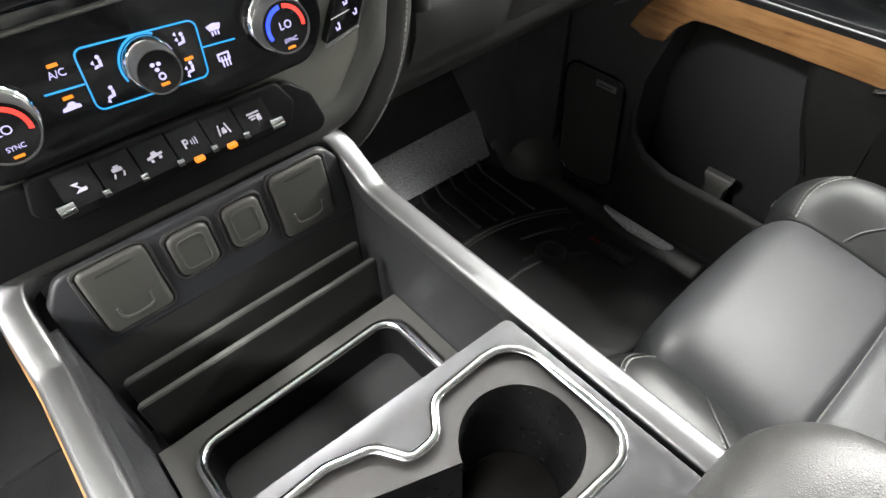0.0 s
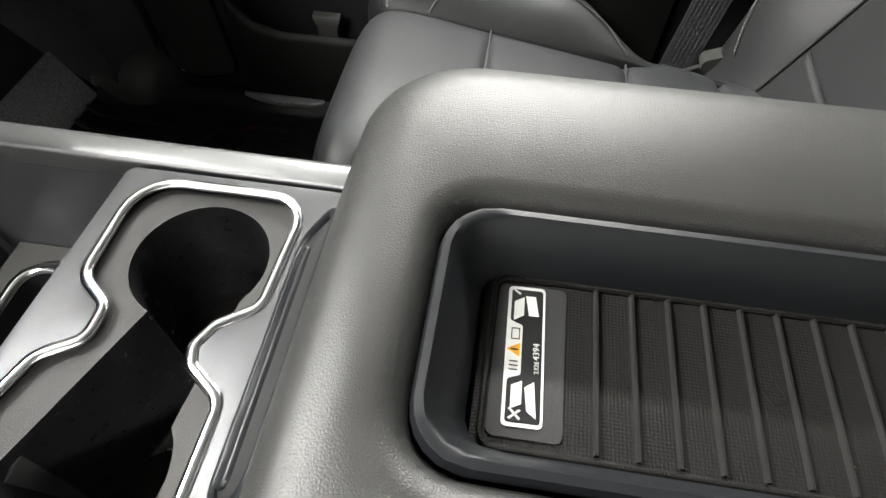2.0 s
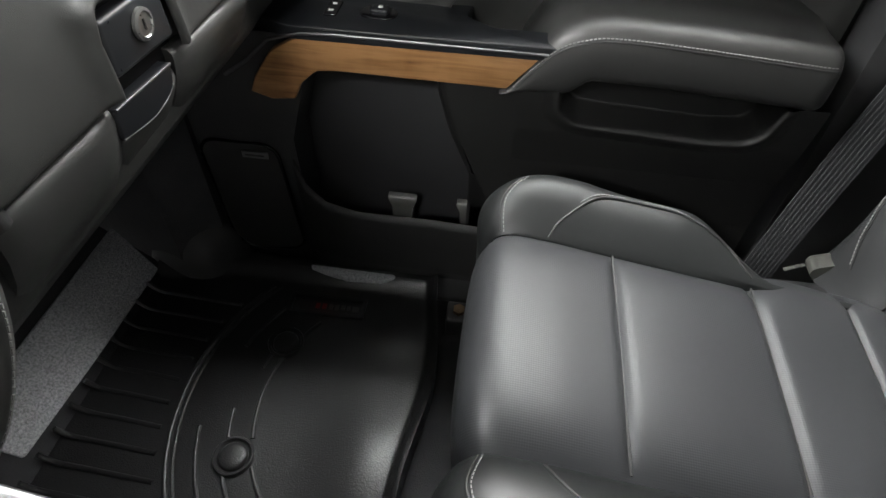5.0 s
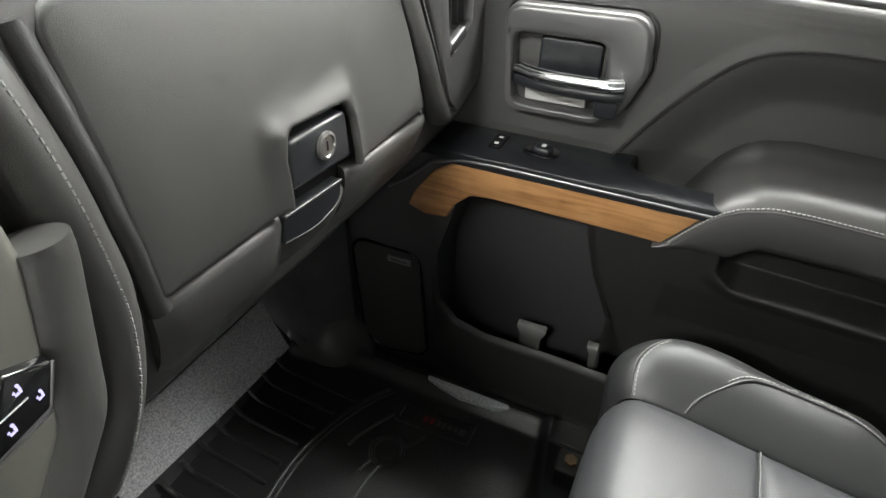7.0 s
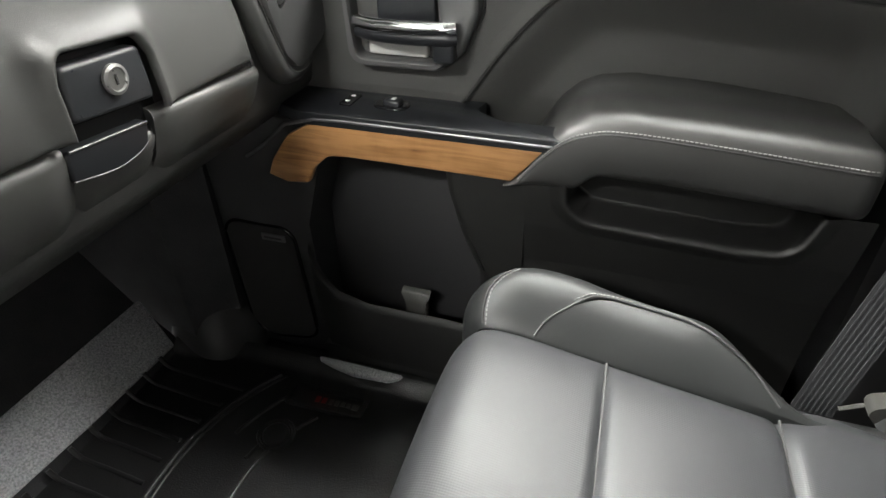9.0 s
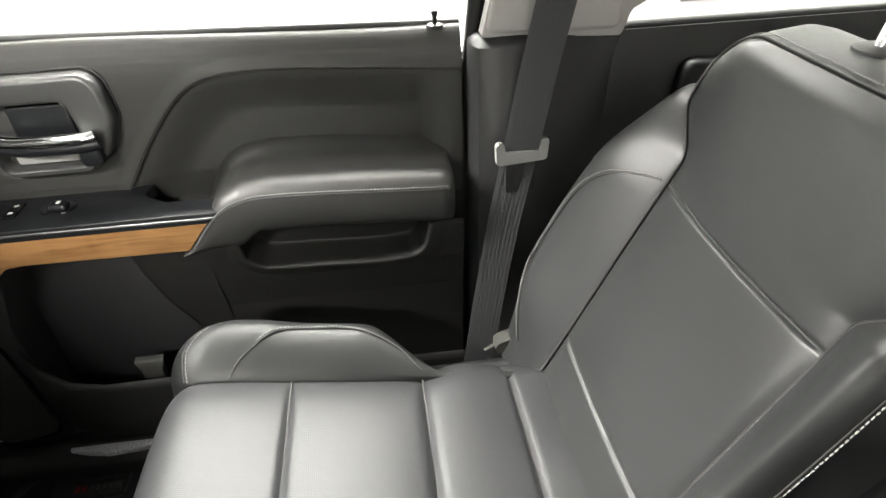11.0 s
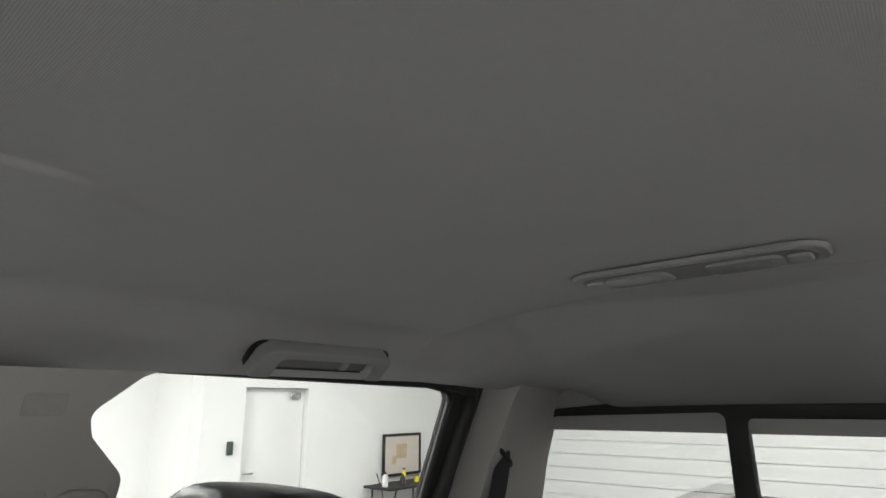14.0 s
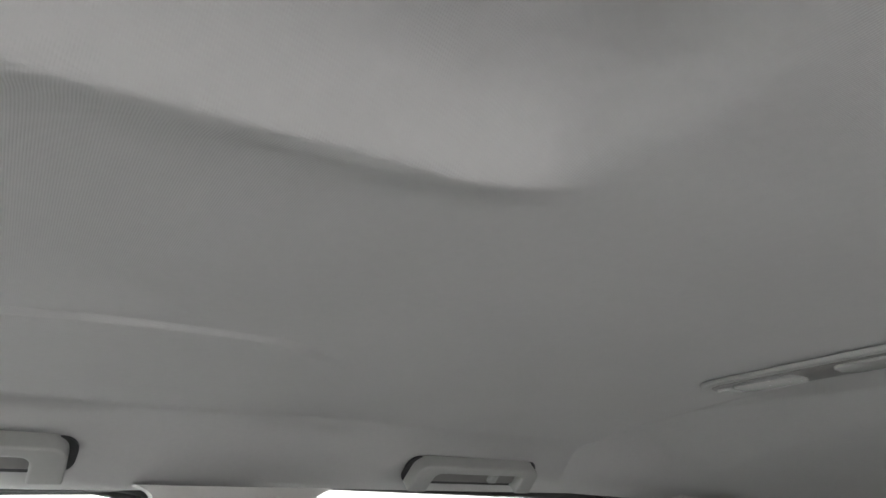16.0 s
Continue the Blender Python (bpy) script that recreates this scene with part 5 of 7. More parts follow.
part("lock_switch", slab(rrect(-0.009, -0.022, 0.009, 0.022, 0.003), 0.004, Matrix.Translation((0.815, 0.750, 0.505)) @ Matrix.Rotation(radians(-90), 4, "Z"), 0.0015), GLOSS, sw, "gloss black lock switch")
part("switch_marks", bars([(-0.003, 0.008, 0.003, 0.013), (-0.003, -0.013, 0.003, -0.008)], Matrix.Translation((0.815, 0.750, 0.5092)) @ Matrix.Rotation(radians(-90), 4, "Z")), LABEL_WHITE, sw)
part("rocker_cap", slab(rrect(-0.012, -0.010, 0.014, 0.010, 0.005), 0.009, Matrix.Translation((0.812, 0.682, 0.507)) @ Matrix.Rotation(radians(85), 4, "Z"), 0.004), PLASTIC_BLUE, sw)
part("switch_marks", bars([(-0.004, -0.003, 0.004, 0.003)], Matrix.Translation((0.812, 0.682, 0.5162))), LABEL_WHITE, sw)
ARM_Y = [0.088, 0.107, 0.18, 0.27, 0.37, 0.411, 0.435, 0.46, 0.487, 0.500, 0.510]
ARM_TOP = [0.509, 0.510, 0.516, 0.521, 0.524, 0.518, 0.506, 0.482, 0.448, 0.439, 0.4365]
arm_rings = []
for y, inset in [(0.088, 0.016), (0.0895, 0.010), (0.093, 0.005), (0.099, 0.0015)] + [(0.107 + 0.393 * k / 60, 0.0) for k in range(61)] + [(0.505, 0.0), (0.509, 0.0)]:
    zt = float(np.interp(y, ARM_Y, ARM_TOP)) - inset * 0.5
    zb = float(np.interp(y, [0.088, 0.114, 0.305, 0.392, 0.418, 0.500, 0.510], [0.447, 0.448, 0.461, 0.462, 0.440, 0.437, 0.4355])) + inset * 0.3
    k = smooth(0.514, 0.450, y)
    r = min(0.014, (zt - zb) * 0.35)
    sec = [(0.885, zb + 0.0005), (0.800, zb), (0.766, zb), (0.758, zb + r * 0.2), (0.7535, zb + r * 0.6), (0.752, zb + r), (0.7512, (zb + zt) / 2), (0.7518, zt - r * 0.4), (0.7535, zt), (0.7570, zt + 0.0070 * k), (0.7625, zt + 0.0125 * k),
           (0.7715, zt + 0.0170 * k), (0.785, zt + 0.0182 * k), (0.800, zt + 0.0176 * k), (0.818, zt + 0.0162 * k), (0.834, zt + 0.0156 * k), (0.848, zt + 0.0165 * k), (0.858, zt + 0.0190 * k), (0.867, zt + 0.0240 * k), (0.874, zt + 0.031 * k), (0.892, zt + 0.037 * k)]
    arm_rings.append([(x + inset * min(1.0, (0.89 - x) / 0.10), y, z) for x, z in sec])
arm_bm = loft(arm_rings)
arm_tree = BVHTree.FromBMesh(arm_bm)
ar = part("armrest", arm_bm, VINYL, fd, "padded leather-look armrest", sharp=60)


st = curve_points([(0, 0.490, 0.4435), (0, 0.462, 0.479), (0, 0.437, 0.5035), (0, 0.411, 0.516), (0, 0.37, 0.5225), (0, 0.27, 0.519), (0, 0.098, 0.508)], 12)
part("armrest_seam", tube(drape(arm_tree, [(0.75, p.y, p.z) for p in st], (1, 0, 0), 0.0002), 0.0012, 6), PLASTIC_DEEP, ar)
part("stitching", stitching(drape(arm_tree, [(0.75, p.y, p.z + 0.004) for p in st], (1, 0, 0), 0.0006)), STITCH, ar, "grey contrast stitching")
# inside handle
esc = fillet([(0.762, 0.697, 0.024), (0.572, 0.699, 0.030), (0.566, 0.632, 0.030), (0.588, 0.578, 0.030), (0.622, 0.554, 0.030), (0.748, 0.554, 0.024)], 0.03, 7)
hol = fillet([(0.745, 0.661, 0.012), (0.624, 0.661, 0.012), (0.618, 0.612, 0.008), (0.622, 0.566, 0.008), (0.741, 0.566, 0.012)], 0.01, 4)
ih = part("handle_bezel", slab(esc, 0.030, on_door(0.853), 0.022, 5, [hol]), SATIN_DARK, fd, "satin grey handle bezel")
part("bezel_shadow_gap", tube([(0.8475, y, z) for y, z in fillet([(0.765, 0.700, 0.024), (0.569, 0.702, 0.030), (0.563, 0.632, 0.030), (0.586, 0.576, 0.030), (0.621, 0.551, 0.030), (0.751, 0.551, 0.024)], 0.03, 7)], 0.0016, 6, True), PLASTIC_DEEP, ih)
part("handle_well", slab(rrect(0.612, 0.562, 0.748, 0.664, 0.01), 0.003, on_door(0.853)), PLASTIC_DEEP, ih)
part("well_plate", slab(rrect(0.628, 0.604, 0.712, 0.656, 0.006), 0.012, on_door(0.853), 0.004), PLASTIC_BLUE, ih)
part("bezel_foot", slab(rrect(0.640, 0.567, 0.727, 0.589, 0.004), 0.012, on_door(0.853), 0.003), SHALE_LIP, ih, "pale lower lip")
lv = curve_points([(0.828, 0.735, 0.614), (0.815, 0.70, 0.613), (0.808, 0.65, 0.614), (0.806, 0.610, 0.616), (0.811, 0.592, 0.617)], 8)
part("lever", tube(lv, 0.0110, 16, flat=0.85), CHROME, ih, "chrome pull lever")
part("lever_underside", tube([(p.x + 0.005, p.y, p.z - 0.013) for p in lv], 0.0110, 12, flat=0.9), PLASTIC_BLUE, ih)
part("lever_pivot", box(0.808, 0.594, 0.570, 0.846, 0.624, 0.608, 0.006, 3), PLASTIC_BLUE, ih, "black lever pivot")
lk = holder("lock_pin", "small black lock pin on the door sill", "lock pin", (0.866, 0.098, 0.716))
part("collar", lathe([(0.013, 0.0), (0.011, 0.004), (0.006, 0.005)], (0.866, 0.098, 0.7155), n=20), PLASTIC_BLUE, lk)
part("pin", lathe([(0.0035, 0.0), (0.0035, 0.016), (0.0050, 0.018), (0.0050, 0.023), (0.001, 0.025)], (0.866, 0.098, 0.7155), n=16), PLASTIC_DEEP, lk)

# ---- dashboard ----
dash = holder("dashboard", "dark grey dashboard with glovebox and stitched edges", "dashboard", (0.45, 0.9, 0.45), kind="structure")
sect = [(0.95, 0.46), (0.845, 0.485), (0.818, 0.520), (0.808, 0.575), (0.806, 0.60), (0.812, 0.70), (0.832, 0.79), (0.875, 0.85), (0.95, 0.875), (1.30, 0.83), (1.45, 0.76), (1.45, 0.46)]
part("dash_body", loft([[(x, y + 0.012, z) for y, z in sect] for x in (0.225, 0.35, 0.5, 0.65, 0.80, 0.90)]), DASH_VINYL, dash)
part("dash_left", loft([[(x, y + 0.03, z) for y, z in sect] for x in (-0.86, -0.5, 0.0, 0.225)]), DASH_VINYL, dash)


glove_out = [(0.281, 0.800, 0.025), (0.655, 0.800, 0.025), (0.677, 0.598, 0.006), (0.522, 0.598, 0.0), (0.522, 0.648, 0.008), (0.511, 0.668, 0.012), (0.428, 0.673, 0.012), (0.418, 0.652, 0.008), (0.414, 0.606, 0.0), (0.272, 0.610, 0.006)]
gx = fillet(glove_out, 0.01, 5)
gl2 = slab(gx, 0.010, Matrix.Identity(4), 0.005, 3)
bmesh.ops.triangulate(gl2, faces=[f for f in gl2.faces if len(f.verts) > 4])
bmesh.ops.subdivide_edges(gl2, edges=[e for e in gl2.edges if e.calc_length() > 0.03], cuts=3, use_grid_fill=True)
bmesh.ops.triangulate(gl2, faces=gl2.faces[:])
for _ in range(2):
    bmesh.ops.subdivide_edges(gl2, edges=[e for e in gl2.edges if e.calc_length() > 0.011 and abs(e.verts[0].co.x - 0.47) < 0.12 and e.verts[0].co.y < 0.73], cuts=1)
    bmesh.ops.triangulate(gl2, faces=gl2.faces[:])
for v in gl2.verts:
    x, z, w = v.co
    v.co = (x, 0.812 + 0.5 * max(0, z - 0.60) ** 1.55 - w - 0.009 * math.exp(-(math.hypot(max(0.0, abs(x - 0.468) - 0.050), max(0.0, abs(z - 0.630) - 0.040)) / 0.013) ** 2), z)
part("glovebox_door", gl2, DASH_VINYL, dash, "grained glovebox door", sharp=50)
part("glovebox_gap", join(tube([(0.272, 0.811 + 0.5 * max(0, z - 0.60) ** 1.55, z) for z in (0.60, 0.65, 0.70, 0.75, 0.79)], 0.010, 8), tube([(0.680 - 0.11 * (z - 0.60), 0.811 + 0.5 * max(0, z - 0.60) ** 1.55, z) for z in (0.59, 0.65, 0.70, 0.75, 0.79)], 0.004, 6)), PLASTIC_DEEP, dash)


def dash_roll(x0, x1, z0, z1, lowest=0.478, back=0.0):
    """Lower roll of the dash: a soft ledge that turns down and under; its top edge runs from z0 to z1."""
    rings = []
    for k in range(9):
        u = k / 8
        e = 0.006 * max(0.0, abs(2 * u - 1) - 0.94) / 0.06
        zt = z0 + (z1 - z0) * u
        top = [(0.832, zt - 0.001), (0.812, zt), (0.8065, zt - 0.0015), (0.8035, zt - 0.005), (0.8025, zt - 0.011), (0.805, min(zt - 0.018, 0.574)), (0.813, 0.550), (0.826, 0.528), (0.846, 0.508), (0.870, lowest + 0.010), (0.90, lowest), (0.90, 0.53)]
        rings.append([(x0 + (x1 - x0) * u, y + e + back * smooth(0.885, 0.86, y), z) for y, z in top])
    return loft(rings)


part("dash_roll", dash_roll(0.264, 0.406, 0.6105, 0.6030), DASH_VINYL, dash, "soft lower roll beside the glovebox latch")
part("dash_roll", dash_roll(0.404, 0.510, 0.5850, 0.5830, back=0.0048), DASH_VINYL, dash)
part("dash_roll", dash_roll(0.508, 0.690, 0.6000, 0.5880), DASH_VINYL, dash, "soft lower roll beside the glovebox latch")
lt = part("latch_button", slab(fillet([(0.4245, 0.6635), (0.5120, 0.6595), (0.5160, 0.6100), (0.4215, 0.6175)], 0.006), 0.016, on_dash(0.820), 0.004), LATCH_GREY, dash, "smooth latch plate")
part("lock_cylinder", lathe([(0.0135, 0.0), (0.0135, 0.003), (0.0105, 0.004), (0.0095, 0.0025), (0.001, 0.0025)], (0.474, 0.8035, 0.640), "y", 28), surface("nickel_lock", (0.30, 0.30, 0.29), 0.30, metal=0.7, vary=0.06), lt, "dull nickel key lock")
part("keyhole", box(0.4732, 0.8000, 0.6355, 0.4748, 0.8015, 0.6445), PLASTIC_DEEP, lt)
part("latch_recess", slab(rrect(0.410, 0.556, 0.524, 0.668, 0.004), 0.004, on_dash(0.8215)), KEY_BLACK, dash)
part("latch_pull", slab(fillet([(0.405, 0.6000, 0.003), (0.499, 0.5930, 0.003), (0.492, 0.5690, 0.012), (0.455, 0.5630, 0.02), (0.402, 0.5720, 0.005)], 0.004), 0.026, on_dash(0.832), 0.006, 4), PLASTIC_BLUE, dash, "smooth latch pull")
# thin satin tubes added as the lit upper and lower edges of the pull
part("latch_highlight", tube(curve_points([(0.404, 0.8068, 0.5735), (0.445, 0.8068, 0.5658), (0.475, 0.8068, 0.5675), (0.493, 0.8068, 0.5740)], 6), 0.0011, 6), SATIN_DARK, dash)
part("latch_highlight", tube([(0.408, 0.8065, 0.5985), (0.497, 0.8065, 0.5915)], 0.0016, 8), SATIN_DARK, dash)
stl = curve_points([(0.247, 0.868, 0.84), (0.252, 0.838, 0.79), (0.256, 0.818, 0.72), (0.254, 0.806, 0.64), (0.242, 0.800, 0.590), (0.224, 0.798, 0.552), (0.198, 0.800, 0.518), (0.168, 0.806, 0.494)], 12)
part("left_bolster", tube([(p.x - 0.012, p.y + 0.010, p.z) for p in stl], 0.020, 12, flat=0.8), DASH_VINYL, dash)
part("stitching", stitching([(p.x - 0.010, p.y - 0.011, p.z) for p in stl]), STITCH, dash, "grey contrast stitching")
str2 = curve_points([(0.682, 0.855, 0.83), (0.684, 0.832, 0.78), (0.688, 0.818, 0.72), (0.702, 0.808, 0.66), (0.724, 0.805, 0.60), (0.748, 0.806, 0.564), (0.785, 0.812, 0.552), (0.830, 0.822, 0.552)], 12)
part("right_bolster", tube([(p.x - 0.002, p.y + 0.012, p.z) for p in str2], 0.019, 14, flat=0.8), DASH_VINYL, dash)
part("stitching", stitching([(p.x + 0.008, p.y - 0.0050, p.z) for p in str2]), STITCH, dash, "grey contrast stitching")
vb = part("vent_bezel", slab(fillet([(0.700, 0.82, 0.01), (0.885, 0.84, 0.01), (0.874, 0.655, 0.02), (0.868, 0.612, 0.03), (0.835, 0.584, 0.03), (0.768, 0.562, 0.02), (0.740, 0.588, 0.02), (0.716, 0.650, 0.02)], 0.01, 5), 0.030, on_dash(0.826), 0.008, 3, [fillet([(0.716, 0.80), (0.818, 0.805), (0.806, 0.672), (0.738, 0.640)], 0.006, 3)]), SATIN_DARK, dash, "satin air vent bezel")
part("vent_well", box(0.708, 0.826, 0.62, 0.835, 0.90, 0.81), PLASTIC_DEEP, vb)
for k in range(4):
    part("vane", box(0.738 + 0.020 * k, 0.806, 0.672, 0.741 + 0.020 * k, 0.835, 0.80, 0.001), PLASTIC, vb)
part("vent_wheel", slab(fillet([(0.742, 0.645), (0.790, 0.657), (0.790, 0.672), (0.742, 0.660)], 0.006), 0.010, on_dash(0.806), 0.003), SATIN, vb, "pale vent thumb wheel")
part("under_dash", loft([[(x, y, z) for y, z in ((0.86, 0.50), (0.90, 0.47), (1.05, 0.43), (1.44, 0.40), (1.44, 0.46), (0.9, 0.52))] for x in (0.15, 0.5, 0.86)]), PLASTIC_DEEP, dash, "black panel under the dashboard")

# ---- centre stack with climate panel ----
cs = holder("centre_stack", "grey centre stack with a lit climate control panel", "control panel", (0.01, 0.78, 0.57))


def cz(z):
    return 0.768 + 0.15 * (z - 0.63)


CS = on_dash(0.768, 0.15, 0.63)
XM = 0.010
side_sil = fillet([(-0.190, 0.86, 0.0), (0.206, 0.86, 0.0), (0.202, 0.70, 0.05), (0.176, 0.610, 0.04), (0.140, 0.572, 0.03), (0.10, 0.565, 0.02), (-0.08, 0.565, 0.02), (-0.12, 0.572, 0.03), (-0.16, 0.61, 0.04), (-0.186, 0.70, 0.05)], 0.02, 6)
part("stack_body", slab([(x, z) for x, z in side_sil], 0.16, CS @ Matrix.Translation((0, 0, -0.165)), 0.012, 4), BEZEL, cs, "satin grey stack surround")
part("stack_rim", tube([CS @ Vector((x * 1.05 + 0.0, z - 0.004, -0.022)) for x, z in side_sil[2:-2]], 0.020, 20), DASH_VINYL, cs, "soft dark rim of the stack")
panel = fillet([(-0.118, 0.79, 0.01), (0.138, 0.79, 0.01), (0.140, 0.650, 0.03), (0.124, 0.624, 0.025), (0.07, 0.6235, 0.02), (-0.05, 0.6235, 0.02), (-0.104, 0.624, 0.025), (-0.12, 0.650, 0.03)], 0.02, 6)
part("climate_panel", slab(panel, 0.006, CS, 0.003), GLOSS, cs, "gloss black climate panel")
part("panel_step", slab(rrect(-0.10, 0.702, 0.13, 0.7045, 0.001), 0.010, CS, 0.001), PLASTIC_GREY, cs)
part("radio_panel", slab(fillet([(-0.11, 0.712), (0.13, 0.712), (0.132, 0.80), (-0.112, 0.80)], 0.006), 0.012, CS, 0.004), GLOSS, cs, "gloss black radio fascia")
part("blue_frame", tube([CS @ Vector((x, z, 0.0068)) for x, z in fillet([(-0.0275, 0.6846), (0.0472, 0.6790), (0.0430, 0.6424), (-0.0305, 0.6468)], 0.005, 4)], 0.0006, 6, True), BLUE_LINE, cs, "lit blue outline")
part("blue_dash", tube([CS @ Vector(q) for q in ((0.0460, 0.6608, 0.0068), (0.0688, 0.6590, 0.0068))], 0.0006, 6), BLUE_LINE, cs)
part("blue_dash", tube([CS @ Vector(q) for q in ((-0.0527, 0.6661, 0.0068), (-0.0300, 0.6646, 0.0068))], 0.0006, 6), BLUE_LINE, cs)
part("blue_frame", tube([CS @ Vector((x, z, 0.0128)) for x, z in fillet([(0.0600, 0.7850, 0.0), (0.0562, 0.7310, 0.0), (0.0535, 0.7150, 0.006), (-0.0700, 0.7175, 0.0)], 0.005, 5)[:-1]], 0.0008, 6), BLUE_LINE, cs, "lit blue outline of the screen keys")
part("blue_light", bars([(0.0640, 0.7028, 0.0682, 0.7046)], CS @ Matrix.Translation((0, 0, 0.0102))), BLUE_LINE, cs)


def knob(x, z, r, h, name, label):
    at = CS @ Matrix.Translation((x, z, 0.006))

    def turned(profile, n):
        bm = lathe(profile, (0, 0, 0), "z", n)
        bm.transform(at)
        return bm

    k = part(name, turned([(r, 0.0), (r, h * 0.2), (r * 0.94, h * 0.25), (r * 0.91, h * 0.85), (r * 0.885, h), (r * 0.85, h), (r * 0.83, h * 0.9), (0.001, h * 0.9)], 40), SATIN_DARK, cs, label)
    part("knob_ring", turned([(r * 1.03, 0.0), (r * 1.07, 0.002), (r * 1.07, 0.005), (r * 0.99, 0.007)], 40), CHROME, k)
    part("knob_face", turned([(r * 0.84, h * 0.9), (r * 0.84, h * 0.93), (0.001, h * 0.93)], 32), GLOSS, k)
    return k


def arc_band(x, z, r0, r1, a0, a1, w, n=14):
    pts = [(x + r1 * math.cos(radians(a0 + (a1 - a0) * k / n)), z + r1 * math.sin(radians(a0 + (a1 - a0) * k / n))) for k in range(n + 1)]
    pts += [(x + r0 * math.cos(radians(a1 + (a0 - a1) * k / n)), z + r0 * math.sin(radians(a1 + (a0 - a1) * k / n))) for k in range(n + 1)]
    return slab(pts, 0.0004, CS @ Matrix.Translation((0, 0, w)))


def arc_ring(x, z, r0, r1, m):
    outer = [(x + r1 * math.cos(k * 0.3927), z + r1 * math.sin(k * 0.3927)) for k in range(16)]
    inner = [(x + r0 * math.cos(k * 0.3927), z + r0 * math.sin(k * 0.3927)) for k in range(16)]
    return join(*[slab([outer[k - 1], outer[k], inner[k], inner[k - 1]], 0.0004, m) for k in range(16)])


fk = knob(XM, 0.664, 0.0157, 0.019, "fan_knob", "satin ringed fan knob")
part("knob_arc", arc_band(XM, 0.664, 0.0172, 0.0186, 60, 200, 0.0078), BLUE_LINE, fk)
FK = CS @ Matrix.Translation((XM, 0.664, 0.0239))
petals = [[(math.cos(radians(120 * q + 25)) * 0.0022 + 0.0015 * math.cos(a) - 0.0008, math.sin(radians(120 * q + 25)) * 0.0022 + 0.0012 * math.sin(a) + 0.0038) for a in [k * 0.6283 for k in range(10)]] for q in range(3)]
part("fan_glyph", join(*[slab(q, 0.0004, FK) for q in petals], arc_ring(0.0004, -0.0030, 0.0014, 0.0024, FK)), GLYPH, fk)
part("fan_light", bars([(-0.0024, -0.0088, 0.0030, -0.0070)], FK), AMBER, fk)
for sx in (0.101, -0.081):
    tk = knob(sx, 0.662, 0.0207, 0.018, "temperature_knob", "satin ringed temperature knob with a lit scale")
    part("knob_arc", arc_band(sx, 0.662, 0.0122, 0.0150, 95, 205, 0.0230), BLUE_ARC, tk)
    part("knob_arc", arc_band(sx, 0.662, 0.0122, 0.0150, -10, 85, 0.0230), RED_ARC, tk)
    lettering("LO", 0.0076, CS @ Matrix.Translation((sx, 0.663, 0.0229)), GLYPH, tk)
    lettering("SYNC", 0.0041, CS @ Matrix.Translation((sx + 0.001, 0.6525, 0.0229)), GLYPH, tk)
    part("knob_light", bars([(sx - 0.003, 0.6468, sx + 0.003, 0.6484)], CS @ Matrix.Translation((0, 0, 0.0229))), AMBER, tk)


def seated(x, z, s=1.0, arrows=(0,)):
    """Outlines of a seated-figure key mark: head, back, thigh and small arrows."""
    head = [(x + (0.0006 + 0.0013 * math.cos(k * 0.7854)) * s, z + (0.0036 + 0.0013 * math.sin(k * 0.7854)) * s) for k in range(8)]
    back = [(x + a * s, z + b * s) for a, b in ((0.0002, 0.0020), (0.0020, 0.0020), (0.0014, -0.0022), (-0.0004, -0.0022))]
    thigh = [(x + a * s, z + b * s) for a, b in ((-0.0032, -0.0012), (-0.0006, -0.0006), (-0.0006, -0.0024), (-0.0036, -0.0028))]
    tips = [[(x + (-0.0046 + a) * s, z + (q + b) * s) for a, b in ((0.0, 0.0), (0.0020, 0.0014), (0.0020, -0.0014))] for q in arrows]
    return [head, back, thigh, *tips]


def mark(polys, m):
    return join(*[slab(q, 0.0004, m) for q in polys])


def quad(a, b, c, d):
    return [(a, b), (c, b), (c, d), (a, d)]


GM = CS @ Matrix.Translation((0, 0, 0.0062))
for gx1, gz1, tips in ((-0.0172, 0.6728, (0.001,)), (-0.0185, 0.6538, (-0.004,)), (0.0350, 0.6694, (0.001, 0.0045)), (0.0336, 0.6508, (0.001, -0.004))):
    part("airflow_glyph", mark(seated(gx1, gz1, 1.0, tips), GM), GLYPH, cs)
screen = [(-0.0052, 0.0022), (0.0, 0.0034), (0.0052, 0.0022), (0.0036, -0.0012), (-0.0036, -0.0012)]
part("defrost_glyph", mark([[(0.0577 + a, 0.6695 + b) for a, b in screen], *[quad(0.0550 + 0.0021 * k, 0.6650, 0.0561 + 0.0021 * k, 0.6678) for k in range(3)]], GM), GLYPH, cs)
part("defrost_glyph", mark([quad(0.0528, 0.6520, 0.0616, 0.6532), quad(0.0528, 0.6478, 0.0540, 0.6520), quad(0.0604, 0.6478, 0.0616, 0.6520), quad(0.0540, 0.6474, 0.0604, 0.6484), *[quad(0.0548 + 0.0024 * k, 0.6435, 0.0559 + 0.0024 * k, 0.6505) for k in range(3)]], GM), GLYPH, cs)
lettering("A/C", 0.0062, CS @ Matrix.Translation((-0.0408, 0.6748, 0.0064)), GLYPH, cs)
part("recirculate_glyph", mark([[(-0.0484, 0.6530), (-0.0480, 0.6550), (-0.0450, 0.6558), (-0.0436, 0.6576), (-0.0408, 0.6576), (-0.0392, 0.6556), (-0.0376, 0.6550), (-0.0374, 0.6530)]], GM), GLYPH, cs)
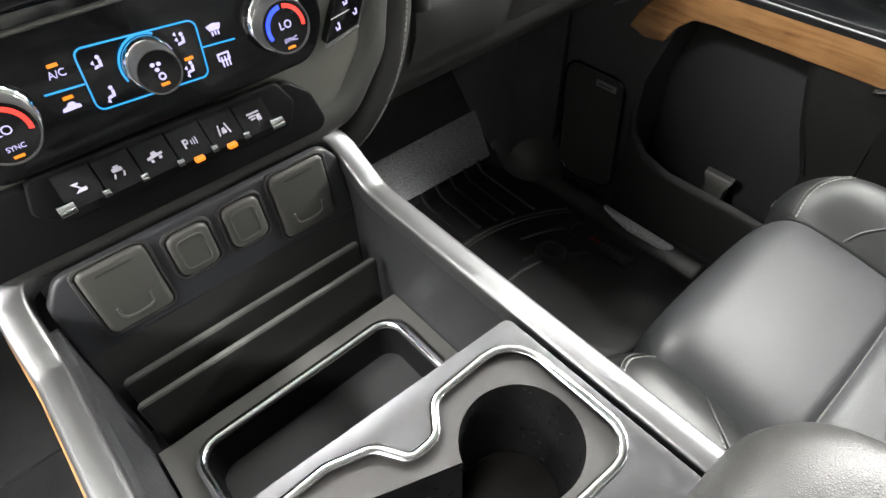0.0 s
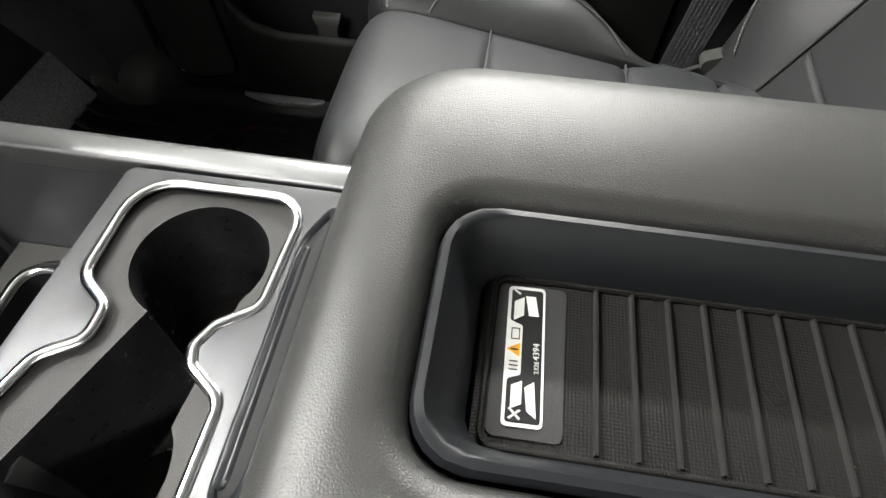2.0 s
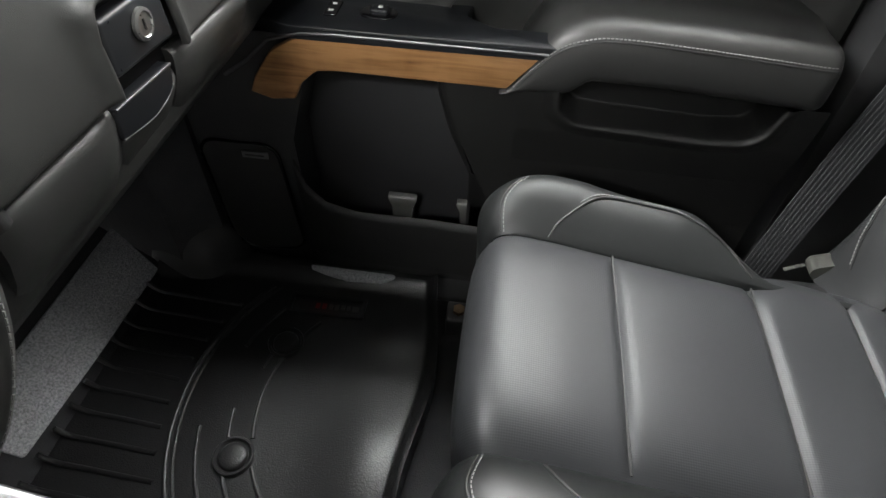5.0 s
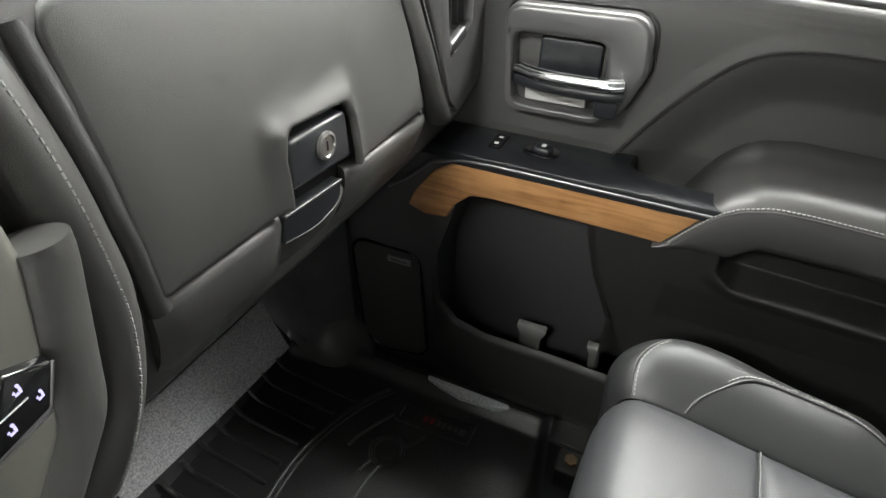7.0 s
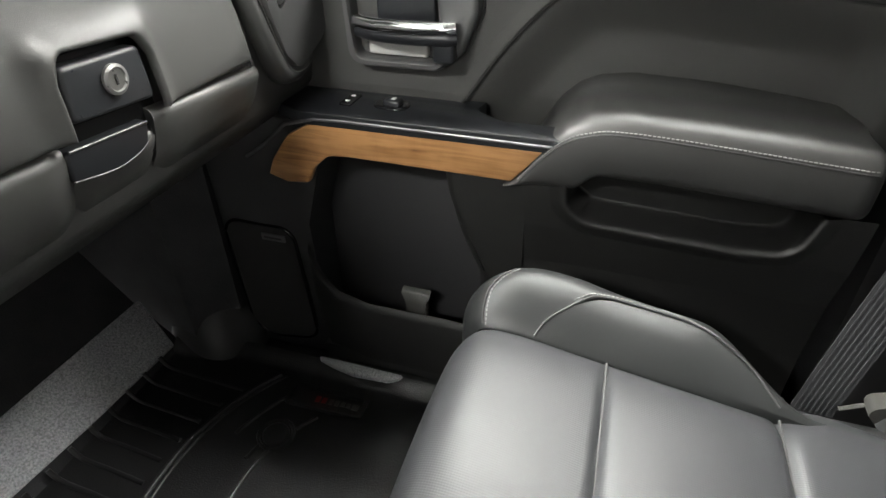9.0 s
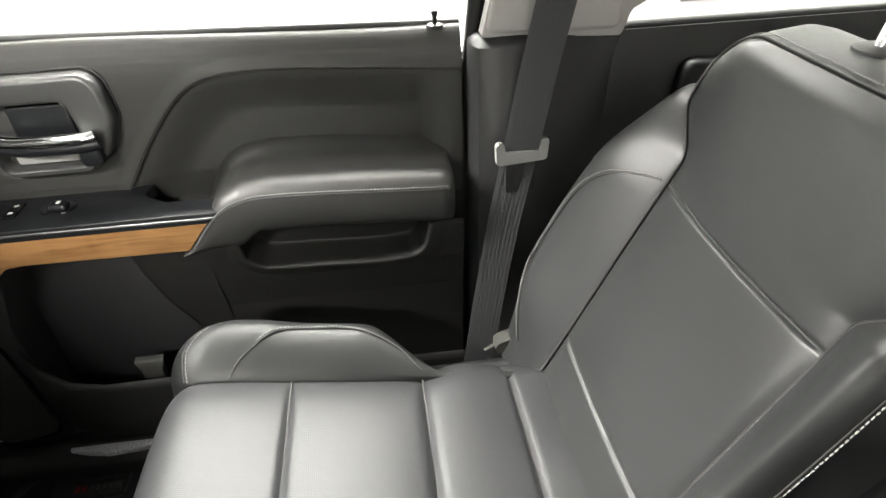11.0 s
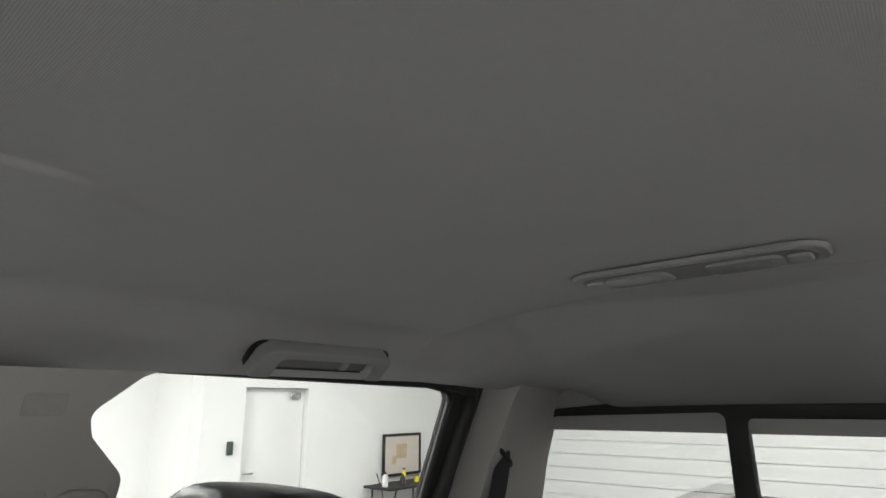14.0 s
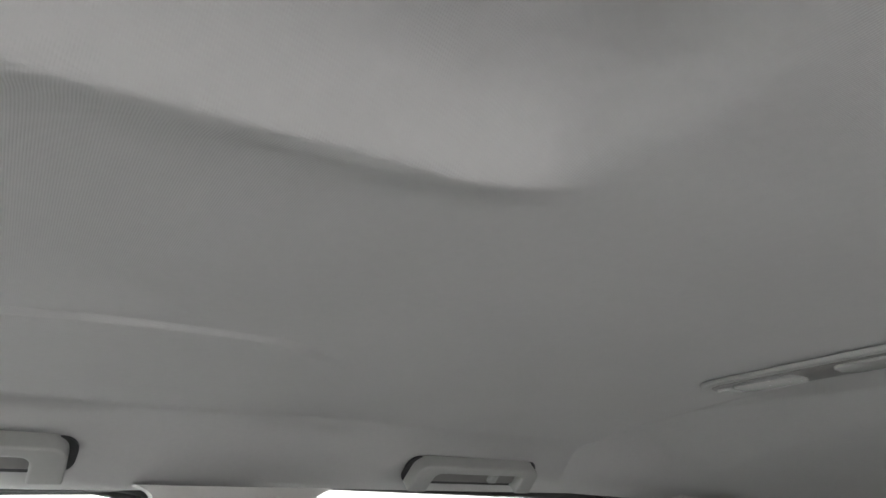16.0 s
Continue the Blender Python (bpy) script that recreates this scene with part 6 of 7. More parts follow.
for ax, az in ((-0.0407, 0.6801), (-0.0421, 0.6605), (0.0345, 0.6572)):
    part("key_light", bars([(ax - 0.0030, az - 0.0010, ax + 0.0030, az + 0.0010)], GM), AMBER, cs)
knob(0.0830, 0.7300, 0.0140, 0.020, "radio_knob", "black radio knob with a chrome rim")
lettering("BACK", 0.0046, CS @ Matrix.Translation((0.0448, 0.7243, 0.0124)), GLYPH, cs)
part("back_arrow", mark([[(0.0362, 0.7243), (0.0385, 0.7260), (0.0385, 0.7226)]], CS @ Matrix.Translation((0, 0, 0.0122))), GLYPH, cs)
shw = part("seat_heat_panel", slab(fillet([(0.1610, 0.6645), (0.1840, 0.6560), (0.1710, 0.6335), (0.1365, 0.6270), (0.1480, 0.6460)], 0.0025), 0.009, CS @ Matrix.Translation((0, 0, -0.007)), 0.002), GLOSS, cs, "gloss black seat heater switches")
part("panel_edge", tube([CS @ Vector((x, z, 0.0012)) for x, z in ((0.1835, 0.6552), (0.1712, 0.6340), (0.1372, 0.6275))], 0.0011, 8), SATIN, shw, "bright edge of the switch panel")
part("panel_edge", tube([CS @ Vector((x, z, 0.002)) for x, z in ((0.1370, 0.6262), (0.1710, 0.6325))], 0.0009, 6), CHROME, shw)
SM = CS @ Matrix.Translation((0, 0, 0.0022))
part("seat_glyph", mark(seated(0.1640, 0.6538, 0.75) + seated(0.1530, 0.6378, 0.75) + seated(0.1708, 0.6440, 0.65), SM), GLYPH, shw)
part("divider", mark([[(0.1480, 0.6450), (0.1655, 0.6472), (0.1655, 0.6478), (0.1480, 0.6456)]], SM), LABEL_WHITE, shw)
# black lower fascia and the row of toggle keys
part("lower_fascia", slab(fillet([(-0.170, 0.600, 0.01), (-0.105, 0.619, 0.02), (0.098, 0.614, 0.012), (0.114, 0.600, 0.012), (0.124, 0.566, 0.01), (-0.170, 0.566, 0.01)], 0.01, 5), 0.007, CS @ Matrix.Translation((0, 0, -0.004)), 0.002), KEY_BLACK, cs, "black lower fascia")
tr2 = part("toggle_tray", slab(fillet([(-0.088, 0.6235), (0.088, 0.6185), (0.098, 0.600), (0.090, 0.582), (-0.080, 0.586), (-0.096, 0.600)], 0.008), 0.005, CS, 0.002), KEY_BLACK, cs, "black tray behind the toggle keys")
MARKS = [
    [[(-0.004, 0.003), (0.001, 0.003), (0.001, 0.0018), (-0.0026, 0.0018)], [(-0.0026, 0.0018), (-0.001, 0.0018), (0.0016, -0.001), (0.0, -0.001)], [(-0.003, -0.0034), (0.0042, -0.0034), (0.0042, -0.001), (0.0, -0.001)]],
    [quad(-0.0032, 0.0, 0.0032, 0.0026), quad(-0.0018, 0.0026, 0.0018, 0.0040), [(-0.0030, -0.0008), (-0.0018, -0.0008), (-0.0030, -0.0040), (-0.0042, -0.0040)], [(0.0030, -0.0008), (0.0042, -0.0008), (0.0030, -0.0040), (0.0018, -0.0040)]],
    [[(-0.0054, -0.0012), (0.0054, 0.0002), (0.0054, 0.0018), (0.0020, 0.0016), (0.0010, 0.0038), (-0.0016, 0.0034), (-0.0024, 0.0012), (-0.0054, 0.0008)], quad(-0.0038, -0.0034, -0.0018, -0.0014), quad(0.0020, -0.0026, 0.0040, -0.0006)],
    [quad(-0.0048, -0.0030, -0.0036, 0.0034), quad(-0.0036, 0.0022, -0.0014, 0.0034), quad(-0.0036, -0.0004, -0.0014, 0.0008), quad(-0.0020, 0.0008, -0.0009, 0.0022), quad(0.0004, -0.0018, 0.0012, 0.0014), quad(0.0022, -0.0022, 0.0030, 0.0020), quad(0.0040, -0.0026, 0.0048, 0.0026)],
    [[(-0.0046, -0.0038), (-0.0034, -0.0038), (-0.0020, 0.0038), (-0.0030, 0.0038)], [(0.0046, -0.0038), (0.0034, -0.0038), (0.0020, 0.0038), (0.0030, 0.0038)], quad(-0.0018, -0.0030, 0.0018, -0.0008), quad(-0.0011, -0.0008, 0.0011, 0.0010)],
    [quad(-0.0050, 0.0022, 0.0046, 0.0036), quad(-0.0044, 0.0002, 0.0010, 0.0014), quad(-0.0034, -0.0018, 0.0004, -0.0006), quad(0.0012, -0.0036, 0.0046, 0.0012)],
]
for k in range(6):
    kx = -0.0640 + 0.0247 * k
    dz = 0.0022 - 0.00098 * k
    key = part("toggle_key", loft([[CS @ Vector((kx + u, v + dz, w)) for u, v, w in ((-0.0116, 0.6180, a), (0.0116, 0.6180, a), (0.0116, 0.6020, b), (-0.0116, 0.6020, b))] for a, b in ((0.002, 0.002), (0.0078, 0.0215), (0.0085, 0.0225))]), KEY_BLACK, tr2, "gloss black toggle key")
    part("key_glyph", mark(MARKS[k], Matrix.Translation(CS @ Vector((kx, 0.6105 + dz, 0.0158))) @ Matrix(((1, 0, 0, 0), (0, 0.64, -0.77, 0), (0, 0.77, 0.64, 0), (0, 0, 0, 1)))), KEY_PRINT, key)
    if k in (3, 4):
        zl = 0.6020 + dz
        part("key_light", box(kx - 0.0035, cz(zl) - 0.0255, zl - 0.0022, kx + 0.0035, cz(zl) - 0.021, zl + 0.0010, 0.0008), AMBER, key)
for k in range(7):
    ex = -0.0764 + 0.0247 * k
    zb = 0.6060 - 0.00098 * k
    w = 0.0022 if 0 < k < 6 else 0.0050
    part("chrome_bead", tube([(ex - w, cz(zb) - 0.0215, zb), (ex + w, cz(zb) - 0.0215, zb)], 0.0030 if 0 < k < 6 else 0.0046, 12), CHROME, tr2)

# ---- centre console ----
con = holder("centre_console", "black centre console with satin silver rails and chrome-edged cup holders", "console", (0, 0.5, 0.0))
for s in (-1, 1):
    part("side_panel", slab(fillet([(0.27, -0.01), (0.84, -0.01), (0.86, 0.53), (0.765, 0.525, 0.02), (0.71, 0.500, 0.02), (0.27, 0.505)], 0.004), 0.013, on_door(0.136 if s > 0 else -0.131), 0.0), PLASTIC_BLUE, con)
    part("inner_wall", slab(fillet([(0.50, 0.36), (0.745, 0.36), (0.748, 0.522), (0.715, 0.510), (0.50, 0.510)], 0.004), 0.006, on_door(0.128 if s > 0 else -0.124), 0.0), WALL_SATIN, con, "satin grey inner wall")
part("wood_edge", tube([(-0.1495, 0.30, 0.484), (-0.1505, 0.55, 0.486), (-0.1505, 0.72, 0.489), (-0.1505, 0.80, 0.512)], 0.0070, 12), WOOD, con, "walnut side strip")
# satin rail: one hoop that runs up both sides and over the front
rail = curve_points([(0.1295, 0.335, 0.5190), (0.1295, 0.45, 0.5195), (0.1300, 0.58, 0.5200), (0.1305, 0.690, 0.5205), (0.1310, 0.715, 0.5225), (0.1310, 0.735, 0.5330), (0.1290, 0.762, 0.5480), (0.116, 0.7745, 0.5545), (0.09, 0.777, 0.5560), (0.0, 0.778, 0.5580)], 8)
rail = rail + [Vector((-p.x - 0.0085 * smooth(0.06, 0.125, p.x), p.y, p.z)) for p in reversed(rail[:-1])]
rings = []
for i, p in enumerate(rail):
    t = (rail[min(i + 1, len(rail) - 1)] - rail[max(i - 1, 0)]).normalized()
    side = Vector((t.y, -t.x, 0)).normalized()
    wd = 0.0108 - 0.002 * smooth(0.12, 0.09, abs(p.x))
    prof = [(-wd, -0.014), (-wd, -0.0012), (-wd + 0.0009, 0.0010), (-wd + 0.0030, 0.0021), (0, 0.0026), (wd - 0.0055, 0.0021), (wd - 0.0020, 0.0008), (wd - 0.0004, -0.0018), (wd, -0.016)]
    rings.append([p + side * a + Vector((0, 0, b)) for a, b in prof])
part("rail", loft(rings), SATIN, con, "satin silver rail", sharp=60)
part("storage_floor", box(-0.122, 0.50, 0.355, 0.122, 0.75, 0.362), PLASTIC, con)
# face with four socket caps
face = fillet([(-0.124, 0.480, 0.004), (0.124, 0.480, 0.004), (0.122, 0.535, 0.015), (0.108, 0.5545, 0.016), (-0.108, 0.5545, 0.016), (-0.122, 0.535, 0.015)], 0.01, 5)
FP = on_dash(0.752, 0.12, 0.52)
sf = part("socket_panel", slab(face, 0.006, FP, 0.003), surface("socket_panel_black", (0.030, 0.031, 0.035), 0.40, vary=0.08), con, "smooth black socket panel")
part("under_socket", box(-0.122, 0.742, 0.36, 0.122, 0.756, 0.485), PLASTIC_DEEP, con)
for x0, x1, z0, z1, big in ((-0.098, -0.049, 0.492, 0.553, 1), (-0.036, -0.003, 0.506, 0.546, 0), (0.009, 0.041, 0.506, 0.546, 0), (0.053, 0.104, 0.490, 0.552, 1)):
    cap = part("socket_cap", slab(rrect(x0, z0, x1, z1, 0.006 if big else 0.008), 0.0105, FP, 0.0035, 4), PLASTIC_GREY, sf, "grey flip cap")
    part("cap_rim", tube([FP @ Vector((x, z, 0.0065)) for x, z in rrect(x0 - 0.002, z0 - 0.002, x1 + 0.002, z1 + 0.002, 0.008)], 0.0018, 6, True), PLASTIC_DEEP, cap)
    if big:
        u = curve_points([(x0 + 0.012, z0 + 0.022, 0), (x0 + 0.013, z0 + 0.013, 0), (x0 + 0.019, z0 + 0.010, 0), (x1 - 0.019, z0 + 0.010, 0), (x1 - 0.013, z0 + 0.013, 0), (x1 - 0.012, z0 + 0.022, 0)], 5)
        part("cap_ridge", tube([FP @ Vector((p.x, p.y, 0.0106)) for p in u], 0.0012, 6), PLASTIC_GREY, cap)
        part("cap_slit", slab(rrect((x0 + x1) / 2 - 0.013, z1 - 0.008, (x0 + x1) / 2 + 0.013, z1 - 0.0065, 0.0005), 0.0004, FP @ Matrix.Translation((0, 0, 0.0105))), PLASTIC_DEEP, cap)
    else:
        part("cap_ridge", tube([FP @ Vector((x, z, 0.0104)) for x, z in rrect(x0 + 0.006, z0 + 0.007, x1 - 0.006, z1 - 0.006, 0.005)], 0.0010, 6, True), PLASTIC_GREY, cap)
for ry in (0.7305, 0.7025):
    dr = part("divider_rib", loft([[(x, ry + 0.005 - e, 0.36), (x, ry + 0.0036 - e, 0.4480 - dz), (x, ry + 0.0026 - e * 0.7, 0.4506 - dz), (x, ry + 0.0008, 0.4516 - dz), (x, ry - 0.0014, 0.4512 - dz), (x, ry - 0.0034 + e, 0.4486 - dz), (x, ry - 0.005 + e, 0.36)] for x, e, dz in ((-0.1135, 0.003, 0.004), (-0.1125, 0.0012, 0.0012), (-0.109, 0.0, 0.0), (0.109, 0.0, 0.0), (0.1125, 0.0012, 0.0012), (0.1135, 0.003, 0.004))]), FIN, con, "tall divider rib")
    # strip added on the rib's top to paint its lit edge
    part("rib_top", loft([[(x, ry + 0.0022 - e, 0.4507 - dz), (x, ry + 0.0016 - e, 0.4524 - dz), (x, ry - 0.0020 + e, 0.4522 - dz), (x, ry - 0.0032 + e, 0.4500 - dz)] for x, e, dz in ((-0.1125, 0.0008, 0.0016), (-0.109, 0.0, 0.0), (0.109, 0.0, 0.0), (0.1125, 0.0008, 0.0016))]), FIN_TOP, dr, "paler grey top edge, a painted highlight")
# open bin with a chrome edge
bin_i = rrect(-0.096, 0.543, 0.096, 0.666, 0.016, 6)
part("bin_deck", slab([(-0.121, 0.50), (0.121, 0.50), (0.121, 0.690), (-0.121, 0.690)], 0.010, on_top(0.392), 0.0, 2, [bin_i]), BIN_GREY, con, "grey bin surround")
part("bin_trim", tube([(x, y, 0.4045) for x, y in rrect(-0.100, 0.539, 0.100, 0.670, 0.020, 6)], 0.0042, 10, True, flat=0.7), CHROME, con, "chrome bin edge")
part("bin_well", loft([[(x, y, 0.402) for x, y in bin_i], [(x * 0.97, 0.605 + (y - 0.605) * 0.97, 0.34) for x, y in bin_i], [(x * 0.94, 0.605 + (y - 0.605) * 0.94, 0.262) for x, y in bin_i], [(x * 0.01, 0.605 + (y - 0.605) * 0.01, 0.260) for x, y in bin_i]], caps=False), KEY_BLACK, con, "black bin well")
# cup holder deck
cups = [(0.056, 0.470), (-0.056, 0.477)]
loopc = [(0.104, 0.5245, 0.026), (0.034, 0.5245, 0.016), (0.019, 0.504, 0.010), (0.000, 0.504, 0.010), (-0.012, 0.524, 0.014), (-0.040, 0.533, 0.02), (-0.106, 0.533, 0.026),
         (-0.106, 0.4280, 0.022), (-0.020, 0.4275, 0.012), (-0.006, 0.447, 0.009), (0.004, 0.4505, 0.008), (0.017, 0.444, 0.010), (0.030, 0.425, 0.012), (0.104, 0.4215, 0.022)]
ring_c = fillet(loopc, 0.01, 5)
deck_o = fillet([(-0.1115, 0.36), (0.1115, 0.36), (0.1115, 0.5355, 0.006), (-0.1115, 0.5475, 0.006)], 0.003, 4)
part("cup_deck", slab(deck_o, 0.020, on_top(0.505), 0.008, 5, [ring_c]), DECK_SATIN, con, "satin silver cup deck")
part("deck_front", loft([[(0.1175, 0.5335, z), (-0.1175, 0.5455, z), (-0.1175, 0.515, z), (0.1175, 0.505, z)] for z in (0.36, 0.46, 0.512)]), SATIN_DARK, con, "grey front face under the cup deck")
part("cup_trim", tube([(x, y, 0.5245) for x, y in ring_c], 0.0034, 12, True, flat=0.6), CHROME, con, "chrome trim round the cup holders")


def cup_outline(n=40):
    """Joined outline of the two round wells with a narrow gap between them."""
    pts = []
    r = 0.0375
    for k in range(n + 1):
        a = radians(-125 + 283 * k / n)
        pts.append((cups[0][0] + r * math.cos(a), cups[0][1] + r * math.sin(a)))
    for k in range(n + 1):
        a = radians(96 + 210 * k / n)
        pts.append((cups[1][0] + r * math.cos(a), cups[1][1] + r * math.sin(a)))
    return pts


well = cup_outline()
part("cup_insert", slab([(x * 0.985, 0.475 + (y - 0.475) * 0.985) for x, y in ring_c], 0.008, on_top(0.512), 0.0, 2, [well]), INSERT, con, "grey rubber cup insert")
part("cup_well", loft([[(x, y, 0.520) for x, y in well], [(x, y, 0.516) for x, y in well], [(x * 0.985, 0.473 + (y - 0.473) * 0.98, 0.47) for x, y in well], [(x * 0.96, 0.473 + (y - 0.473) * 0.94, 0.428) for x, y in well], [(x * 0.9, 0.473 + (y - 0.473) * 0.8, 0.425) for x, y in well], [(x * 0.9, 0.473, 0.4245) for x, y in well]], caps=False), CUP_BLACK, con, "glossy black cup wells")
for cx, cy in cups:
    part("cup_floor", lathe([(0.033, 0.426), (0.033, 0.430), (0.029, 0.4305), (0.001, 0.4305)], (cx, cy, 0), n=32), RUBBER, con)

# ---- armrest lid behind the cup holders ----
al = holder("console_armrest", "padded vinyl console armrest with a ribbed phone tray", "armrest", (0, 0.1, 0.0))
HW = 0.160

def ray_ring(outline, angles, c):
    """Where rays from c meet a convex outline."""
    out = []
    for a in angles:
        d = Vector((math.cos(a), math.sin(a)))
        best = None
        for p, q in zip(outline, outline[1:] + outline[:1]):
            p, q = Vector(p) - c, Vector(q) - c
            e = q - p
            den = d.x * e.y - d.y * e.x
            if abs(den) < 1e-12:
                continue
            t = (p.x * e.y - p.y * e.x) / den
            u = (p.x * d.y - p.y * d.x) / den
            if t > 0 and -1e-6 <= u <= 1 + 1e-6:
                best = t if best is None else min(best, t)
        out.append(tuple(c + d * best))
    return out


angs = [2 * math.pi * k / 160 for k in range(160)]
CC = Vector((-0.003, 0.20))
def lid_ring(inset, z):
    o = rrect(-HW + inset, -0.22 + inset, HW - inset, 0.387 - inset * 0.85, max(0.012, 0.055 - inset * 0.4), 10)
    return [(x, y, z - 0.004 * (x / HW) ** 2) for x, y in ray_ring(o, angs, CC)]


def tray_ring(grow, z, front=0.0):
    o = rrect(-0.056 - grow, 0.085 - grow, 0.050 + grow, 0.334 + grow - front, 0.022 + grow * 0.7, 8)
    return [(x, y, z) for x, y in ray_ring(o, angs, CC)]


lid = [lid_ring(0.004, 0.530), lid_ring(0.0, 0.545), lid_ring(0.0, 0.560), lid_ring(0.0015, 0.575), lid_ring(0.006, 0.589), lid_ring(0.013, 0.599), lid_ring(0.023, 0.6060), lid_ring(0.038, 0.6090)]
lid += [tray_ring(0.012, 0.6085), tray_ring(0.006, 0.6065), tray_ring(0.002, 0.602), tray_ring(0.0, 0.596)]
part("lid_pad", loft(lid, caps=False), VINYL, al, "soft grained lid pad", sharp=60)
tray = [tray_ring(-0.0005, 0.600), tray_ring(-0.002, 0.6045), tray_ring(-0.005, 0.6050), tray_ring(-0.007, 0.603), tray_ring(-0.0150, 0.582, 0.002), tray_ring(-0.0165, 0.5785, 0.0025)]
part("tray_rim", loft(tray, caps=False), TRAY_BLACK, al, "smooth black tray rim", sharp=50)
tf = rrect(-0.040, 0.101, 0.034, 0.313, 0.006)
mt = part("tray_mat", slab(tf, 0.004, on_top(0.5735), 0.0), RUBBER, al, "ribbed black rubber tray mat")
part("mat_edge", tube([(x, y, 0.5785) for x, y in rrect(-0.0385, 0.103, 0.0330, 0.3095, 0.006)], 0.0012, 6, True), RUBBER, mt)
for k in range(11):
    ry = 0.2680 - 0.01445 * k
    part("rib", loft([[(x, ry + 0.0012, 0.5772), (x, ry + 0.0005, 0.5796), (x, ry - 0.0005, 0.5796), (x, ry - 0.0012, 0.5772)] for x in (-0.036, 0.032)]), RIB_RUBBER, mt)
part("round_mark", tube([(0.0035 * math.cos(a) - 0.003, 0.202 + 0.0035 * math.sin(a), 0.5777) for a in [2 * math.pi * k / 20 for k in range(20)]], 0.0003, 5, True), RUBBER, mt)
part("smooth_pad", slab(rrect(-0.034, 0.280, 0.030, 0.3075, 0.003), 0.0006, on_top(0.5775)), PLASTIC, mt)
# warning label: white rounded sheet with black fields and small pictograms
LB = Matrix.Translation((0.0, 0.2955, 0.5783)) @ Matrix.Rotation(radians(1.5), 4, "Z")
lb = part("warning_label", slab(rrect(-0.030, -0.0075, 0.029, 0.0075, 0.002), 0.0003, LB), LABEL_WHITE, al, "white and black warning label")
L2 = LB @ Matrix.Translation((0, 0, 0.0003))
part("label_field", slab(fillet([(-0.0285, -0.0065), (0.0275, -0.0065), (0.0275, 0.0062), (0.013, 0.0062), (0.011, 0.0012), (-0.010, 0.0012), (-0.012, 0.0062), (-0.0285, 0.0062)], 0.0012, 3), 0.0002, L2), LABEL_BLACK, lb)
L3 = LB @ Matrix.Translation((0, 0, 0.0005))
for quad in ([(0.0155, -0.005), (0.0245, -0.0035), (0.0245, 0.0005), (0.0155, -0.001)], [(0.0130, 0.005), (0.0215, 0.005), (0.024, 0.001), (0.0155, 0.001)],
             [(-0.0265, -0.005), (-0.0125, -0.004), (-0.0150, -0.0005), (-0.0240, -0.0015)], [(-0.0235, 0.0045), (-0.0145, 0.0045), (-0.0125, 0.0005), (-0.0215, 0.0005)],
             [(-0.0240, 0.0005), (-0.0235, 0.0012), (-0.0270, 0.0052), (-0.0275, 0.0045)], [(-0.0270, 0.0005), (-0.0230, 0.0046), (-0.0235, 0.0052), (-0.0275, 0.0012)], [(0.0256, 0.0024), (0.0275, 0.0050), (0.0270, 0.0055), (0.0250, 0.0030)]):
    part("label_picture", slab(quad, 0.0002, L3), LABEL_WHITE, lb)
for rect in ((0.0045, 0.0022, 0.0095, 0.0026), (0.0045, 0.0052, 0.0095, 0.0056), (0.0045, 0.0022, 0.0049, 0.0056), (0.0091, 0.0022, 0.0095, 0.0056), (-0.0085, 0.0025, -0.0080, 0.0058), (-0.0068, 0.0025, -0.0063, 0.0058), (-0.0051, 0.0025, -0.0046, 0.0058)):
    part("label_picture", bars([rect], L3, 0.0002), LABEL_BLACK, lb)
part("label_warning", slab([(-0.0028, 0.0020), (0.0030, 0.0020), (0.0001, 0.0070)], 0.0002, L3), AMBER_PRINT, lb)
part("label_warning_mark", bars([(-0.0002, 0.0026, 0.0004, 0.0055)], L3 @ Matrix.Translation((0, 0, 0.0002)), 0.0001), LABEL_BLACK, lb)
lettering("4394", 0.0036, L3 @ Matrix.Translation((0.0, -0.0045, 0.0)), LABEL_WHITE, lb)
lettering("2326", 0.0026, L3 @ Matrix.Translation((-0.0066, -0.0047, 0.0)), LABEL_WHITE, lb)
# front latch
part("latch_housing", loft([[(x, y, z) for y, z in ((0.372, 0.526), (0.4060, 0.526), (0.4065, 0.5385), (0.4055, 0.5430), (0.3835, 0.5740), (0.372, 0.5775))] for x in (-0.070, -0.066, 0.059, 0.063)]), PLASTIC_BLUE, al, "smooth black latch housing")
LR = Matrix(((-1, 0, 0, 0.0), (0, -0.5780, 0.8160, 0.4065), (0, 0.8160, 0.5780, 0.5435), (0, 0, 0, 1)))
part("latch_plate", slab(rrect(-0.058, 0.003, 0.066, 0.038, 0.010), 0.002, LR @ Matrix.Translation((0, 0, -0.0005)), 0.0006), PLASTIC_DEEP, al, "black plate inside the latch rim")
part("latch_rim", tube([LR @ Vector((x, v, 0.0010)) for x, v in rrect(-0.061, 0.0, 0.069, 0.041, 0.013)], 0.0030, 10, True), PLASTIC_BLUE, al, "smooth latch rim")
part("latch_tab", slab(rrect(-0.050, 0.004, 0.062, 0.017, 0.004), 0.004, LR, 0.0015), PLASTIC_BLUE, al, "latch tab")
part("body", loft([[(x, y, z) for x, y in rrect(-0.137, -0.21, 0.137, 0.372, 0.03, 6)] for z in (0.0, 0.30, 0.50, 0.540)]), PLASTIC_BLUE, al, "black armrest box")

# ---- floor mat ----
fm = holder("floor_mat", "black moulded rubber floor mat with raised ribs and knobs", "floor mat", (0.5, 0.85, 0.0))
MX0, MX1, MY0, MY1 = 0.215, 0.742, 0.575, 1.118
nx, ny = 110, 110
mb = bmesh.new()
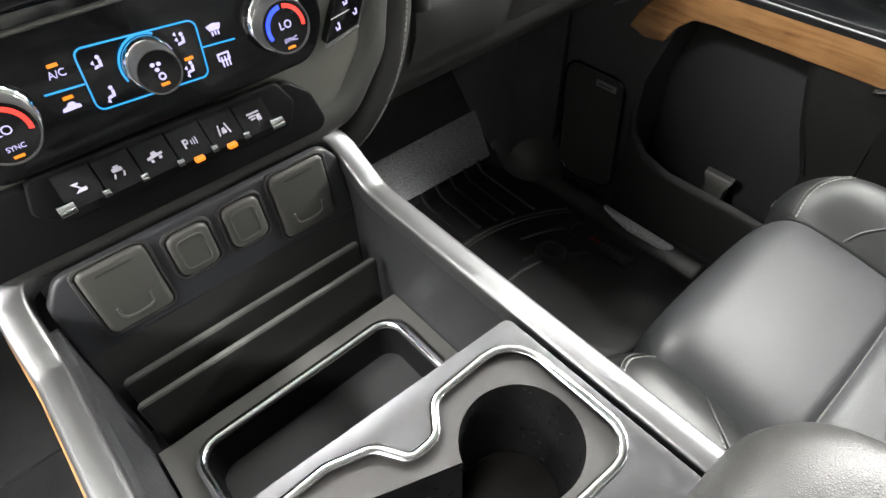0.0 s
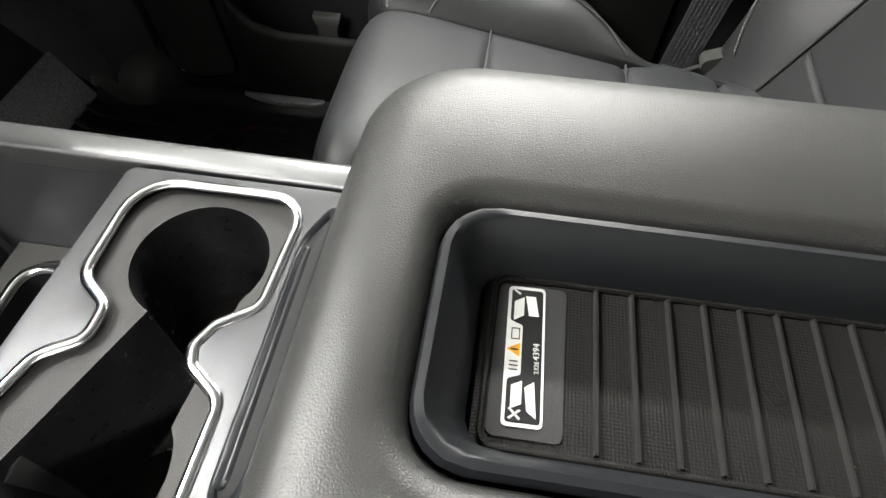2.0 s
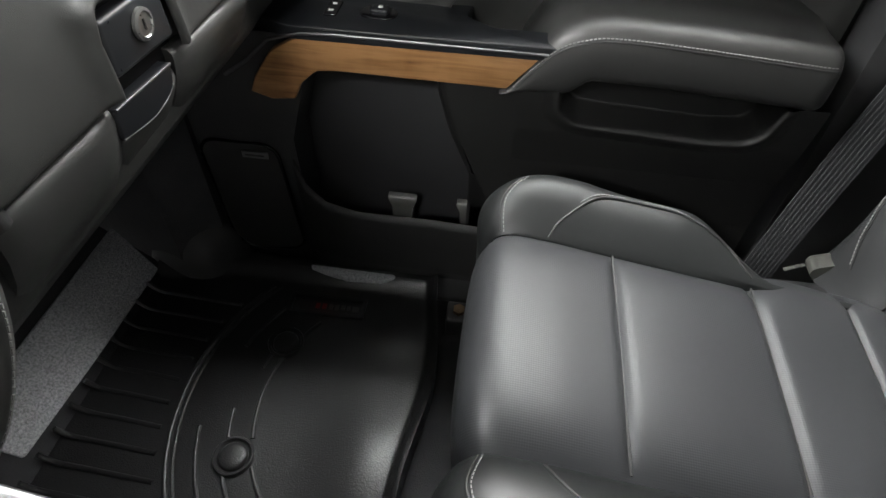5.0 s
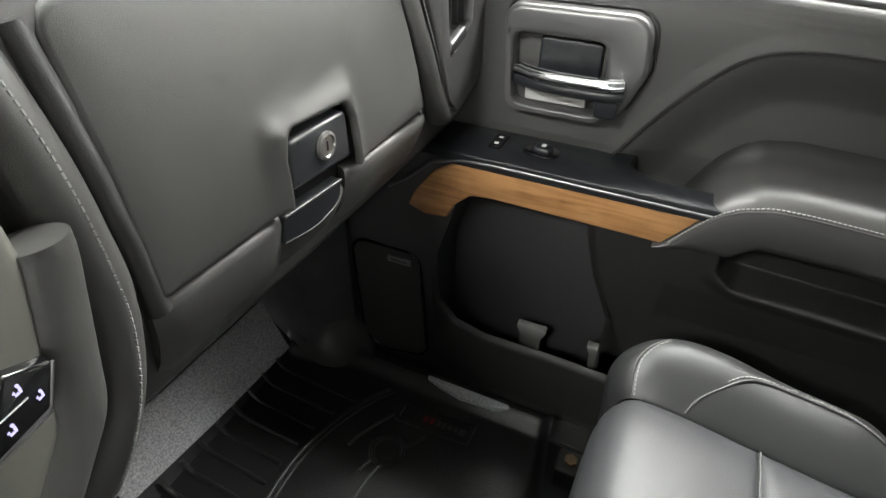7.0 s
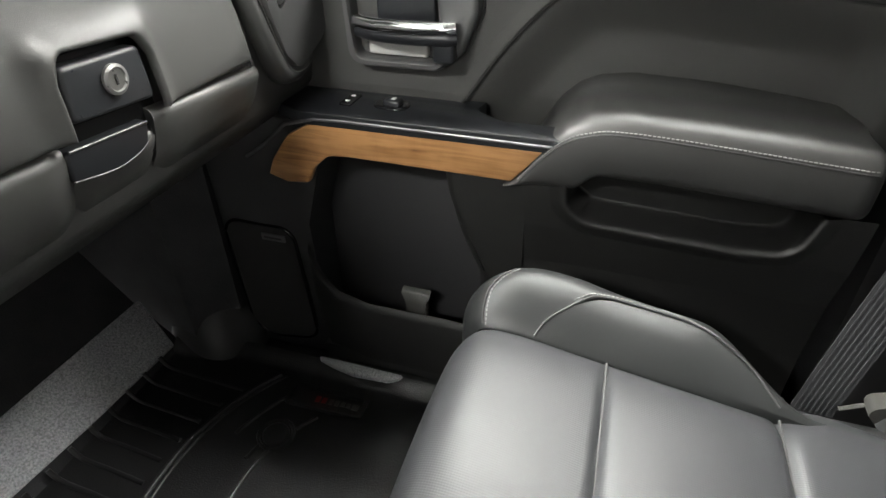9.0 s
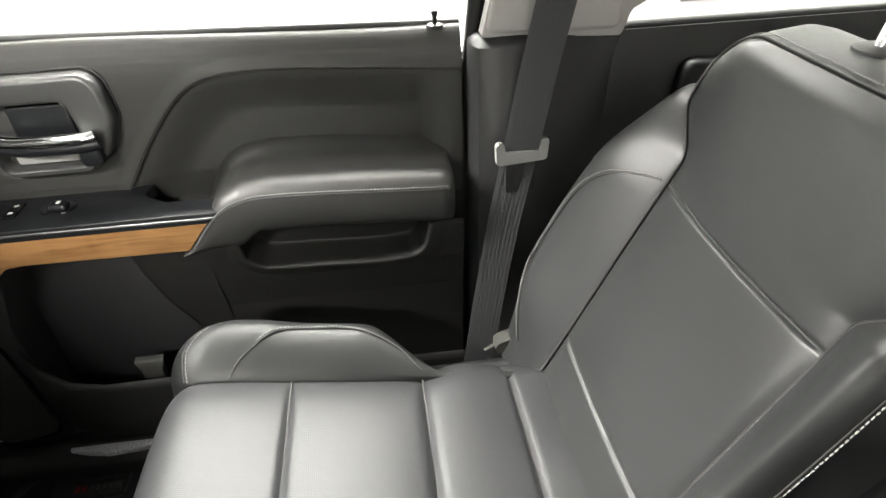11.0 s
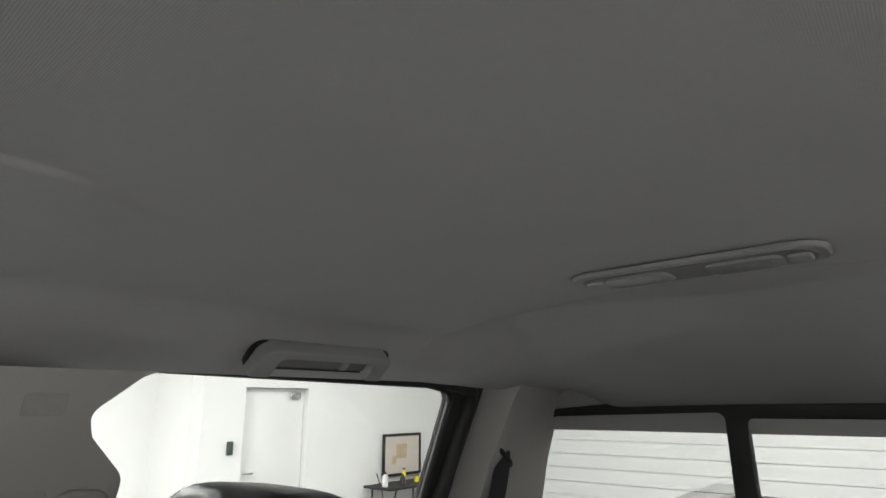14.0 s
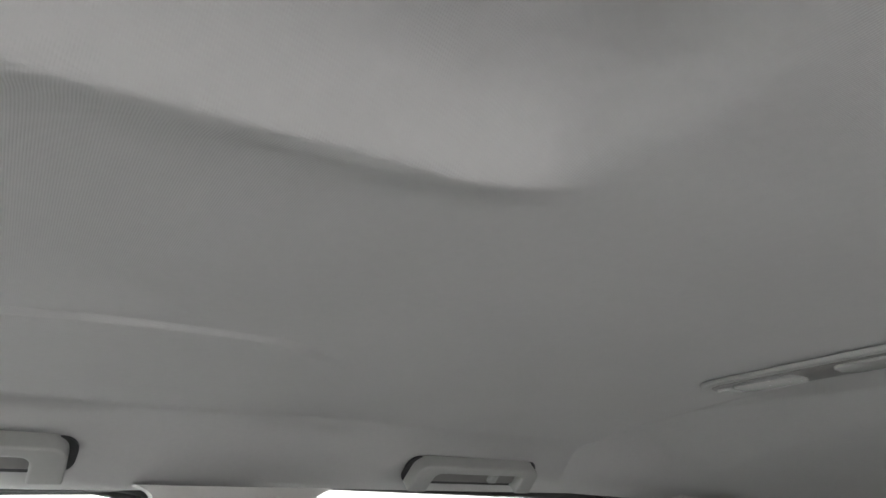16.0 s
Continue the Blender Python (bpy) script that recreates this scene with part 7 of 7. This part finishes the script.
gv = []


def mat_h(x, y):
    u, v = (x - MX0) / (MX1 - MX0), (y - MY0) / (MY1 - MY0)
    h = 0.012
    h += 0.030 * smooth(0.10, 0.0, u) + 0.022 * smooth(0.945, 1.0, u) + 0.018 * smooth(0.045, 0.0, v)
    h += 0.024 * math.exp(-((u - 0.32) / 0.20) ** 2 - ((v - 0.10) / 0.16) ** 2) + 0.012 * math.exp(-((u - 0.78) / 0.10) ** 2 - ((v - 0.14) / 0.12) ** 2)
    h += 0.004 * smooth(1.085, 1.118, y)
    return h


for j in range(ny + 1):
    row = []
    for i in range(nx + 1):
        x, y = MX0 + (MX1 - MX0) * i / nx, MY0 + (MY1 - MY0) * j / ny
        y2 = y + 0.012 * math.sin((x - MX0) * 14) * smooth(0.66, MY0, y)
        row.append(mb.verts.new((x - 0.03 * smooth(0.95, 1.118, y) * smooth(0.6, 0.74, x), y2, mat_h(x, y))))
    gv.append(row)
for j in range(ny):
    for i in range(nx):
        mb.faces.new((gv[j][i], gv[j][i + 1], gv[j + 1][i + 1], gv[j + 1][i]))
rim = [e for e in mb.edges if e.is_boundary]
ex = bmesh.ops.extrude_edge_only(mb, edges=rim)["geom"]
for v in [g for g in ex if isinstance(g, bmesh.types.BMVert)]:
    v.co.z = -0.012
part("tray", mb, MAT_RUBBER, fm, sharp=50)
for kx, ky in ((0.580, 0.829), (0.372, 0.842)):
    part("knob", lathe([(0.0310, 0.010), (0.0310, 0.0170), (0.0296, 0.0190), (0.0272, 0.0190), (0.0258, 0.0165), (0.0250, 0.0140), (0.0222, 0.0140), (0.0212, 0.0180), (0.0185, 0.0205), (0.0130, 0.0215), (0.001, 0.0215)], (kx, ky, 0), n=40), MAT_RUBBER, fm, "round fastening knob")
# raised tread: concentric arcs and a row of bars towards the toe board
for rr, x0, x1, tk in ((0.372, 0.26, 0.700, 0.0042), (0.362, 0.26, 0.700, 0.0026), (0.330, 0.27, 0.412, 0.0034), (0.316, 0.563, 0.656, 0.0034), (0.266, 0.526, 0.562, 0.0034), (0.246, 0.404, 0.556, 0.0036), (0.244, 0.600, 0.632, 0.0034), (0.283, 0.400, 0.448, 0.0034), (0.2925, 0.29, 0.348, 0.0034), (0.250, 0.29, 0.360, 0.0036)):
    part("tread_arc", tube([(x, 0.59 + math.sqrt(rr * rr - (x - 0.48) ** 2), 0.0125) for x in [x0 + (x1 - x0) * k / 24 for k in range(25)]], tk, 8), MAT_RUBBER, fm)
for k in range(11):
    bx = 0.241 + 0.0412 * k
    by = 0.606 + math.sqrt(0.372 ** 2 - (bx - 0.48) ** 2)
    part("tread_bar", tube(curve_points([(bx - 0.004, by, 0.0115), (bx, 1.04, 0.0130), (bx + 0.002, 1.090, 0.0140), (bx + 0.002, 1.106, 0.024), (bx + 0.002, 1.114, 0.036)], 5), 0.0042, 8), MAT_RUBBER, fm)
PM = Matrix.Translation((0.667, 0.779, 0.0125)) @ Matrix.Rotation(radians(91), 4, "Z")
plate = part("name_plate", slab(rrect(-0.071, -0.023, 0.071, 0.023, 0.004), 0.009, PM, 0.0025, 2, [rrect(-0.064, -0.016, 0.064, 0.016, 0.003)]), MAT_RUBBER, fm, "raised maker's plate")
for px0, px1, pz1 in ((-0.058, -0.046, 0.006), (-0.042, -0.036, 0.004), (-0.032, -0.025, 0.004), (-0.021, -0.014, 0.006), (-0.010, -0.003, 0.006)):
    part("plate_mark", bars([(px0, -0.006, px1, pz1)], PM @ Matrix.Translation((0, 0, 0.002)), 0.001), PLASTIC_GREY, plate)
RED_PRINT = surface("dull_red_print", (0.20, 0.01, 0.01), 0.5)
for px0, px1 in ((0.002, 0.010), (0.014, 0.022)):
    part("plate_mark", bars([(px0, -0.006, px1, 0.006)], PM @ Matrix.Translation((0, 0, 0.002)), 0.001), RED_PRINT, plate)
# bright strip at the mat's edge: light painted by the pale carpet colour
thing("side_carpet", slab(fillet([(0.744, 0.650), (0.746, 0.832), (0.736, 0.826), (0.722, 0.755), (0.726, 0.690)], 0.006), 0.010, on_top(0.0265), 0.004), CARPET, "carpet strip beside the door sill, coloured pale as if lit", "carpet", kind="structure")
# rounded wheel-arch trim between the toe board and the loudspeaker
arch = soft_block((0.775, 1.075, 0.01), (0.075, 0.100, 0.105), 2.6, Matrix.Rotation(radians(-14), 4, "Z"), n=16)
thing("wheel_arch_trim", arch, PLASTIC_DEEP, "smooth black wheel-arch trim in the footwell corner", "trim panel", kind="structure")
